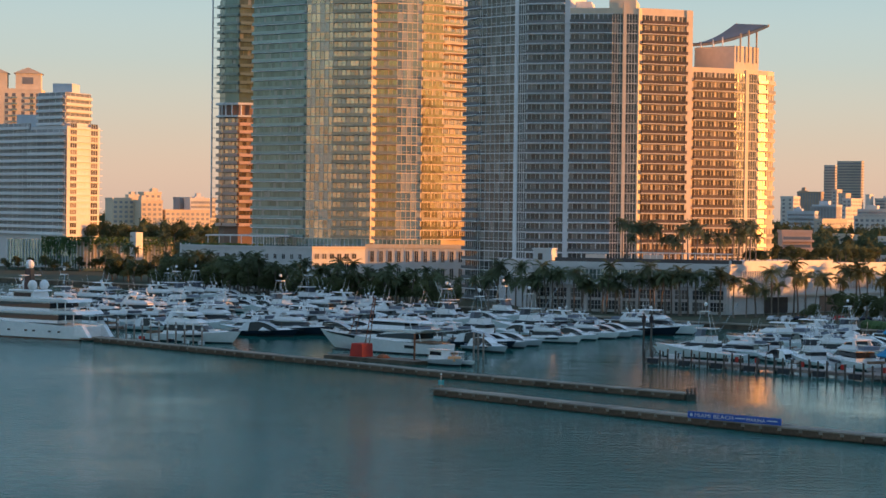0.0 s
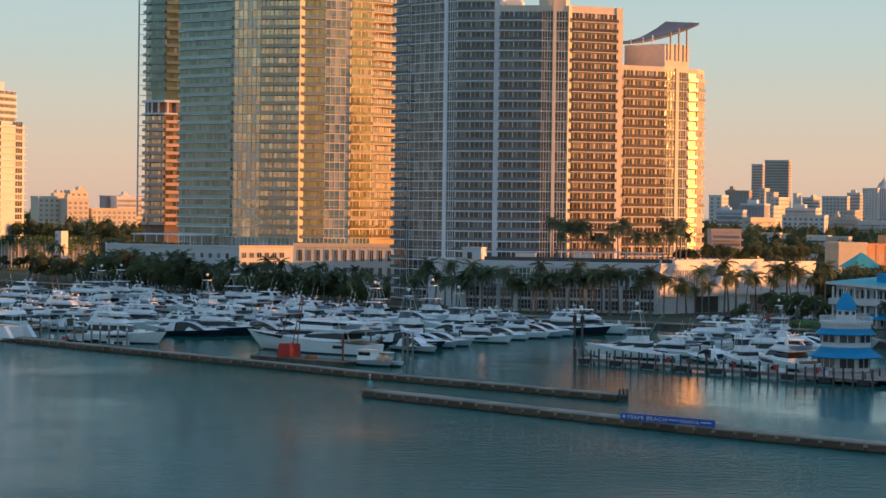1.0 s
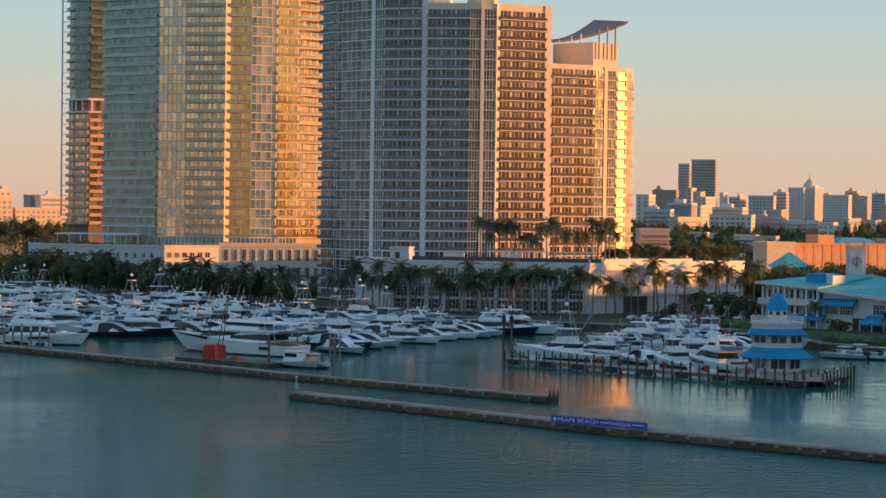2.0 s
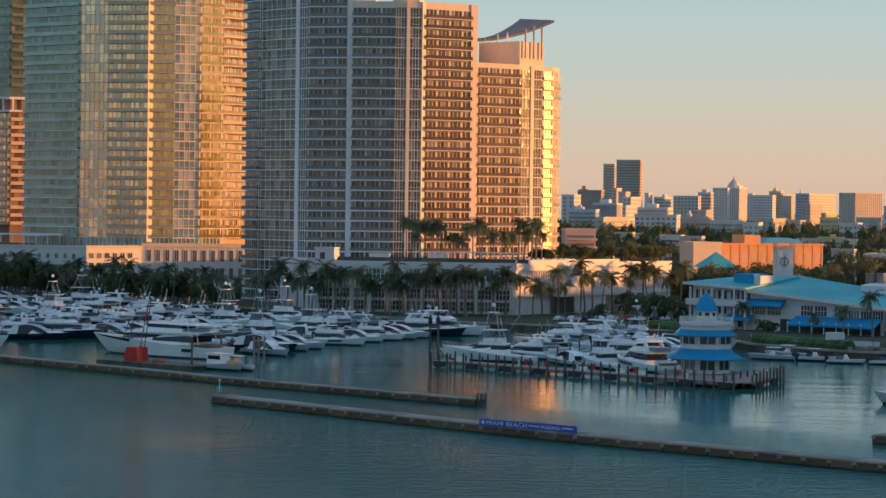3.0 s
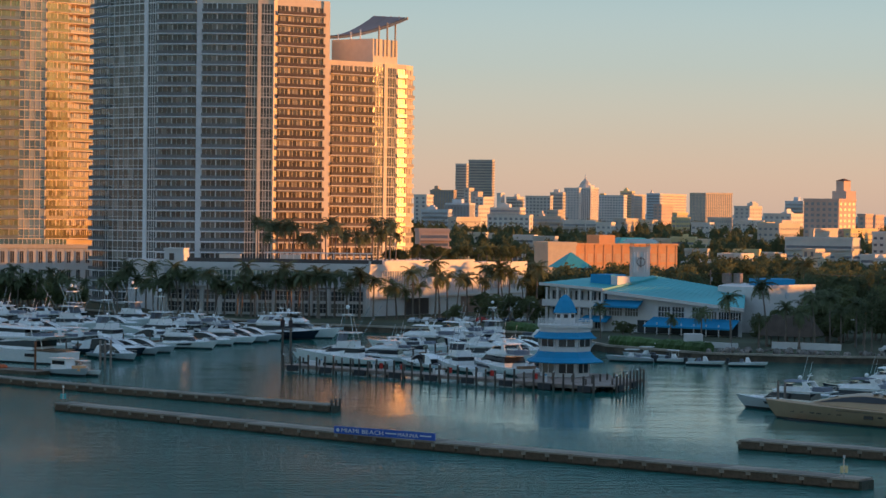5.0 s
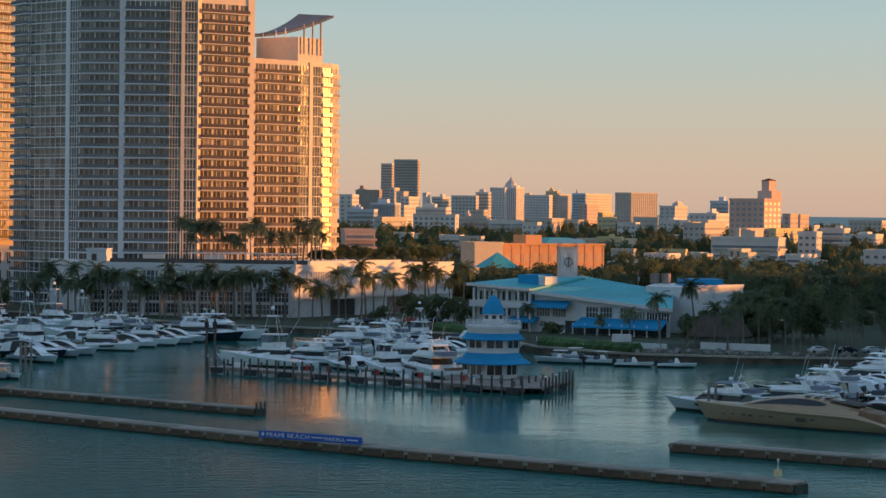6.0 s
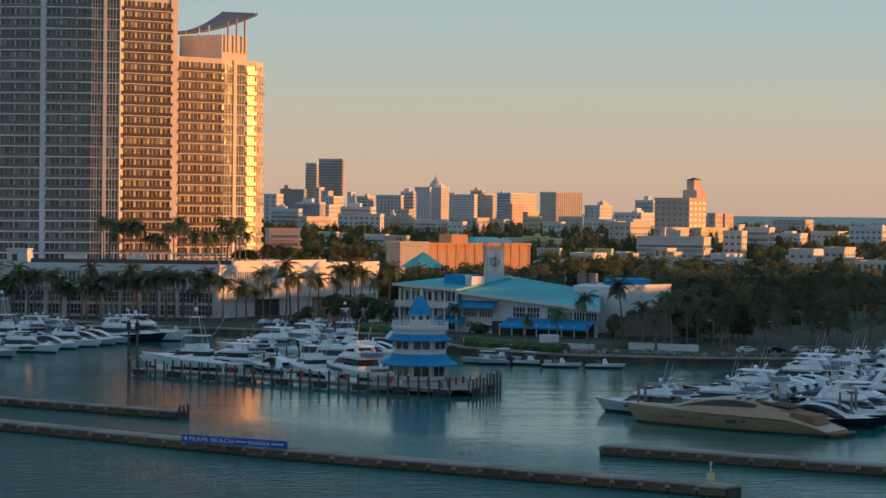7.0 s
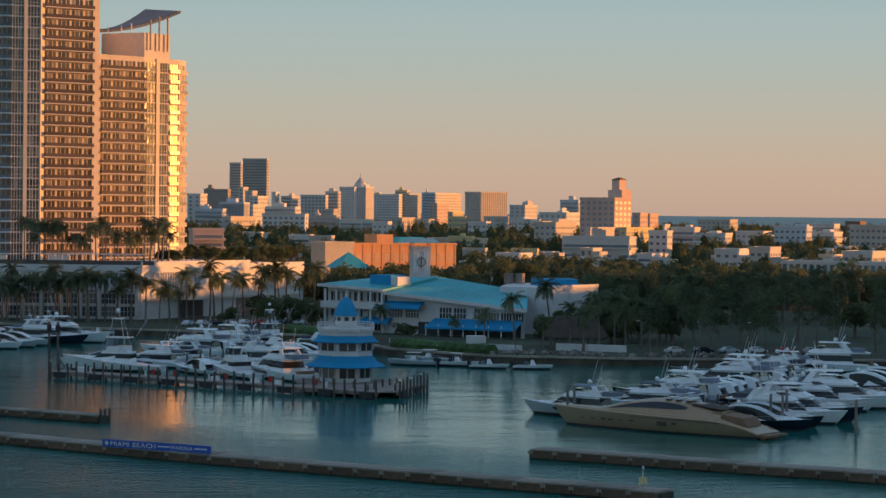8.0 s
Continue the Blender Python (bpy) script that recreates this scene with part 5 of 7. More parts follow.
    part("emblem_bar", Shape().box(-.25, .05, -.2, -.05, 16.6, 19.4), M["greyrail"], p)
    part("cap", Shape().box(-2.6, 2.6, -.2, 3.2, 21.6, 22.0), M["white"], p)
    for x in (-2.2, 2.2):
        for y in (.2, 2.8):
            part("canopy_post", Shape().box(x - .12, x + .12, y - .12, y + .12, 22.0, 23.1), M["white"], p)
    part("canopy", Shape().prism([(-4.6, -1.6, 23.1), (4.6, -1.6, 23.1), (4.6, 4.6, 23.1), (-4.6, 4.6, 23.1)], [(-3.6, 1.2, 24.1), (3.6, 1.2, 24.1), (3.6, 1.8, 24.1), (-3.6, 1.8, 24.1)]), M["tealrail"], p, "pale teal canopy")
    # white annex
    n = thing("annex_building", "plain white annex with a blue roof box, one wall in sun", "building")
    q0, q1, q2 = (78.0, 606.0), (88.4, 596.0), (103.5, 611.0)
    part("wall", Shape().prism([(*v, 1.5) for v in (q0, q1, q2, (100, 640), (84, 630))], [(*v, 12.9) for v in (q0, q1, q2, (100, 640), (84, 630))]), M["white"], n)
    part("roof_box", Shape().box(88, 98, 609, 620, 12.9, 14.6), M["awning"], n)
    part("parapet", Shape().box(0, span(q1, q2), -.2, .5, 12.6, 13.4), M["white"], n, at=wall_pose(q1, q2, 0))
    part("fan_disc", Shape().column(0, 0, 0, .25, .8, n=12), M["bluecol"], n, at=wall_pose(q1, q2, 10.8) @ pose(9, -.02, 0, 90))
    for x in (3, 12):
        part("awning", Shape().prism([(x, 0, 6.3), (x + 3, 0, 6.3), (x + 3.3, -1.6, 5.2), (x - .3, -1.6, 5.2)], [(x, 0, 6.6), (x + 3, 0, 6.6), (x + 3.3, -1.6, 5.4), (x - .3, -1.6, 5.4)]), M["awning"], n, at=wall_pose(q1, q2, 0))
    for x in (0, 2.9):
        part("roof_tank", Shape().column(x, 0, 13.0, 15.6, 1.25, 1.25, 10), M["wood"], n, at=pose(83, 625, 0))
    # thatched bar
    h = thing("thatched_hut", "open bar hut with a broad dark thatched roof", "hut", pose(86.0, 544, 1.5, 0, 0, -25))
    for x in (-3.8, 0, 3.8):
        for y in (-3, 3):
            part("post", Shape().column(x, y, 0, 3, .14), M["bark"], h)
    part("roof", Shape().prism([(-6.4, -5.0, 2.4), (6.4, -5.0, 2.4), (6.4, 5.0, 2.4), (-6.4, 5.0, 2.4)], [(-4.2, -.3, 7.0), (4.2, -.3, 7.0), (4.2, .3, 7.0), (-4.2, .3, 7.0)]), M["thatch"], h)
    part("bar_counter", Shape().box(-3.5, 3.5, -2.9, -2.4, 0, 1.1), M["teak"], h)


clubhouse()


def waterfront():
    # white terrace walls, hedge, rocks
    for pts, z0, z1, name, lab in (([(46, 556), (58, 541), (72, 531)], 1.5, 2.7, "terrace_wall", "low white terrace wall by the water"), ([(80, 534), (94, 527)], 1.5, 3.0, "terrace_wall", "low white terrace wall by the water")):
        t = tagged(thing(name, lab, "wall"), kind="structure")
        for p, q in zip(pts[:-1], pts[1:]):
            part("wall", Shape().box(0, span(p, q), 0, .4, z0, z1), M["white"], t, at=wall_pose(p, q, 0))
    part("gate_house", Shape().box(62, 66, 543, 546, 1.5, 4.0), M["white"], tagged(thing("kiosk_box", "small white service box on the terrace", "box"), "small white service box on the terrace"))
    h = thing("hedge", "long clipped green hedge along the water", "hedge")
    rnd = random.Random(3)
    for (p, q) in (((44.5, 540.5), (62.5, 516.5)), ((24, 600), (40, 566))):
        s = Shape()
        L = span(p, q)
        rings = []
        for i in range(40):
            x = L * i / 39
            k = [rnd.uniform(-.25, .25) for _ in range(8)]
            rings.append([(x, .3 + k[0], 0), (x, .1 + k[1], 1.1), (x, .5 + k[2], 2.0 + k[3]), (x, 2.2 + k[4], 2.1 + k[5]), (x, 3.2 + k[6], 1.2), (x, 3.3 + k[7], 0)])
        part("foliage", s.loft(rings), M["hedge"], h, at=wall_pose(p, q, 1.5))
    r = thing("shore_rocks", "heap of grey shore rocks along the quay", "rocks")
    pts, n = [], 0
    meshes = []
    for k in range(5):
        s = Shape().ball(0, 0, 0, 1, 7, 5)
        s.v = [tuple(c * rnd.uniform(.75, 1.2) for c in v) for v in s.v]
        meshes.append(s.mesh("rock", M["rock"]))
    for i in range(120):
        u = rnd.random()
        x = 63 + u * 75
        y = 514.5 - 8 * min(1, u * 2.6) - 3 * max(0, u - .4) + rnd.uniform(.5, 6)
        sc = rnd.uniform(.3, .75)
        part("rock", meshes[i % 5], None, r, at=Matrix.LocRotScale((x, y, 1.6 + rnd.uniform(0, .7)), Euler((rnd.random() * 6, rnd.random() * 6, rnd.random() * 6)), (sc, sc * 1.2, sc * .8)))


waterfront()


def lighthouse_pavilion():
    """The three-tier octagonal dock office: two flared blue awnings, a gallery and a cone-roofed cupola."""
    t = thing("dockside_pavilion", "white octagonal dock office with flared blue awnings, cone roof", "pavilion", pose(28.0, 448.0, 1.2))
    o = math.pi / 8

    def ring(r, z):
        return [(r * math.cos(o + 2 * math.pi * i / 8), r * math.sin(o + 2 * math.pi * i / 8), z) for i in range(8)]
    part("lower_wall", Shape().prism(ring(4.7, 0), ring(4.7, 4.4)), M["white"], t)
    for i in range(8):
        a = 2 * math.pi * (i + 1) / 8
        for r, z0, z1, w in ((4.35, .7, 2.5, 2.9), (4.62, 5.5, 7.2, 3.1)):
            m = pose(r * math.cos(a), r * math.sin(a), 0, 0, 0, math.degrees(a))
            win = part("window", Shape().box(-.05, .12, -w / 2, w / 2, z0, z1), M["dark"], t, at=m)
            part("window_frame", Shape().box(.1, .18, -w / 2 - .1, -w / 2 + .1, z0, z1).box(.1, .18, w / 2 - .1, w / 2 + .1, z0, z1).box(.1, .18, -.08, .08, z0, z1).box(.1, .18, -w / 2, w / 2, z1 - .1, z1 + .12), M["white"], win)
        a0, a1 = o + 2 * math.pi * i / 8, o + 2 * math.pi * (i + 1) / 8
        for r0, z0, r1, z1, r2, z2 in ((7.4, 2.75, 5.9, 3.5, 4.75, 4.8), (6.1, 7.05, 5.6, 7.4, 5.0, 8.1)):
            s = Shape()
            P = lambda r, z, a: (r * math.cos(a), r * math.sin(a), z)
            up = [P(r0, z0, a0), P(r0, z0, a1), P(r1, z1, a0), P(r1, z1, a1), P(r2, z2, a0), P(r2, z2, a1)]
            dn = [(x * .985, y * .985, z - .18) for x, y, z in up]
            s.add(up + dn, [(0, 1, 3, 2), (2, 3, 5, 4), (7, 6, 8, 9), (9, 8, 10, 11), (0, 6, 7, 1), (0, 2, 8, 6), (2, 4, 10, 8), (1, 7, 9, 3), (3, 9, 11, 5), (4, 5, 11, 10)])
            part("awning", s, M["awning"], t, "bright blue canvas awning")
    part("upper_wall", Shape().prism(ring(4.95, 4.4), ring(4.95, 8.9)), M["white"], t)
    part("gallery_floor", Shape().prism(ring(5.3, 8.9), ring(5.3, 9.4)), M["white"], t)
    for i in range(8):
        a0, a1 = o + 2 * math.pi * i / 8, o + 2 * math.pi * (i + 1) / 8
        for z in (9.65, 9.95, 10.25):
            part("gallery_rail", Shape().rod((5.2 * math.cos(a0), 5.2 * math.sin(a0), z), (5.2 * math.cos(a1), 5.2 * math.sin(a1), z), .07, 4), M["white"], t)
        for k in range(4):
            f = k / 4
            x, y = 5.2 * ((1 - f) * math.cos(a0) + f * math.cos(a1)), 5.2 * ((1 - f) * math.sin(a0) + f * math.sin(a1))
            part("baluster", Shape().box(x - .06, x + .06, y - .06, y + .06, 9.4, 10.25), M["white"], t)
    part("cupola_wall", Shape().prism(ring(2.0, 9.4), ring(1.9, 11.7)), M["white"], t)
    for i in range(8):
        a = 2 * math.pi * (i + 1) / 8
        part("window", Shape().box(-.05, .06, -.38, .38, 10.6, 11.25), M["dark"], t, at=pose(1.8 * math.cos(a), 1.8 * math.sin(a), 0, 0, 0, math.degrees(a)))
    part("cone_roof", Shape().loft([ring(2.3, 11.5), ring(2.15, 11.9), ring(1.75, 12.9), ring(1.2, 13.9), ring(.55, 14.6), ring(.2, 14.8)]), M["awning"], t, "blue cone roof")
    part("finial", Shape().column(0, 0, 14.8, 15.9, .08, .03), M["steel"], t)


lighthouse_pavilion()


# ---------------------------------------------------------------- plants
def palm_meshes(seed, h):
    rnd = random.Random(seed)
    tr, lv = Shape(), Shape()
    lean = rnd.uniform(-.12, .12) * h, rnd.uniform(-.12, .12) * h
    rings = []
    for i in range(7):
        s = i / 6
        r = .26 - .12 * s + (.12 if i == 0 else 0)
        cx, cy = lean[0] * s * s, lean[1] * s * s
        rings.append([(cx + r * math.cos(k * math.pi / 3), cy + r * math.sin(k * math.pi / 3), h * s - .3) for k in range(6)])
    tr.loft(rings)
    top = Vector((lean[0], lean[1], h - .3))
    for f in range(32):
        az = f * 2.4 + rnd.uniform(-.2, .2)
        el = rnd.uniform(-.65, 1.2)
        length = rnd.uniform(2.8, 4.0)
        d = Vector((math.cos(az), math.sin(az), 0))
        side = Vector((-math.sin(az), math.cos(az), 0))
        pts = []
        p, e = top.copy(), el
        for i in range(8):
            pts.append(p.copy())
            p = p + (d * math.cos(e) + Vector((0, 0, math.sin(e)))) * (length / 7)
            e -= .15 + .1 * rnd.random()
        for i in range(1, 8):
            w = .80 * math.sin(math.pi * (i + .8) / 9.2)
            for sg in (-1, 1):
                for o in (0, .5):
                    b = pts[i - 1].lerp(pts[i], o)
                    fwd = (pts[i] - pts[i - 1]) * .55
                    tip = b + side * (sg * w) + fwd + Vector((0, 0, -.35 * w - rnd.random() * .2))
                    lv.add([b, b + fwd * .85, tip], [(0, 1, 2)])
    return tr.mesh("trunk", M["bark"]), lv.mesh("crown", M["leaf"])


PALMS = [palm_meshes(11 + k, 8.5 + (k % 4) * 1.2) for k in range(7)]
prnd = random.Random(8)


def palm(x, y, z=1.5, size=1.0, label="tall palm tree with a ragged green crown", group="waterfront palms"):
    tm, cm = PALMS[prnd.randrange(len(PALMS))]
    t = thing("palm_tree", label, "palm tree", Matrix.LocRotScale((x, y, z), Euler((0, 0, prnd.uniform(0, 6.28))), (size, size, size * prnd.uniform(.9, 1.1))), group)
    part("trunk", tm, None, t)
    part("crown", cm, None, t)
    return t


def crown_mesh(seed, w, h, lobes, leaves, leaf, name="crown", surface="leaf2"):
    rnd = random.Random(seed)
    s = Shape()
    centres = [(rnd.uniform(-.55, .55) * w, rnd.uniform(-.55, .55) * w, h * rnd.uniform(.35, .8), rnd.uniform(.28, .5) * w) for _ in range(lobes)]
    for _ in range(leaves):
        cx, cy, cz, r = centres[rnd.randrange(lobes)]
        a, b = rnd.uniform(0, 6.283), math.asin(rnd.uniform(-.7, 1))
        k = r * rnd.uniform(.75, 1.08)
        c = Vector((cx + k * math.cos(a) * math.cos(b), cy + k * math.sin(a) * math.cos(b), cz + .75 * k * math.sin(b)))
        u = Vector((rnd.gauss(0, 1), rnd.gauss(0, 1), rnd.gauss(0, .7))).normalized() * leaf * rnd.uniform(.6, 1.3)
        v = u.orthogonal().normalized() * leaf * rnd.uniform(.5, 1.0)
        s.add([c - u, c - v * .6, c + u, c + v], [(0, 1, 2, 3)])
    return s.mesh(name, M[surface])


def limb_mesh(seed, w, h):
    rnd = random.Random(seed)
    s = Shape().column(0, 0, -.3, h * .45, .34, .2, 7)
    for _ in range(5):
        a = rnd.uniform(0, 6.28)
        s.rod((0, 0, h * rnd.uniform(.3, .45)), (w * .5 * math.cos(a), w * .5 * math.sin(a), h * rnd.uniform(.6, .8)), .1, 5)
    return s.mesh("trunk", M["bark"])


TREES = [(limb_mesh(k, 4, 9), crown_mesh(40 + k, 4.2, 9, 10, 1500, .34)) for k in range(5)]


def tree(x, y, z=1.5, size=1.0, label="broad-leaved tree with a dense dark green crown", group="shade trees"):
    tm, cm = TREES[prnd.randrange(len(TREES))]
    t = thing("tree", label, "tree", Matrix.LocRotScale((x, y, z), Euler((0, 0, prnd.uniform(0, 6.28))), (size, size, size * prnd.uniform(.85, 1.15))), group)
    part("trunk", tm, None, t)
    part("crown", cm, None, t)
    return t


def slender_meshes(seed, h):
    """A tall thin tree: bare light trunk, ragged narrow crown of small clumps in its upper half."""
    rnd = random.Random(seed)
    s = Shape().column(0, 0, -.3, h * .9, .2, .07, 6, dx=rnd.uniform(-.5, .5), dy=rnd.uniform(-.5, .5))
    lv = Shape()
    for k in range(13):
        z = h * (.48 + .50 * k / 12)
        a, r = k * 2.4 + rnd.uniform(-.4, .4), (1.9 - 1.3 * k / 12) * rnd.uniform(.6, 1.1)
        c = Vector((r * math.cos(a), r * math.sin(a), z + r * .25))
        s.rod((0, 0, z - .4), c, .05, 4)
        for _ in range(46):
            p = c + Vector((rnd.gauss(0, .55), rnd.gauss(0, .55), rnd.gauss(0, .38)))
            u = Vector((rnd.gauss(0, 1), rnd.gauss(0, 1), rnd.gauss(0, .6))).normalized() * rnd.uniform(.18, .38)
            v = u.orthogonal().normalized() * rnd.uniform(.10, .22)
            lv.add([p - u, p - v, p + u, p + v], [(0, 1, 2, 3)])
    return s.mesh("trunk", M["bark"]), lv.mesh("crown", M["needle"])


SLENDER = [slender_meshes(90 + k, 11.5 + 1.1 * k) for k in range(4)]


def slender_tree(x, y, size):
    tm, cm = SLENDER[prnd.randrange(len(SLENDER))]
    t = thing("park_tree", "tall slender tree with a bare trunk, ragged dark crown", "tree", Matrix.LocRotScale((x, y, 1.5), Euler((0, 0, prnd.uniform(0, 6.28))), (size, size, size * prnd.uniform(.9, 1.1))), "park trees")
    part("trunk", tm, None, t)
    part("crown", cm, None, t)


# palms along the promenade before the white podium, and up its flank
for k in range(42):
    u = k / 41
    palm(-84 + 74 * u + prnd.uniform(-1.2, 1.2), 672 - 24 * u + prnd.uniform(-3, 3), size=prnd.uniform(.95, 1.2))
for k in range(18):
    u = k / 17
    palm(-6 + 44 * u + prnd.uniform(-1, 1), 650 + 46 * u + prnd.uniform(-7, 2), size=prnd.uniform(.85, 1.3))
# terrace palms on the podium roof
for k in range(27):
    palm(-43 + 40 * k / 26 + prnd.uniform(-.8, .8), 690 + prnd.uniform(-9, 8), 15.6, prnd.uniform(.7, 1.1), "palm tree planted on the podium's roof terrace", "terrace palms")
for k in range(24):
    tree(-5 + 38 * k / 23 + prnd.uniform(-.6, .6), 690 + 33 * k / 23 + prnd.uniform(2, 9), 15.4, prnd.uniform(.5, .68), "bushy tree on the podium's roof terrace", "terrace trees")
# dark trees and palms before the glass tower's podium
for k in range(140):
    u = k / 139
    f = palm if k % 2 == 0 else tree
    f(-206 + 114 * u + prnd.uniform(-2, 2), 782 - 98 * u * .9 + prnd.uniform(-12, 2), size=prnd.uniform(.7, 1.05) + (.2 if u < .42 else 0) if f is palm else prnd.uniform(.6, 1.05) + (.35 if u < .42 else 0))
for k in range(46):
    u = k / 45
    (palm if k % 3 == 0 else tree)(-258 + 90 * u + prnd.uniform(-2, 2), 872 - 95 * u + prnd.uniform(-4, 14), size=prnd.uniform(.75, 1.05))
for k in range(12):
    tree(-330 + 60 * k / 11, 975 + prnd.uniform(-4, 4), 1.5, prnd.uniform(.6, 1.0))
for k in range(14):
    tree(-305 + 50 * k / 13, 1018 + prnd.uniform(0, 8), 13.5, prnd.uniform(.7, 1.1), "tree on the garage roof garden", "roof garden trees")
for k in range(22):
    palm(-262 + 66 * k / 21 + prnd.uniform(-2, 2), 890 + prnd.uniform(0, 70), 1.5, prnd.uniform(.9, 1.3))
# palms and trees round the clubhouse
for x, y, s in ((72, 541, 1.0), (77.5, 536, .85), (83, 533, .85), (85.5, 531, 1.05), (94, 540, 1.0), (98, 548, 1.0), (45, 566, .75), (60, 556, .7), (66, 546, .9), (89.5, 534, 1.05), (80, 541, 1.1), (100, 541, .9), (104, 552, 1.05)):
    palm(x, y, 1.5, s, "palm tree on the restaurant terrace", "terrace palms by the water")
for x, y, s in ((91, 556, .55), (94, 558, .6), (97, 561, .7), (101, 566, .9), (104, 571, 1.0), (107, 577, 1.1), (104, 583, 1.1), (111, 572, 1.2), (102, 590, 1.1), (80, 553, .5), (84, 574, .6), (87, 579, .75), (90, 584, .8), (86, 586, .7), (93, 578, .8), (95, 586, .85), (98, 592, .9), (89, 570, .55), (97, 556, .6), (101, 560, .75), (92, 552, .45), (105, 566, .8), (109, 556, .85), (98, 564, .6), (50, 563, .62), (52, 566, .55), (30, 604, .9), (26, 610, 1.0), (22, 618, 1.0), (19, 625, .9), (33, 626, 1.0), (12, 630, .7), (48, 640, 1.0), (55, 660, 1.1), (70, 655, 1.1), (80, 650, 1.0)):
    tree(x, y, 1.5, s)
# the wood along the right-hand shore
for k in range(255):
    x = 97 + 190 * prnd.random() ** 1.25
    y = 512 + prnd.random() ** 1.2 * 240 + (14 if x < 104 else 0)
    if y < 590 and x < 110 and y > 545:
        y += 60
    s = prnd.uniform(1.1, 1.6) if not 548 < y < 655 else prnd.uniform(.65, .95)
    if 556 < y < 604 and x > 110:
        s = prnd.uniform(1.2, 1.5)
    kind = prnd.random()
    if y < 552 or kind < .5:
        slender_tree(x, y, prnd.uniform(.8, 1.1) if kind > .15 else .7)
    elif kind < .62:
        palm(x, y, 1.5, s * .9, "tall palm in the shore park", "park trees")
    else:
        tree(x, y, 1.5, s, "tall park tree with a dense dark crown", "park trees")
# woods among the houses of the town
far = Shape()
frnd = random.Random(77)
for k in range(4350):
    y = 745 + 1900 * frnd.random() ** (1.25 if k < 2600 else 1.9) if k < 4000 else frnd.uniform(1280, 1660)
    x = y * frnd.uniform(-.02, .325) if frnd.random() < .86 else -y * frnd.uniform(.17, .32)
    if x < 40 and y < 800:
        continue
    if x < -50 and y < 1050:
        y += 320
    if 845 < y < 915 and 48 < x < 110:
        continue
    h, w = frnd.uniform(8, 13) * (1 + .8 * min(1, max(0, y - 900) / 800)), frnd.uniform(2.6, 5.0) * (1 + .4 * max(0, y - 1200) / 1400)
    if k >= 4000:
        h *= 1.15
    if 165 < x < 245 and 950 < y < 1215:
        h *= .6
    heart = Shape().ball(x, y, 1.5 + h * .52, w * .86, 7, 4, h * .42 / w)
    far.add([tuple(c + frnd.uniform(-.35, .35) for c in v) for v in heart.v], heart.f)
    for _ in range(56):
        a, b = frnd.uniform(0, 6.283), frnd.uniform(-.4, 1.5)
        k = frnd.uniform(.75, 1.1)
        c = Vector((x + k * w * math.cos(a) * math.cos(b), y + k * w * math.sin(a) * math.cos(b), 1.5 + h * .5 + k * h * .45 * math.sin(b)))
        u = Vector((frnd.gauss(0, 1), frnd.gauss(0, 1), frnd.gauss(0, 1))).normalized() * frnd.uniform(.35, .75)
        v = u.orthogonal().normalized() * frnd.uniform(.35, .7)
        far.add([c - u, c - v, c + u, c + v], [(0, 1, 2, 3)])
tagged(part("town_trees", far, M["leaf2"]), "dense green tree canopy between the town's houses", "trees", kind="stuff")


# ---------------------------------------------------------------- street things
def lamp_post(x, y, z=1.5, h=7.0):
    t = thing("street_lamp", "slim dark street lamp on the promenade", "street lamp", pose(x, y, z, 0, 0, prnd.uniform(0, 360)), "promenade lamps")
    part("post", Shape().column(0, 0, 0, h, .09, .05), M["lamp"], t)
    part("arm", Shape().rod((0, 0, h), (1.1, 0, h + .15), .04), M["lamp"], t)
    part("lamp_head", Shape().box(.7, 1.4, -.12, .12, h + .1, h + .22), M["white"], t)


for x, y in ((96, 520), (106, 515), (118, 512), (131, 510), (142, 508), (-40, 640), (-60, 655), (-85, 690), (10, 612), (30, 596), (-110, 720), (-140, 760), (70, 526)):
    lamp_post(x, y)


def utility_line():
    """Timber poles along a street behind the clubhouse, with sagging wires."""
    spots = [(92, 722), (121, 727), (150, 732), (180, 737), (211, 742)]
    for x, y in spots:
        t = thing("utility_pole", "weathered timber utility pole with a crossarm in the street", "utility pole", pose(x, y, 1.5, 0, 0, 8), "utility poles")
        part("post", Shape().column(0, 0, 0, 12.5, .17, .12, 7), M["wood"], t)
        part("crossarm", Shape().box(-.09, .09, -1.2, 1.2, 11.4, 11.6), M["wood"], t)
        part("transformer", Shape().column(.35, 0, 9.2, 10.4, .26), M["grey"], t)
    for (ax, ay), (bx, by) in zip(spots[:-1], spots[1:]):
        t = thing("power_line", "dark sagging power line between utility poles", "cable")
        for off in (-1.1, 1.1):
            s = Shape()
            pts = [Vector((ax + (bx - ax) * f, ay + (by - ay) * f + off, 13.15 - 2.4 * f * (1 - f))) for f in (0, .2, .4, .6, .8, 1)]
            for p, q in zip(pts[:-1], pts[1:]):
                s.rod(p, q, .045, 4)
            part("wire", s, M["lamp"], t)


utility_line()


def car(x, y, turn, paint, label):
    t = thing("car", label, "car", pose(x, y, 1.5, 0, 0, turn), "parked cars")
    s = Shape()
    prof = [(-2.2, .35), (-2.25, .85), (-1.6, .95), (-1.1, 1.42), (.6, 1.42), (1.2, .98), (2.1, .85), (2.2, .35)]
    s.loft([[(px, sy * (.9 if pz < 1 else .72), pz) for px, pz in prof] for sy in (-1, 1)])
    part("body", s, paint, t)
    part("side_window", Shape().box(-1.1, .7, -.84, .84, 1.0, 1.34), M["tint"], t)
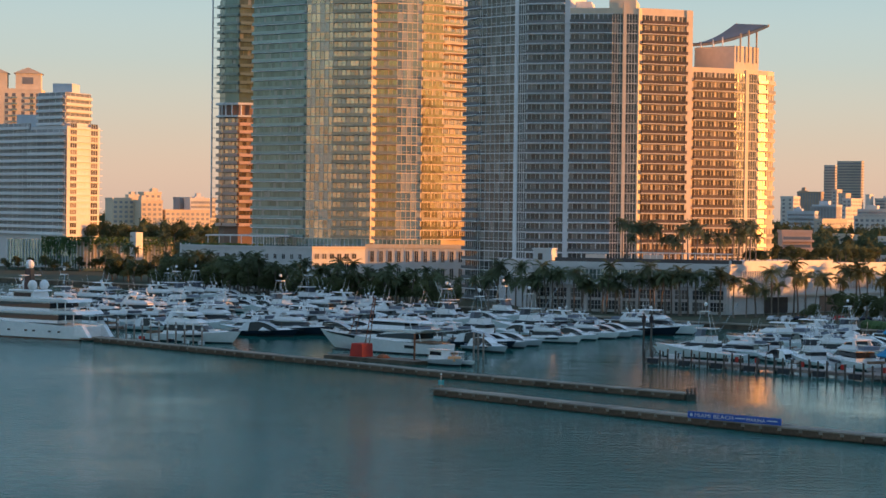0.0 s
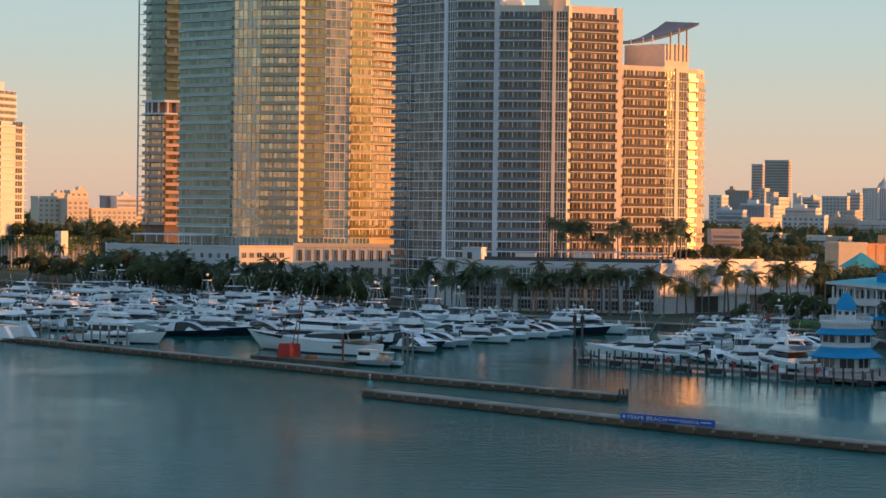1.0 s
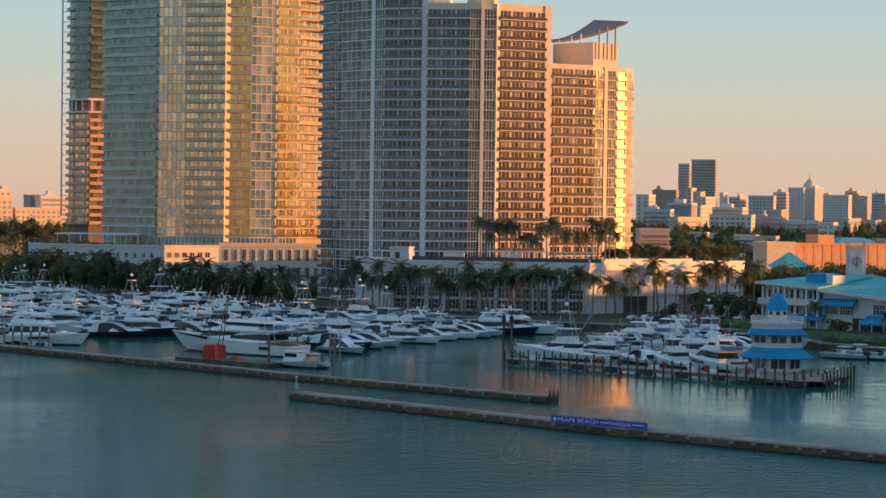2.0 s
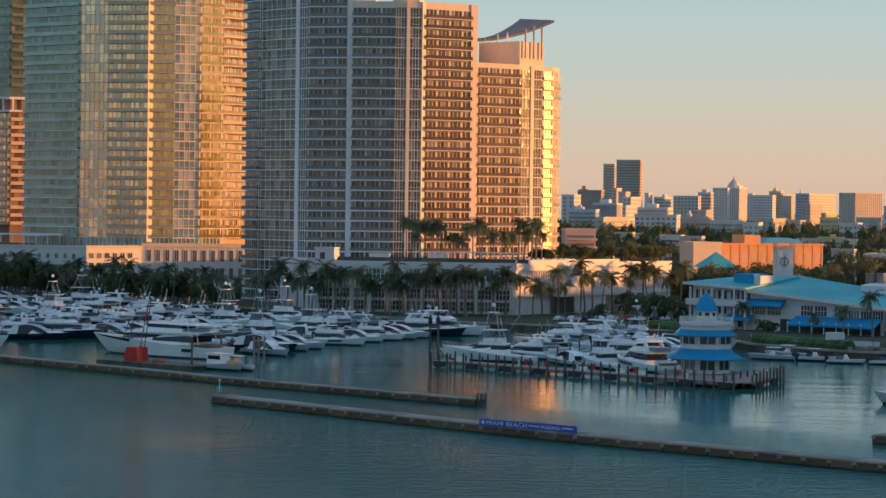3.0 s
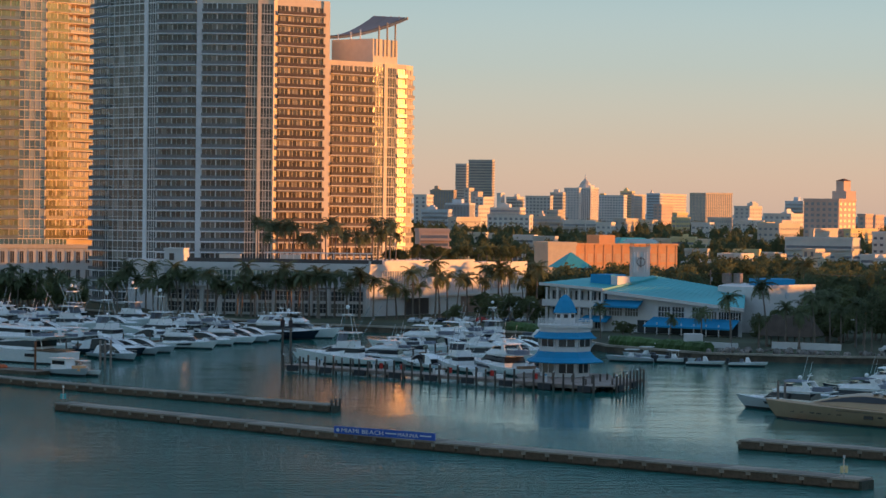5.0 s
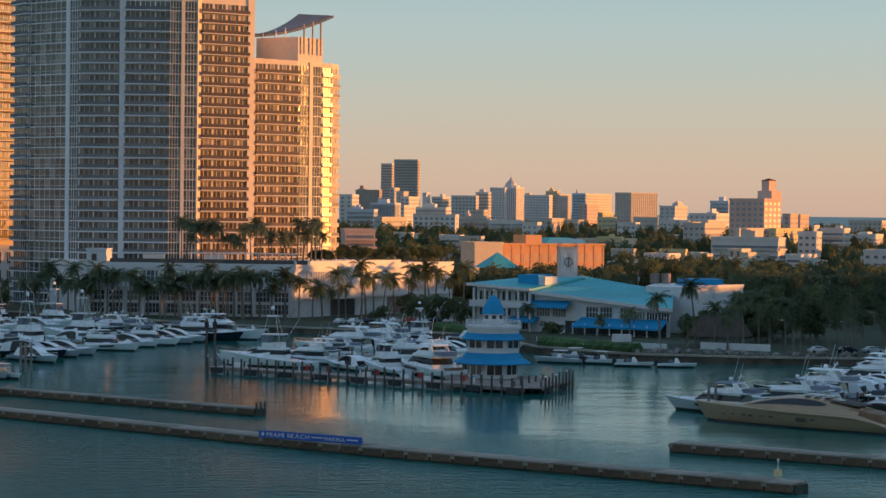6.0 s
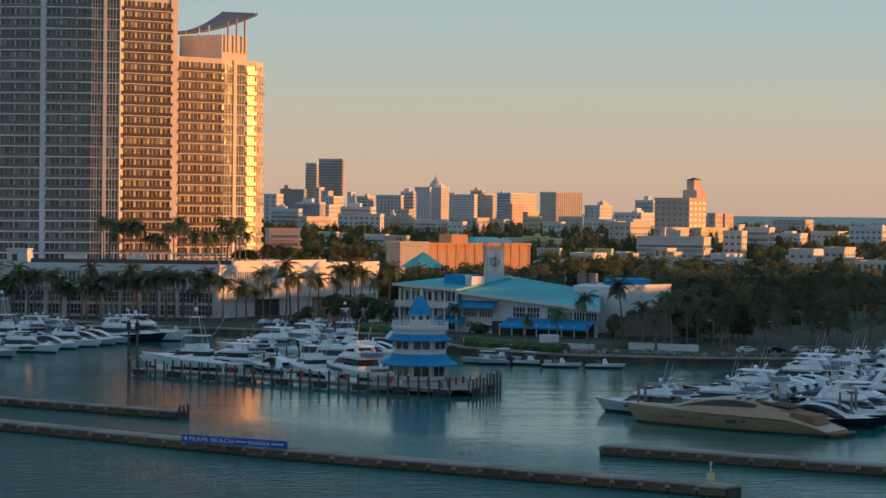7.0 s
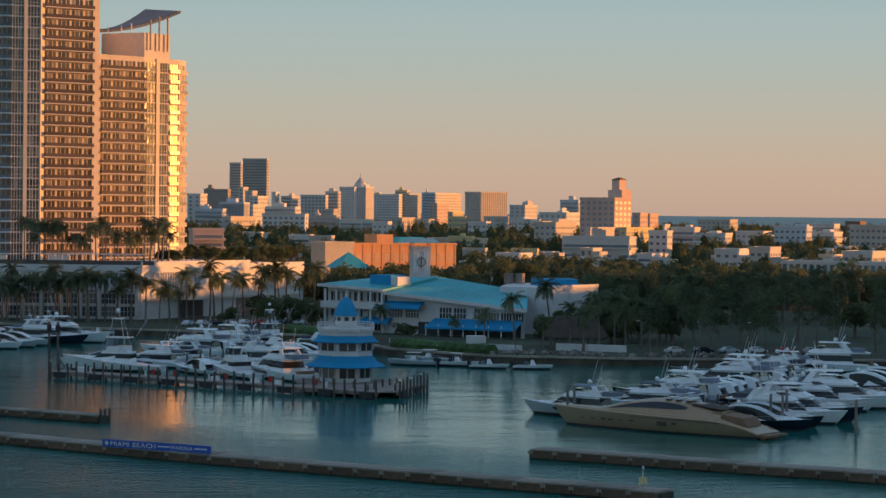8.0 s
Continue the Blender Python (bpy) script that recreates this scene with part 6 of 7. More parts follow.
    for px in (-1.4, 1.4):
        for py in (-.85, .85):
            w = part("wheel", Shape().column(0, 0, -.1, .1, .33, n=10), M["boot"], t, at=pose(px, py, .33, 90))


for k in range(9):
    car(2 + 3.6 * k, 632 + 1.2 * k + prnd.uniform(-1, 1), 60, M[("gelgrey", "white", "navy", "grey", "white", "red", "gelgrey", "navy", "white")[k]],
        "parked %s car on the marina drive" % ("silver", "white", "dark", "grey", "white", "red", "silver", "dark", "white")[k])
for k in range(6):
    car(104 + 6 * k, 522 + prnd.uniform(0, 3), 10, M[("white", "navy", "gelgrey", "white", "red", "grey")[k]], "parked %s car under the park trees" % ("white", "dark", "silver", "white", "red", "grey")[k])


def climbing_plants(p, q, z0, z1, n, seed, label):
    """Leaves hanging over a wall's top in uneven tongues."""
    r = random.Random(seed)
    L = span(p, q)
    s = Shape()
    for _ in range(n):
        x = r.uniform(0, L)
        reach = (z1 - z0) * (.25 + .75 * abs(math.sin(x * .45 + seed) * math.sin(x * 1.3)))
        z = z1 + .8 - reach * r.random() ** 1.3
        u = Vector((r.gauss(0, 1), r.gauss(0, .4), r.gauss(0, 1))).normalized() * r.uniform(.25, .6)
        v = u.orthogonal().normalized() * r.uniform(.25, .5)
        c = Vector((x, -.75 - r.random() * .7, z))
        s.add([c - u, c - v, c + u, c + v], [(0, 1, 2, 3)])
    t = thing("climbing_plant", label, "plant", wall_pose(p, q, 0))
    part("foliage", s, M["hedge"], t)


climbing_plants((-318, 987), (-301.5, 984), 3, 15.5, 900, 1, "green creeper hanging over the garage front")
climbing_plants((-301.5, 984), (-284, 993), 9, 15.5, 700, 2, "green creeper hanging over the garage front")
climbing_plants((-284, 993), (-263, 1003), 5, 15.5, 900, 3, "green creeper hanging over the garage front")
climbing_plants((-203.5, 791.5), (-172, 781), 3, 17, 1500, 4, "green creeper hanging down a white podium wall")


# ---------------------------------------------------------------- boats
def hull_shape(L, B, fs, fb, rake=0.10, flare=0.8, keel=0.5, n=12):
    """A hull along x, bow at +L/2: rings from keel to sheer, stern freeboard fs, bow freeboard fb."""
    s = Shape()
    rings = []
    for i in range(n + 1):
        u = i / n
        k = max(0.0, (u - .42) / .58)
        hb = B / 2 * (1 - k ** 2.3) * (.90 + .10 * min(1, u * 4)) + .02
        z = fs + (fb - fs) * u ** 1.4
        x0 = L * (u - .5)
        low = flare - (flare - .45) * k
        ring = []
        for sg in (-1, 1):
            pts = [(x0 - rake * L * k * k * 1.0, sg * .02, -keel * (1 - k * .5)), (x0 - rake * L * k * k * .8, sg * hb * low * .8, -.05), (x0 - rake * L * k * k * .72, sg * hb * (low * .8 + .2 * (low + 1) / 2), .34), (x0 - rake * L * k * k * .35, sg * hb * (low + 1) / 2, z * .5), (x0, sg * hb, z)]
            ring.append(pts)
        rings.append(ring[0][::-1] + ring[1])
    s.loft(rings)
    s.smooth, s.under = True, M["boot"]
    return s, rings


def house(x0, x1, w0, w1, z0, z1, rf, rb, wt=.88):
    """A deckhouse: rear x0, front x1, half widths behind and before, raked front (rf) and back (rb). Gives its two outlines."""
    low = [(x0, -w0, z0), (x1, -w1, z0), (x1 + .06 * abs(rf), 0, z0), (x1, w1, z0), (x0, w0, z0)]
    high = [(x0 + rb, -w0 * wt, z1), (x1 - rf, -w1 * wt, z1), (x1 - rf * .94, 0, z1), (x1 - rf, w1 * wt, z1), (x0 + rb, w0 * wt, z1)]
    return low, high


def band(low, high, f0, f1, grow=1.012):
    """The strip of a deckhouse between two heights, a little proud of it, for its glazing."""
    def at(f):
        pts = [Vector(a).lerp(Vector(b), f) for a, b in zip(low, high)]
        c = sum(pts, Vector()) / len(pts)
        return [Vector((c.x + (p.x - c.x) * grow, c.y + (p.y - c.y) * (grow + .012), p.z)) for p in pts]
    return Shape().prism(at(f0), at(f1))


def rail_parts(t, rings, L, height, frm, to, mt):
    n = len(rings) - 1
    s = Shape()
    for sg in (0, -1):
        pts = [Vector(r[sg]) for r in rings[int(frm * n):int(to * n) + 1]]
        for p, q in zip(pts[:-1], pts[1:]):
            s.rod(p + Vector((0, 0, height)), q + Vector((0, 0, height)), .035, 4)
            s.rod(p, p + Vector((0, 0, height)), .025, 4)
    part("bow_rail", s, mt, t)


BOAT_WORDS = {"gel": "white", "gelgrey": "pale grey", "navy": "dark blue", "gold": "golden", "boot": "black"}


def motor_yacht(L, paint="gel", fly=True, top="hard", place="moored in the marina"):
    """A flybridge motor yacht."""
    B = L * .25
    t = thing("motor_yacht", f"{BOAT_WORDS[paint]} flybridge motor yacht {place}", "yacht", group="moored yachts")
    h, rings = hull_shape(L, B, L * .062, L * .112, .12, .84)
    part("hull", h, M[paint], t)
    zd = L * .066
    deck = Shape().prism([(-L * .02, -B * .42, zd), (L * .40, -B * .13, zd + L * .028), (L * .40, B * .13, zd + L * .028), (-L * .02, B * .42, zd)],
                         [(0, -B * .34, zd + L * .04), (L * .34, -B * .08, zd + L * .045), (L * .34, B * .08, zd + L * .045), (0, B * .34, zd + L * .04)])
    deck.box(L * .14, L * .25, -B * .16, B * .16, zd + L * .04, zd + L * .052)
    part("foredeck", deck, M["gel"], t)
    lo, hi = house(-L * .27, L * .25, B * .41, B * .25, zd, zd + L * .098, L * .15, L * .03, .86)
    part("saloon", Shape().prism(lo, hi), M["gel"], t)
    part("saloon_window", band(lo, hi, .34, .86, 1.015), M["tint"], t)
    part("hull_window", Shape().prism([(-L * .05, -B * .50, L * .045), (L * .15, -B * .492, L * .052), (L * .15, B * .492, L * .052), (-L * .05, B * .50, L * .045)],
                                      [(-L * .03, -B * .515, L * .066), (L * .17, -B * .50, L * .074), (L * .17, B * .50, L * .074), (-L * .03, B * .515, L * .066)]), M["tint"], t)
    aft = Shape().box(-L * .56, -L * .49, -B * .4, B * .4, .22, .42).box(-L * .48, -L * .27, -B * .39, B * .39, L * .045, L * .055)
    aft.box(-L * .46, -L * .42, -B * .32, B * .32, L * .055, L * .085)
    part("aft_deck", aft, M["teak"], t)
    zt = zd + L * .098
    part("flybridge_deck", Shape().prism([(-L * .40, -B * .41, zt), (L * .09, -B * .30, zt), (L * .09, B * .30, zt), (-L * .40, B * .41, zt)], [(-L * .42, -B * .43, zt + L * .010), (L * .12, -B * .27, zt + L * .010), (L * .12, B * .27, zt + L * .010), (-L * .42, B * .43, zt + L * .010)]), M["gel"], t)
    if fly:
        lo, hi = house(-L * .22, L * .11, B * .38, B * .22, zt + L * .010, zt + L * .042, L * .07, -L * .02, .92)
        part("flybridge_coaming", Shape().prism(lo, hi), M["gel"], t)
        part("windscreen", Shape().prism([(L * .0, -B * .27, zt + L * .042), (L * .05, -B * .17, zt + L * .042), (L * .05, B * .17, zt + L * .042), (L * .0, B * .27, zt + L * .042)],
                                         [(-L * .04, -B * .25, zt + L * .062), (L * .01, -B * .15, zt + L * .062), (L * .01, B * .15, zt + L * .062), (-L * .04, B * .25, zt + L * .062)]), M["tint"], t)
        part("sofa", Shape().box(-L * .37, -L * .26, -B * .30, B * .30, zt + L * .012, zt + L * .044), M["canvas"], t)
        arch = Shape()
        for sg in (-1, 1):
            arch.prism([(-L * .27, sg * B * .37, zt), (-L * .20, sg * B * .37, zt), (-L * .20, sg * B * .33, zt), (-L * .27, sg * B * .33, zt)],
                       [(-L * .20, sg * B * .31, zt + L * .088), (-L * .16, sg * B * .31, zt + L * .088), (-L * .16, sg * B * .27, zt + L * .088), (-L * .20, sg * B * .27, zt + L * .088)])
        arch.box(-L * .20, -L * .16, -B * .27, B * .27, zt + L * .080, zt + L * .088)
        part("arch", arch, M["gel"], t)
        if top == "hard":
            part("hardtop", Shape().prism([(-L * .25, -B * .31, zt + L * .088), (L * .02, -B * .24, zt + L * .092), (L * .02, B * .24, zt + L * .092), (-L * .25, B * .31, zt + L * .088)],
                                          [(-L * .23, -B * .28, zt + L * .098), (L * .0, -B * .20, zt + L * .101), (L * .0, B * .20, zt + L * .101), (-L * .23, B * .28, zt + L * .098)]), M["gel"], t)
        elif top == "canvas":
            part("canvas_top", Shape().prism([(-L * .19, -B * .30, zt + L * .080), (L * .02, -B * .26, zt + L * .080), (L * .02, B * .26, zt + L * .080), (-L * .19, B * .30, zt + L * .080)],
                                             [(-L * .17, -B * .20, zt + L * .094), (L * .0, -B * .18, zt + L * .094), (L * .0, B * .18, zt + L * .094), (-L * .17, B * .20, zt + L * .094)]), M["canvas"], t)
        zt += L * .098
    mast = Shape().rod((-L * .17, 0, zt - L * .01), (-L * .21, 0, zt + L * .06), .08).box(-L * .205, -L * .19, -B * .16, B * .16, zt + L * .035, zt + L * .04)
    mast.rod((-L * .15, B * .22, zt - L * .01), (-L * .21, B * .24, zt + L * .20), .03, 4).rod((-L * .15, -B * .22, zt - L * .01), (-L * .19, -B * .23, zt + L * .15), .03, 4)
    part("mast", mast, M["gel"], t)
    part("radar_dome", Shape().ball(-L * .12, B * .10, zt + L * .02, L * .019, 8, 6), M["gel"], t)
    rail_parts(t, rings, L, .7, .5, 1.0, M["steel"])
    return t


def sport_cruiser(L, paint="gel", top=True, place="moored in the marina"):
    """A low express cruiser with an arched coupe roof."""
    B = L * .27
    t = thing("sport_cruiser", f"{BOAT_WORDS[paint]} low sport cruiser with dark windows {place}", "yacht", group="moored yachts")
    h, rings = hull_shape(L, B, L * .06, L * .10)
    part("hull", h, M[paint], t)
    zd = L * .064
    part("foredeck", Shape().prism([(-L * .05, -B * .42, zd), (L * .42, -B * .10, zd + L * .03), (L * .42, B * .10, zd + L * .03), (-L * .05, B * .42, zd)],
                                   [(0, -B * .3, zd + L * .055), (L * .33, -B * .06, zd + L * .05), (L * .33, B * .06, zd + L * .05), (0, B * .3, zd + L * .055)]), M["gel"], t)
    # arched coupe
    roof, glassy = [], []
    for i in range(9):
        u = i / 8
        x = -L * .30 + L * .52 * u
        z = zd + L * .13 * math.sin(math.pi * (.16 + .80 * u)) ** .8
        w = B * (.40 - .14 * u)
        roof.append([(x, -w * .86, z - .10), (x, w * .86, z - .10), (x, w * .8, z), (x, -w * .8, z)])
        glassy.append([(x, -w, zd - .05), (x, w, zd - .05), (x, w * .84, max(z - .12, zd)), (x, -w * .84, max(z - .12, zd))])
    part("side_window", Shape().loft(glassy), M["tint"], t)
    part("roof", Shape().loft(roof), M["gel" if paint != "navy" else "gelgrey"], t)
    for sg in (-1, 1):
        part("roof_arch", Shape().prism([(-L * .34, sg * B * .42, zd), (-L * .20, sg * B * .42, zd), (-L * .20, sg * B * .38, zd), (-L * .34, sg * B * .38, zd)],
                                        [(-L * .27, sg * B * .35, zd + L * .10), (-L * .18, sg * B * .35, zd + L * .115), (-L * .18, sg * B * .32, zd + L * .115), (-L * .27, sg * B * .32, zd + L * .10)]), M["gel"], t)
    part("cockpit_seat", Shape().box(-L * .44, -L * .36, -B * .34, B * .34, L * .05, L * .085), M["canvas"], t)
    part("swim_platform", Shape().box(-L * .57, -L * .49, -B * .4, B * .4, .2, .38), M["teak"], t)
    part("hull_window", Shape().prism([(-L * .02, -B * .505, L * .045), (L * .16, -B * .48, L * .055), (L * .16, B * .48, L * .055), (-L * .02, B * .505, L * .045)],
                                      [(0, -B * .515, L * .06), (L * .17, -B * .49, L * .07), (L * .17, B * .49, L * .07), (0, B * .515, L * .06)]), M["tint"], t)
    if top:
        part("radar_dome", Shape().ball(-L * .12, 0, zd + L * .15, L * .018, 8, 6), M["gel"], t)
    rail_parts(t, rings, L, .6, .55, 1.0, M["steel"])
    return t


def sport_fisher(L, paint="gel", place="moored in the marina"):
    """A sportfishing boat with a tuna tower and outriggers."""
    B = L * .29
    t = thing("sportfishing_boat", f"{BOAT_WORDS[paint]} sportfishing boat with a tall tuna tower {place}", "fishing boat", group="moored yachts")
    h, rings = hull_shape(L, B, L * .055, L * .155)
    part("hull", h, M[paint], t)
    zd = L * .085
    lo, hi = house(-L * .20, L * .24, B * .40, B * .24, zd - .2, zd + L * .10, L * .16, 0)
    part("cabin", Shape().prism(lo, hi), M["gel"], t)
    part("cabin_window", band(lo, hi, .45, .85), M["tint"], t)
    part("foredeck", Shape().prism([(0, -B * .40, zd), (L * .44, -B * .08, zd + L * .045), (L * .44, B * .08, zd + L * .045), (0, B * .40, zd)],
                                   [(0, -B * .3, zd + L * .05), (L * .38, -B * .05, zd + L * .06), (L * .38, B * .05, zd + L * .06), (0, B * .3, zd + L * .05)]), M["gel"], t)
    zt = zd + L * .10
    lo, hi = house(-L * .16, L * .06, B * .34, B * .26, zt, zt + L * .055, L * .03, 0, .96)
    part("flybridge", Shape().prism(lo, hi), M["gel"], t)
    part("hardtop", Shape().box(-L * .18, L * .05, -B * .32, B * .32, zt + L * .13, zt + L * .14), M["gel"], t)
    part("bridge_curtain", Shape().prism([(-L * .02, -B * .28, zt + L * .055), (L * .05, -B * .24, zt + L * .055), (L * .05, B * .24, zt + L * .055), (-L * .02, B * .28, zt + L * .055)],
                                         [(-L * .04, -B * .28, zt + L * .13), (L * .02, -B * .24, zt + L * .13), (L * .02, B * .24, zt + L * .13), (-L * .04, B * .28, zt + L * .13)]), M["canvas"], t)
    zz = zt + L * .14
    tower = part("tuna_tower", Shape().box(-L * .10, 0, -B * .14, B * .14, zz + L * .17, zz + L * .18), M["gel"], t)
    for sx in (-1, 1):
        for sg in (-1, 1):
            part("tower_leg", Shape().rod((-L * .06 + sx * L * .10, sg * B * .34, zt), (-L * .05 + sx * L * .04, sg * B * .12, zz + L * .17), .05), M["steel"], t)
    part("radar_dome", Shape().ball(-L * .05, 0, zz + L * .25, L * .022, 8, 6), M["gel"], t)
    for sg in (-1, 1):
        part("outrigger", Shape().rod((-L * .05, sg * B * .42, zd + .5), (-L * .34, sg * B * .75, zd + L * .50), .04, 4), M["steel"], t)
    part("cockpit", Shape().box(-L * .48, -L * .21, -B * .40, B * .40, L * .03, L * .042), M["teak"], t)
    rail_parts(t, rings, L, .7, .6, 1.0, M["steel"])
    return t


def open_boat(L, paint="gel", top=True, place="moored by the quay"):
    """A centre-console runabout with outboards and a T-top."""
    B = L * .29
    t = thing("open_boat", f"{BOAT_WORDS[paint]} centre-console motorboat with outboards {place}", "motorboat", group="small motorboats")
    h, rings = hull_shape(L, B, L * .085, L * .13)
    part("hull", h, M[paint], t)
    part("deck", Shape().prism([(-L * .44, -B * .40, L * .088), (L * .40, -B * .1, L * .125), (L * .40, B * .1, L * .125), (-L * .44, B * .40, L * .088)],
                               [(-L * .44, -B * .40, L * .096), (L * .40, -B * .1, L * .132), (L * .40, B * .1, L * .132), (-L * .44, B * .40, L * .096)]), M["gelgrey"], t)
    part("console", Shape().prism([(-L * .08, -B * .18, .7), (L * .08, -B * .18, .7), (L * .08, B * .18, .7), (-L * .08, B * .18, .7)], [(-L * .06, -B * .16, 1.9), (0, -B * .16, 1.9), (0, B * .16, 1.9), (-L * .06, B * .16, 1.9)]), M["gel"], t)
    part("seat", Shape().box(-L * .22, -L * .13, -B * .2, B * .2, .7, 1.5), M["canvas"], t)
    for k in (-1, 1):
        part("outboard", Shape().box(-L * .56, -L * .49, k * .45 - .28, k * .45 + .28, .3, 1.6), M["boot"], t)
    if top:
        part("t_top", Shape().box(-L * .17, L * .10, -B * .30, B * .30, 2.6, 2.72), M["gel"], t)
        for sx in (-.1, .06):
            for sg in (-1, 1):
                part("top_leg", Shape().rod((L * sx, sg * B * .2, .8), (L * sx, sg * B * .25, 2.6), .04), M["steel"], t)
    return t


def boats_here():
    rnd = random.Random(21)
    far = (0, -500, 0)
    kinds = []
    for L, p, f in ((17, "gel", "hard"), (20, "gel", "none"), (23, "gel", "hard"), (19, "gelgrey", "canvas"), (21, "navy", "hard"), (16, "gel", "canvas")):
        kinds.append(motor_yacht(L, p, True, f))
    for L, p in ((15, "gel"), (17, "gel"), (16, "gelgrey"), (18, "navy")):
        kinds.append(sport_cruiser(L, p))
    for L, p in ((17, "gel"), (20, "gel")):
        kinds.append(sport_fisher(L, p))
    small = [open_boat(9, "gel"), open_boat(10.5, "gelgrey"), open_boat(8, "gel", False)]
    used = set()

    def put(src, x, y, deg, label=""):
        m = pose(x, y, rnd.uniform(-.05, .05), 0, 0, deg)
        if src not in used:
            used.add(src)
            src.matrix_basis = m
            ob = src
        else:
            ob = copy_thing(src, m)
        if label:
            ob["label"] = label
        return ob

    def dock(a, b, w=2.4):
        t = tagged(thing("dock", "narrow grey timber dock on dark piles between yachts", "dock", wall_pose(a, b, 0), "finger docks"), kind="structure")
        L = span(a, b)
        part("deck", Shape().box(0, L, -w / 2, w / 2, .75, .95), M["wood"], t)
        pm = Shape().column(0, 0, -.6, 3.0, .17, n=7).mesh("pile", M["pile"])
        for x in np.arange(0, L, 12.0):
            for sg in (-1, 1):
                part("pile", pm, None, t, at=pose(x, sg * (w / 2 + .2), rnd.uniform(-.5, .3)))

    def row(a, b, side, first, last, gap, pool):
        """Yachts with their sterns to a dock from a to b, bows out to one side."""
        d = Vector((b[0] - a[0], b[1] - a[1])).normalized()
        n = Vector((d.y, -d.x)) * side
        L = span(a, b)
        s = first
        while s < min(last, L):
            src = pool[rnd.randrange(len(pool))]
            length = src.dimensions.x if src.dimensions.x > 1 else max(c.dimensions.x for c in src.children if c.name.startswith("hull"))
            c = Vector(a) + d * s + n * (length / 2 + 1.7 + rnd.uniform(0, 1.2))
            put(src, c.x, c.y, math.degrees(math.atan2(n.y, n.x)) + rnd.uniform(-2.5, 2.5))
            s += gap * rnd.uniform(.86, 1.2) * (2.0 if rnd.random() < .06 else 1.0)

    bpy.context.view_layer.update()
    u = Vector((.39, .92)).normalized()
    pool = (kinds[:4] + kinds[5:6]) * 3 + kinds[6:9] * 4 + kinds[10:] * 2 + [kinds[4], kinds[9], kinds[9]]
    base = [((-71, 514), 102, 5, 9), ((-117, 545), 112, 9, 2), ((-160, 552), 140, 4, 4), ((-203, 575), 160, 4, 4), ((-246, 600), 185, 3, 3)]
    for (x, y), L, fr, fl in base:
        b = (x + u.x * L, y + u.y * L)
        dock((x, y), b)
        row((x, y), b, 1, fr, L - 8, 7.4 if L < 125 else 10.0, pool)
        row((x, y), b, -1, fl, L - 8, 7.4 if L < 125 else 10.0, pool)
    # the group behind the timber pier
    dock((2, 498), (36, 578))
    row((2, 498), (36, 578), 1, 8, 60, 6.6, kinds[:10])
    row((2, 498), (36, 578), -1, 10, 74, 6.8, kinds)
    # the group behind the golden yacht
    dock((78, 388), (122, 466), 1.4)
    row((72, 377), (122, 466), -1, 19, 102, 6.2, kinds[:10])
    row((72, 377), (122, 466), 1, 0, 104, 6.0, kinds[6:10] * 2 + kinds[:5])
    dock((148, 424), (172, 474))
    row((148, 424), (172, 474), -1, 2, 52, 6.6, kinds)
    # lone boats
    for src, x, y, deg, lab in ((motor_yacht(26), -129.0, 511.5, -22, "white flybridge motor yacht lying along the breakwater"), (kinds[9], -119, 541, -14, "dark blue sport cruiser moored behind the breakwater"),
                                (kinds[4], -113, 549, -14, "dark blue flybridge yacht moored behind the breakwater"), (kinds[8], -60, 498, -50, "grey sport cruiser moored at a dock end"),
                                (kinds[9], -63, 512, -25, "dark blue sport cruiser moored at a dock end"), (kinds[11], -13.5, 489, 164, "white sportfishing boat lying along the timber pier"),
                                (kinds[10], 9, 475, 120, "white sportfishing boat with its stern to the timber pier"), (kinds[2], 17, 470, 118, "white flybridge yacht with its stern to the pier"),
                                (kinds[6], 2.5, 482, 125, "white sport cruiser behind the timber pier"), (kinds[7], 25, 470, 112, "white sport cruiser beside the dock office"),
                                (kinds[3], 59.5, 392, 142, "pale grey flybridge yacht beside the golden yacht"), (kinds[0], 116, 486, 160, "white flybridge yacht by the park shore"),
                                (kinds[0], -6, 499, 160, "white flybridge yacht moored behind the timber pier"), (kinds[7], -16, 499, 162, "white sport cruiser moored behind the timber pier"),
                                (kinds[2], 126, 490, 172, "white flybridge yacht by the park shore")):
        put(src, x, y, deg, lab)
    for src, x, y, deg in ((small[1], 46, 507, 160), (small[0], 54.5, 529, 170), (small[0], 55, 504, -25), (small[2], 60.5, 497, -20), (small[2], 69, 495.5, -15), (small[1], 50, 515, 150), (small[0], -60, 452, -40),
                           (small[1], -40, 600, 20), (small[2], -20, 612, 10)):
        put(src, x, y, deg)
    for src in kinds + small:
        if src not in used:
            put(src, -150 - rnd.uniform(0, 30), 640 + rnd.uniform(0, 30), 0)


boats_here()


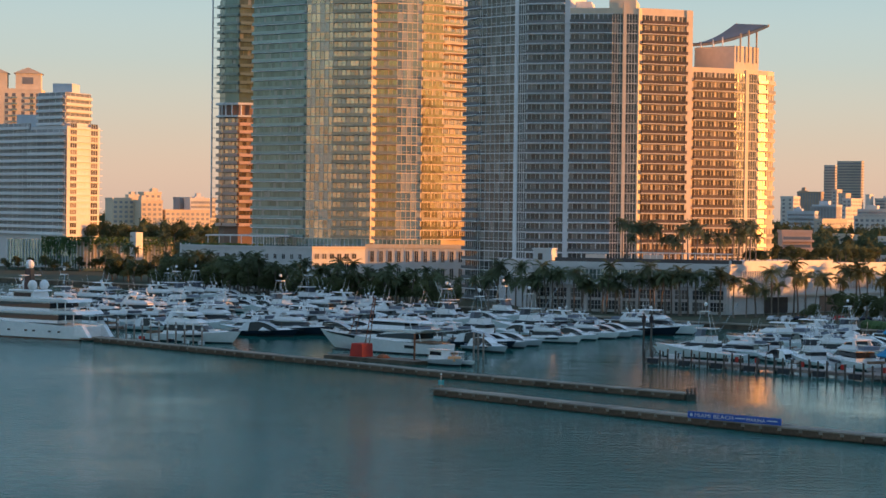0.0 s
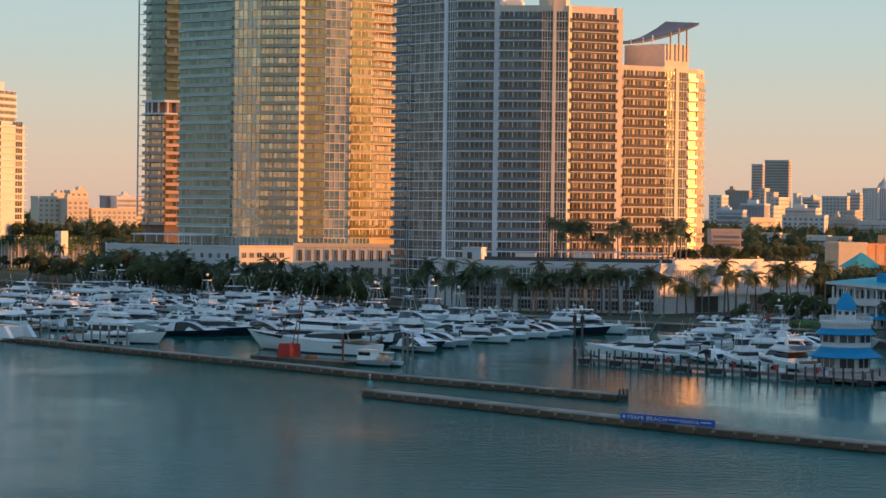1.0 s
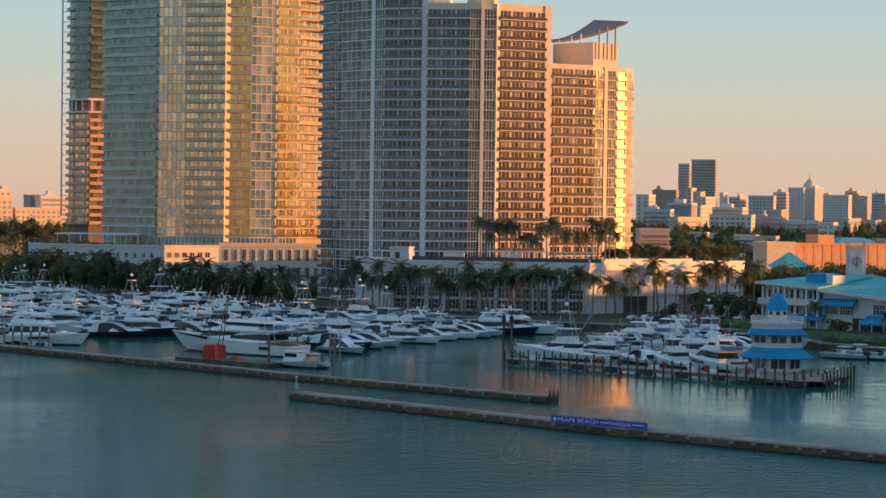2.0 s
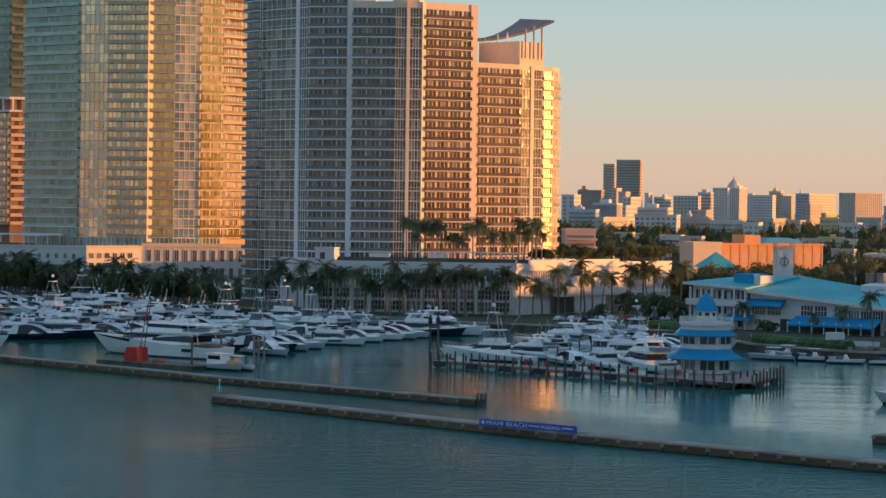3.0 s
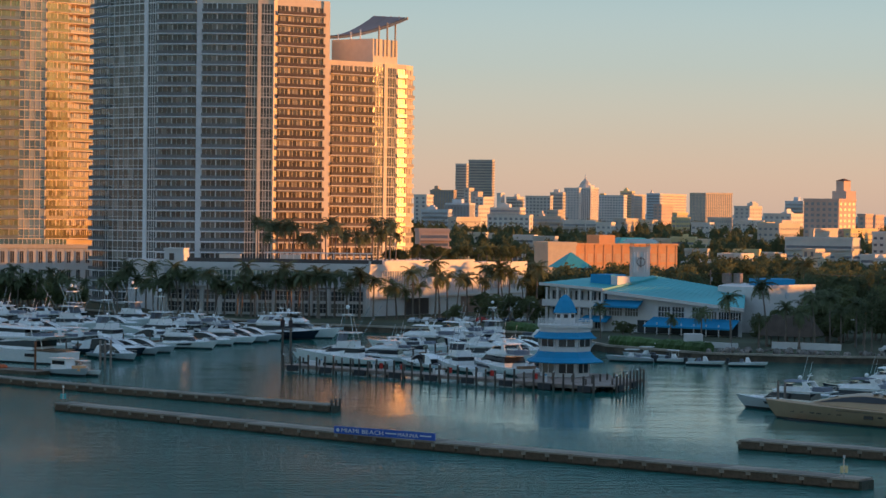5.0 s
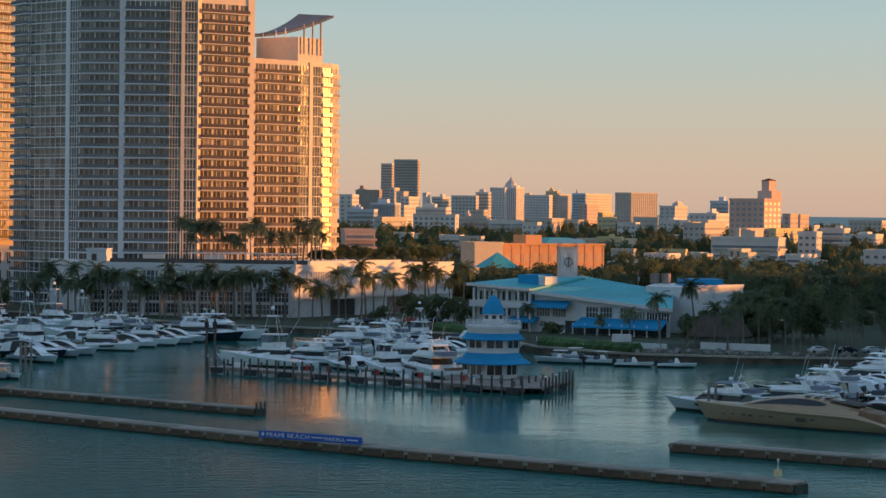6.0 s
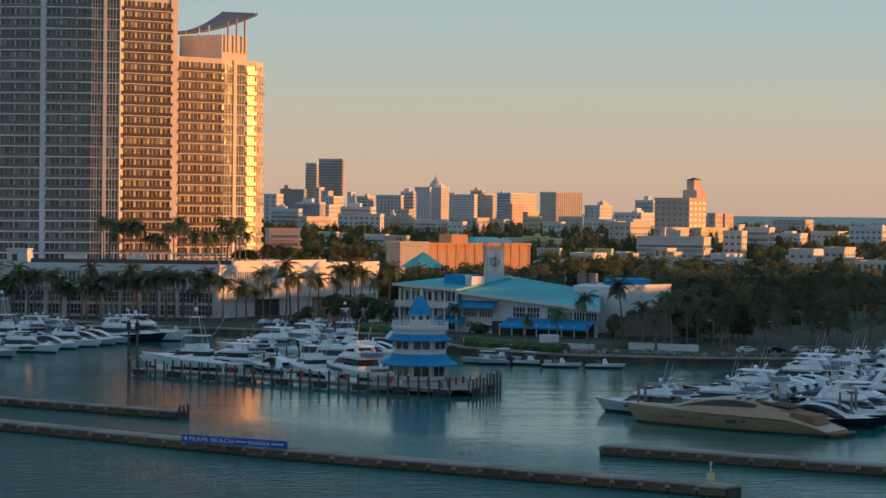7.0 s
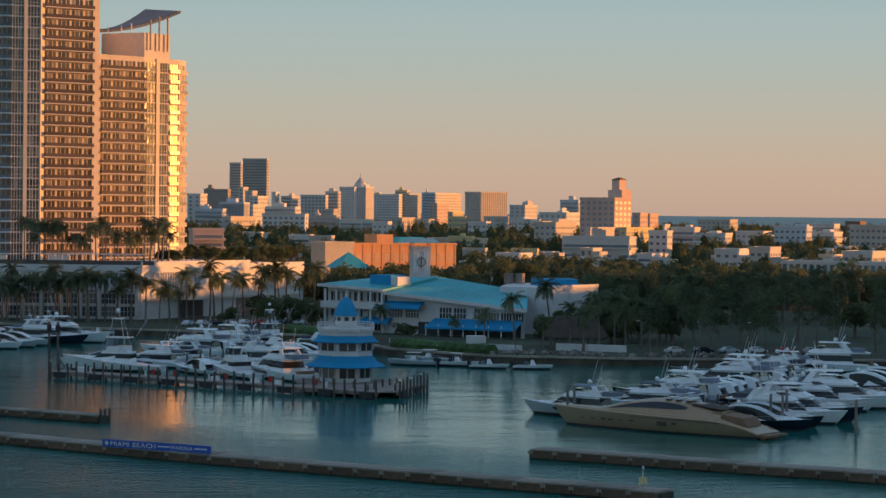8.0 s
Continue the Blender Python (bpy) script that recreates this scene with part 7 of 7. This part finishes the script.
def golden_yacht():
    """The long champagne-coloured open yacht with a low arched wheelhouse."""
    a, b = (80.7, 354.6), (54.6, 378.6)
    L = 35.5
    B = 7.2
    t = thing("golden_yacht", "long champagne-gold sport yacht with a low arched wheelhouse", "yacht", pose((a[0] + b[0]) / 2 - .5, (a[1] + b[1]) / 2 + 2.2, 0, 0, 0, math.degrees(math.atan2(b[1] - a[1], b[0] - a[0]))))
    s = Shape()
    rings = []
    n = 20
    for i in range(n + 1):
        u = i / n
        k = max(0, (u - .40) / .60)
        hb = B / 2 * (1 - k ** 2.2) * (.88 + .12 * min(1, u * 3)) + .03
        z = .95 + 1.85 * math.sin(math.pi / 2 * min(1, u / .26)) ** .8 + .70 * max(0, u - .26)
        x = L * (u - .5)
        rk = 2.6 * k * k
        pts = [(x - rk, .02, -.6), (x - rk * .8, hb * .72, -.05), (x - rk * .75, hb * .78, .3), (x - rk * .3, hb * .93, z * .5), (x, hb, z - .18), (x, hb - .12, z)]
        rings.append([(px, -py, pz) for px, py, pz in pts[::-1]] + pts)
    s.loft(rings)
    s.smooth = True
    s.under = M["boot"]
    part("hull", s, M["gold"], t, "champagne-gold painted hull")
    part("boot_stripe", Shape().box(-L * .48, L * .36, -2.6, 2.6, -.4, .14), M["boot"], t)
    # long low arched superstructure
    body = []
    for i in range(19):
        u = i / 18
        x = -11.5 + 21.5 * u
        top = 2.9 + 2.65 * math.sin(math.pi * (.12 + .87 * u)) ** .9
        w = 2.75 - 1.5 * max(0, u - .40) / .60
        body.append([(x, -w, 2.5), (x, w, 2.5), (x, w * .93, 2.5 + (top - 2.5) * .45), (x, w * .72, 2.5 + (top - 2.5) * .86), (x, w * .35, top), (x, -w * .35, top), (x, -w * .72, 2.5 + (top - 2.5) * .86), (x, -w * .93, 2.5 + (top - 2.5) * .45)])
    sup = Shape().loft(body)
    sup.smooth = True
    part("wheelhouse", sup, M["gold"], t, "champagne-gold arched wheelhouse")
    for sg in (-1, 1):
        lens = []
        for i in range(13):
            u = i / 12
            x = -6.5 + 14.5 * u
            uu = (x + 11.5) / 21.5
            top = 2.9 + 2.65 * math.sin(math.pi * (.12 + .87 * uu)) ** .9
            w = 2.75 - 1.5 * max(0, uu - .40) / .60
            k = math.sin(math.pi * u ** .7) ** .7
            zl, zh = 2.5 + (top - 2.5) * (.66 - .17 * k), 2.5 + (top - 2.5) * (.66 + .17 * k)
            f = lambda z: w * (.95 - .23 * max(0, ((z - 2.5) / (top - 2.5) - .45) / .41))
            lens.append([(x, sg * (f(zl) + .05), zl), (x, sg * (f(zh) + .05), zh), (x, sg * (f(zh) - .2), zh), (x, sg * (f(zl) - .2), zl)])
        part("side_window", Shape().loft(lens), M["tint"], t, "dark tinted side glass")
    part("windscreen", Shape().prism([(4.6, -1.3, 4.2), (8.3, -.6, 3.4), (8.3, .6, 3.4), (4.6, 1.3, 4.2)], [(4.3, -1.15, 4.7), (8.2, -.5, 3.6), (8.2, .5, 3.6), (4.3, 1.15, 4.7)]), M["tint"], t)
    for sg in (-1, 1):
        part("side_arch", Shape().prism([(-12.5, sg * 3.0, 2.5), (-4.5, sg * 2.95, 2.5), (-4.5, sg * 2.7, 2.5), (-12.5, sg * 2.7, 2.5)], [(-8.6, sg * 2.4, 4.2), (-6.5, sg * 2.3, 4.7), (-6.5, sg * 2.1, 4.7), (-8.6, sg * 2.1, 4.2)]), M["gold"], t)
        part("stern_wing", Shape().prism([(-17.2, sg * 3.2, 1.0), (-11.5, sg * 3.35, 2.6), (-11.5, sg * 3.0, 2.6), (-17.2, sg * 2.8, 1.1)], [(-17.0, sg * 3.1, 1.3), (-11.3, sg * 3.2, 3.15), (-11.3, sg * 2.9, 3.15), (-17.0, sg * 2.8, 1.4)]), M["gold"], t)
        for x, w, h in ((11.0, .5, .14), (9.3, .5, .14), (7.5, .7, .22), (6.3, .7, .22), (2.8, .7, .18), (-2.2, 1.5, .62), (-4.2, .7, .28), (4.5, .4, .12)):
            z = 1.6 if h > .3 else 1.72
            part("porthole", Shape().box(x - w / 2 - .3, x + w / 2 - .3, sg * 3.56 - .16, sg * 3.56 + .02 if sg > 0 else sg * 3.56 + .16, z - h / 2, z + h / 2), M["tint"], t)
        part("rub_line", Shape().rod((-12, sg * 3.58, 2.28), (3.0, sg * 3.55, 2.45), .05, 4), M["boot"], t)
    part("bathing_platform", Shape().box(-19.2, -17.0, -2.9, 2.9, .45, .75), M["teak"], t)
    t.scale = (1, 1, .86)
    part("sun_pad", Shape().prism([(-15.5, -2.2, 1.9), (-10, -2.4, 1.9), (-10, 2.4, 1.9), (-15.5, 2.2, 1.9)], [(-14.8, -2.1, 3.2), (-10, -2.3, 3.9), (-10, 2.3, 3.9), (-14.8, 2.1, 3.2)]), M["teak"], t)
    part("sun_awning", Shape().prism([(-11.2, -2.2, 4.3), (-6.5, -2.3, 5.0), (-6.5, 2.3, 5.0), (-11.2, 2.2, 4.3)], [(-11.2, -2.2, 4.42), (-6.5, -2.2, 5.15), (-6.5, 2.2, 5.15), (-11.2, 2.2, 4.42)]), M["thatch"], t, "brown sun awning")
    part("foredeck", Shape().prism([(6, -2.6, 2.75), (15.5, -.6, 3.2), (15.5, .6, 3.2), (6, 2.6, 2.75)], [(6.5, -2.3, 3.2), (15.0, -.5, 3.4), (15.0, .5, 3.4), (6.5, 2.3, 3.2)]), M["gold"], t)
    for k, x in enumerate((-6.0, -4.4, -2.8)):
        part("roof_louvre", Shape().box(x, x + .9, -1.6, 1.6, 5.45 + .05 * k, 5.72 + .05 * k), M["gelgrey"], t)


golden_yacht()


def white_motor_yacht():
    """The big white yacht with long dark side windows, lying along the breakwater."""
    a, b = (-65.5, 480.4), (-99.0, 501.4)
    L, B = 36.0, 7.4
    t = thing("white_yacht", "big white motor yacht with long dark side windows along the breakwater", "yacht", pose((a[0] + b[0]) / 2, (a[1] + b[1]) / 2, 0, 0, 0, math.degrees(math.atan2(b[1] - a[1], b[0] - a[0]))))
    s, rings = hull_shape(L, B, 2.6, 4.7, .17, .86, .6, 18)
    part("hull", s, M["gel"], t)
    part("boot_stripe", Shape().box(-L * .49, L * .33, -2.9, 2.9, -.4, .16), M["boot"], t)
    lo, hi = house(-11.5, 13.0, 3.3, 1.2, 3.0, 5.4, 9.5, -.8, .88)
    part("main_deck", Shape().prism(lo, hi), M["gel"], t)
    part("main_window", band(lo, hi, .26, .84, 1.02), M["tint"], t, "long dark side windows")
    for sg in (-1, 1):
        part("bow_window", Shape().prism([(5.0, sg * 3.3, 3.1), (14.0, sg * 1.95, 4.05), (14.0, sg * 1.7, 4.05), (5.0, sg * 2.9, 3.1)], [(4.6, sg * 3.5, 3.75), (14.6, sg * 2.0, 4.35), (14.6, sg * 1.7, 4.35), (4.6, sg * 3.0, 3.75)]), M["tint"], t)
        part("hull_window", Shape().box(-12.5, -9.8, sg * 3.62 - .06, sg * 3.62 + .06, 1.5, 2.2), M["tint"], t)
        part("porthole", Shape().box(1.0, 1.7, sg * 3.66 - .06, sg * 3.66 + .06, 1.4, 2.3), M["tint"], t)
        part("deck_strut", Shape().rod((-13.8, sg * 2.9, 2.9), (-13.2, sg * 2.9, 5.4), .09), M["gel"], t)
    part("upper_deck", Shape().prism([(-13.8, -3.2, 5.35), (5.6, -2.2, 5.4), (5.6, 2.2, 5.4), (-13.8, 3.2, 5.35)], [(-15.2, -3.35, 5.95), (4.2, -2.0, 5.95), (4.2, 2.0, 5.95), (-15.2, 3.35, 5.95)]), M["gel"], t)
    lo, hi = house(-9.0, 4.0, 2.7, 1.6, 5.95, 6.6, 2.2, .3)
    part("windbreak", Shape().prism(lo, hi), M["gel"], t)
    part("wheelhouse_window", Shape().prism([(-8.5, -2.3, 6.6), (1.8, -1.4, 6.6), (1.8, 1.4, 6.6), (-8.5, 2.3, 6.6)], [(-8.8, -2.2, 7.4), (-.4, -1.3, 7.4), (-.4, 1.3, 7.4), (-8.8, 2.2, 7.4)]), M["tint"], t)
    part("sofa", Shape().box(-12.5, -10, -2, 2, 5.95, 6.6), M["canvas"], t)
    part("hardtop", Shape().prism([(-12.6, -2.7, 7.4), (2.0, -1.8, 7.45), (2.0, 1.8, 7.45), (-12.6, 2.7, 7.4)], [(-11.8, -2.3, 7.85), (.6, -1.4, 8.0), (.6, 1.4, 8.0), (-11.8, 2.3, 7.85)]), M["gel"], t)
    for sg in (-1, 1):
        part("hardtop_post", Shape().rod((-10.6, sg * 2.3, 5.95), (-10.2, sg * 2.3, 7.4), .1), M["gel"], t)
    part("radar_mast", Shape().rod((-6.5, 0, 7.9), (-7.4, 0, 10.0), .12).rod((-7.2, -1.2, 9.3), (-7.2, 1.2, 9.3), .07), M["gel"], t)
    part("radar_dome", Shape().ball(-8.6, 1.1, 8.3, .5).ball(-8.6, -1.1, 8.3, .5), M["gel"], t)
    part("swim_platform", Shape().box(-19.3, -17.2, -3.0, 3.0, .4, .7), M["teak"], t)
    part("aft_deck", Shape().box(-17, -11.6, -3.0, 3.0, 2.9, 3.08), M["teak"], t)
    t.scale = (1, 1, .9)
    rail_parts(t, rings, L, .8, .55, 1.0, M["steel"])


white_motor_yacht()


def superyacht():
    """Three white decks, dark glazing, domes on a dark mast."""
    a, b = (-152.5, 509.0), (-192.5, 529.0)
    L, B = 56.0, 9.4
    d = Vector((b[0] - a[0], b[1] - a[1])).normalized()
    t = thing("superyacht", "three-decked white superyacht with dark windows and satellite domes", "yacht", pose(a[0] + d.x * L / 2, a[1] + d.y * L / 2 + 1, 0, 0, 0, math.degrees(math.atan2(d.y, d.x))))
    s, rings = hull_shape(L, B, 3.6, 6.4, .09, .9, .8, 18)
    part("hull", s, M["gel"], t)
    part("boot_stripe", Shape().box(-L * .495, L * .33, -4.0, 4.0, -.4, .2), M["rust"], t)
    t.scale = (1, 1, .88)
    part("swim_platform", Shape().prism([(-31.5, -3.6, .5), (-27.9, -4.0, .5), (-27.9, 4.0, .5), (-31.5, 3.6, .5)], [(-31.3, -3.5, .9), (-27.9, -3.9, .9), (-27.9, 3.9, .9), (-31.3, 3.5, .9)]), M["teak"], t)
    for sg in (-1, 1):
        part("stern_stair", Shape().prism([(-30.8, sg * 4.2, .9), (-26.5, sg * 4.3, .9), (-26.5, sg * 3.0, .9), (-30.8, sg * 3.0, .9)], [(-28.6, sg * 4.2, 4.0), (-26.5, sg * 4.3, 4.0), (-26.5, sg * 3.0, 4.0), (-28.6, sg * 3.0, 4.0)]), M["gel"], t)
        for x in (-22, -19, -14, -11.5, -6, -2, 3, 7):
            part("porthole", Shape().box(x - .35, x + .35, sg * 4.6 - .12, sg * 4.6 + .12, 1.9, 2.3), M["tint"], t)
    for k, (x0, x1, w, z) in enumerate(((-21, 15, 4.0, 4.2), (-18, 8, 3.6, 7.2))):
        lo, hi = house(x0, x1, w, w * .6, z, z + 2.5, 4.0, 0, .97)
        part("deckhouse", Shape().prism(lo, hi), M["gel"], t)
        part("deck_window", band(lo, hi, .32, .86), M["tint"], t, "dark window band")
        part("deck_edge", Shape().prism([(x0 - 6.5, -w - .5, z + 2.5), (x1 - 2, -w * .65, z + 2.5), (x1 - 2, w * .65, z + 2.5), (x0 - 6.5, w + .5, z + 2.5)],
                                        [(x0 - 5.6, -w - .55, z + 3.35), (x1 - 1, -w * .6, z + 3.2), (x1 - 1, w * .6, z + 3.2), (x0 - 5.6, w + .55, z + 3.35)]), M["gel"], t)
        for sg in (-1, 1):
            for x in (x0 - 5, x0 - 2.5):
                part("deck_post", Shape().rod((x, sg * w, z - .3), (x, sg * w, z + 2.5), .14), M["gel"], t)
    part("sun_deck_house", Shape().prism([(-12, -2.6, 10.4), (-4, -2.4, 10.4), (-4, 2.4, 10.4), (-12, 2.6, 10.4)], [(-11.5, -2.4, 12.2), (-5, -2.2, 12.2), (-5, 2.2, 12.2), (-11.5, 2.4, 12.2)]), M["gel"], t)
    part("sun_deck_window", Shape().box(-11, -5.5, -2.62, 2.62, 10.8, 11.8), M["tint"], t)
    part("radar_arch", Shape().prism([(-12.6, -3.0, 12.2), (-3.6, -2.6, 12.2), (-3.6, 2.6, 12.2), (-12.6, 3.0, 12.2)], [(-12.2, -2.9, 12.6), (-4, -2.4, 12.6), (-4, 2.4, 12.6), (-12.2, 2.9, 12.6)]), M["gel"], t)
    part("mast", Shape().prism([(-9.2, -.7, 12.6), (-6.8, -.6, 12.6), (-6.8, .6, 12.6), (-9.2, .7, 12.6)], [(-8.9, -.6, 18.2), (-7.2, -.5, 18.2), (-7.2, .5, 18.2), (-8.9, .6, 18.2)]), M["navy"], t, "dark mast housing")
    part("mast_spreader", Shape().box(-8.6, -7.8, -3.2, 3.2, 16.2, 16.5), M["gel"], t)
    for x, y, z, r in ((-8.1, 0, 19.2, 1.05), (-10.9, 1.9, 13.8, 1.15), (-5.2, -1.9, 13.8, 1.15), (-10.9, -1.9, 13.8, 1.15), (4.5, 1.5, 11.4, .9)):
        part("satellite_dome", Shape().ball(x, y, z, r, 12, 8, 1.25), M["gel"], t)
    part("funnel_post", Shape().box(5.6, 6.6, -.5, .5, 10, 16.0), M["gel"], t)
    rail_parts(t, rings, L, .9, .5, 1.0, M["steel"])


superyacht()


def work_barge():
    t = thing("work_barge", "rusty crane barge with a red winch house by the breakwater", "barge", pose(-77.5, 460.5, 0, 0, 0, -36))
    part("pontoon", Shape().prism([(-13, -3, -.3), (13, -3, -.3), (13, 3, -.3), (-13, 3, -.3)], [(-13.4, -3.1, .7), (13.4, -3.1, .7), (13.4, 3.1, .7), (-13.4, 3.1, .7)]), M["wet"], t)
    part("winch_house", Shape().prism([(-7.2, -1.5, .7), (-3.4, -1.5, .7), (-3.4, 1.5, .7), (-7.2, 1.5, .7)], [(-6.6, -1.5, 3.4), (-3.6, -1.5, 3.4), (-3.6, 1.5, 3.4), (-6.6, 1.5, 3.4)]), M["red"], t, "bright red winch house")
    for sg in (-1, 1):
        part("crane_boom", Shape().rod((-4, sg * .7, 1.5), (-1.5, sg * .25, 13), .1), M["rust"], t)
        part("gantry_leg", Shape().rod((-8, sg * 1.0, 5), (-6.5, sg * .4, 9), .09), M["rust"], t)
    for k in range(8):
        z = 2.5 + 1.3 * k
        part("boom_lattice", Shape().rod((-3.8 + .21 * 1.3 * k, -.65 + .05 * k, z), (-3.6 + .21 * 1.3 * k, .65 - .05 * k, z + 1.0), .05, 4), M["rust"], t)
    part("spud", Shape().column(10, 0, -1, 6, .2), M["rust"], t)
    part("spoil_mound", Shape().ball(1, 0, .8, 1.4, 9, 5, .5), M["rust"], t)
    w = thing("work_boat", "small white workboat with a low cabin behind the barge", "workboat", pose(-63.0, 452.0, 0, 0, 0, -40))
    h, _ = hull_shape(11, 3.4, 1.0, 1.6)
    part("hull", h, M["gelgrey"], w)
    part("cabin", Shape().prism([(-3.5, -1.2, .9), (1, -1.2, .9), (1, 1.2, .9), (-3.5, 1.2, .9)], [(-3.3, -1.1, 3.0), (.4, -1.1, 3.0), (.4, 1.1, 3.0), (-3.3, 1.1, 3.0)]), M["gel"], w)
    part("cabin_window", Shape().box(-3, .3, -1.22, 1.22, 2.0, 2.7), M["tint"], w)
    part("cabin_roof", Shape().box(-3.7, .9, -1.4, 1.4, 3.0, 3.15), M["gel"], w)
    part("engine_cover", Shape().box(2, 4, -.9, .9, 1.0, 1.9), M["orange"], w)


work_barge()


# ---------------------------------------------------------------- timber pier
def timber_pier():
    t = tagged(thing("timber_pier", "weathered timber pier on dark piles with the dock office", "pier"), kind="structure")
    line = [(-24.5, 470.5), (31.5, 422.5), (42.0, 442.0)]
    rnd = random.Random(4)
    for p, q, w in ((line[0], line[1], 5.0), ((34.8, 424.0), line[2], 5.0)):
        L = span(p, q)
        m = wall_pose(p, q, 0)
        plank = Shape().box(0.02, .58, 0, w, .98, 1.18).mesh("plank", M["wood"])
        for i in range(int(L / .6)):
            part("plank", plank, None, t, at=m @ pose(i * .6, rnd.uniform(-.05, .05), rnd.uniform(-.015, .015)))
        part("edge_beam", Shape().box(0, L, -.12, .1, .6, .97), M["wood"], t, at=m)
        part("edge_beam", Shape().box(0, L, w - .3, w - .1, .55, .97), M["pile"], t, at=m)
        pile = Shape().column(0, 0, -.7, 3.3, .19, n=7).mesh("pile", M["pile"])
        cap = Shape().column(0, 0, 3.3, 3.5, .22, .05, n=7).mesh("pile_cap", M["white"])
        for i, x in enumerate(np.arange(.5, L, 2.15)):
            z = rnd.uniform(-.5, .15)
            part("pile", pile, None, t, at=m @ pose(x, -.35, z))
            if i % 3 == 0:
                part("pile_cap", cap, None, t, at=m @ pose(x, -.35, z))
            if i % 2 == 0:
                part("pile", pile, None, t, at=m @ pose(x, w + .2, z - .8))
            if i % 4 == 1:
                part("fender_panel", Shape().box(x - 1.2, x + 1.6, -.5, -.2, .1, 1.15), M["boot"], t, at=m)
    deck = Shape()
    o = math.pi / 8
    deck.prism([(28 + 9.4 * math.cos(o + i * math.pi / 4), 448 + 9.4 * math.sin(o + i * math.pi / 4), .9) for i in range(8)], [(28 + 9.4 * math.cos(o + i * math.pi / 4), 448 + 9.4 * math.sin(o + i * math.pi / 4), 1.2) for i in range(8)])
    part("round_deck", deck, M["wood"], t)
    part("link_deck", Shape().prism([(18, 438, .9), (33, 426, .9), (41, 440, .9), (30, 452, .9)], [(18, 438, 1.19), (33, 426, 1.19), (41, 440, 1.19), (30, 452, 1.19)]), M["wood"], t)
    # things standing on the pier
    for i in range(15):
        u = rnd.random()
        x, y = -22 + 52 * u, 468.5 - 45 * u + 3.0 + rnd.uniform(0, 1.5)
        k = i % 3
        if k == 0:
            b = thing("dock_box", "white fibreglass dock box on the timber pier", "storage box", pose(x, y, 1.18, 0, 0, -41), "dock boxes")
            part("body", Shape().box(-.8, .8, -.35, .35, 0, .65), M["gel"], b)
            part("lid", Shape().prism([(-.85, -.4, .65), (.85, -.4, .65), (.85, .4, .65), (-.85, .4, .65)], [(-.8, -.3, .8), (.8, -.3, .8), (.8, .3, .8), (-.8, .3, .8)]), M["white"], b)
        elif k == 1:
            b = thing("power_pedestal", "slim white power pedestal on the timber pier", "pedestal", pose(x, y, 1.18, 0, 0, -41), "power pedestals")
            part("column", Shape().box(-.15, .15, -.15, .15, 0, 1.1), M["white"], b)
            part("cap", Shape().column(0, 0, 1.1, 1.3, .2, .08), M["awning"], b)
        else:
            b = thing("fire_cabinet", "red fire cabinet on the timber pier", "cabinet", pose(x, y, 1.18, 0, 0, -41), "fire cabinets")
            part("body", Shape().box(-.3, .3, -.2, .2, .3, 1.3), M["red"], b)
            part("post", Shape().box(-.06, .06, -.06, .06, 0, .3), M["steel"], b)
    for x, y, h in ((-25.0, 478.5, 9.8), (-23.4, 478.0, 9.8)):
        b = thing("pier_sign_post", "tall dark post with a blue marker board at the pier's end", "post", pose(x, y, 0))
        part("post", Shape().column(0, 0, -.6, h, .22), M["pile"], b)
        part("board", Shape().box(-.42, .42, -.3, -.22, h - 1.9, h - .5), M["navy"], b)
    for k in range(11):
        b = thing("mooring_pile", "grey timber mooring pile by the yacht berth", "pile", pose(-144.5 + 2.5 * k, 503.4 - 2.25 * k, 0), group="mooring piles")
        part("post", Shape().column(0, 0, -.6, 5.2 + rnd.uniform(-.8, .5), .22, .2), M["wood"], b)
        part("cap", Shape().column(0, 0, 4.4, 5.9, .26, .1), M["white"], b)
    for k in range(6):
        b = thing("dock_box", "white dock box beside the yacht berth", "storage box", pose(-142 + 4.4 * k, 502.3 - 4.0 * k, 1.2, 0, 0, -42), "dock boxes")
        part("body", Shape().box(-.8, .8, -.35, .35, 0, .7), M[("gel", "red", "gel", "navy", "gel", "gelgrey")[k]], b)
        part("lid", Shape().box(-.85, .85, -.4, .4, .7, .82), M["white"], b)
    for x, y in ((56.6, 384.5), (58.6, 390), (84.5, 372), (86.0, 371.0), (88.5, 378), (95.5, 366), (-58.5, 470), (-57.6, 471.4), (-60.0, 474.5)):
        b = thing("mooring_pile", "grey timber mooring pile standing in the water", "pile", pose(x, y, 0), group="mooring piles")
        part("post", Shape().column(0, 0, -.6, 5.0 + rnd.uniform(-.5, .5), .24, .2), M["wood"], b)


timber_pier()
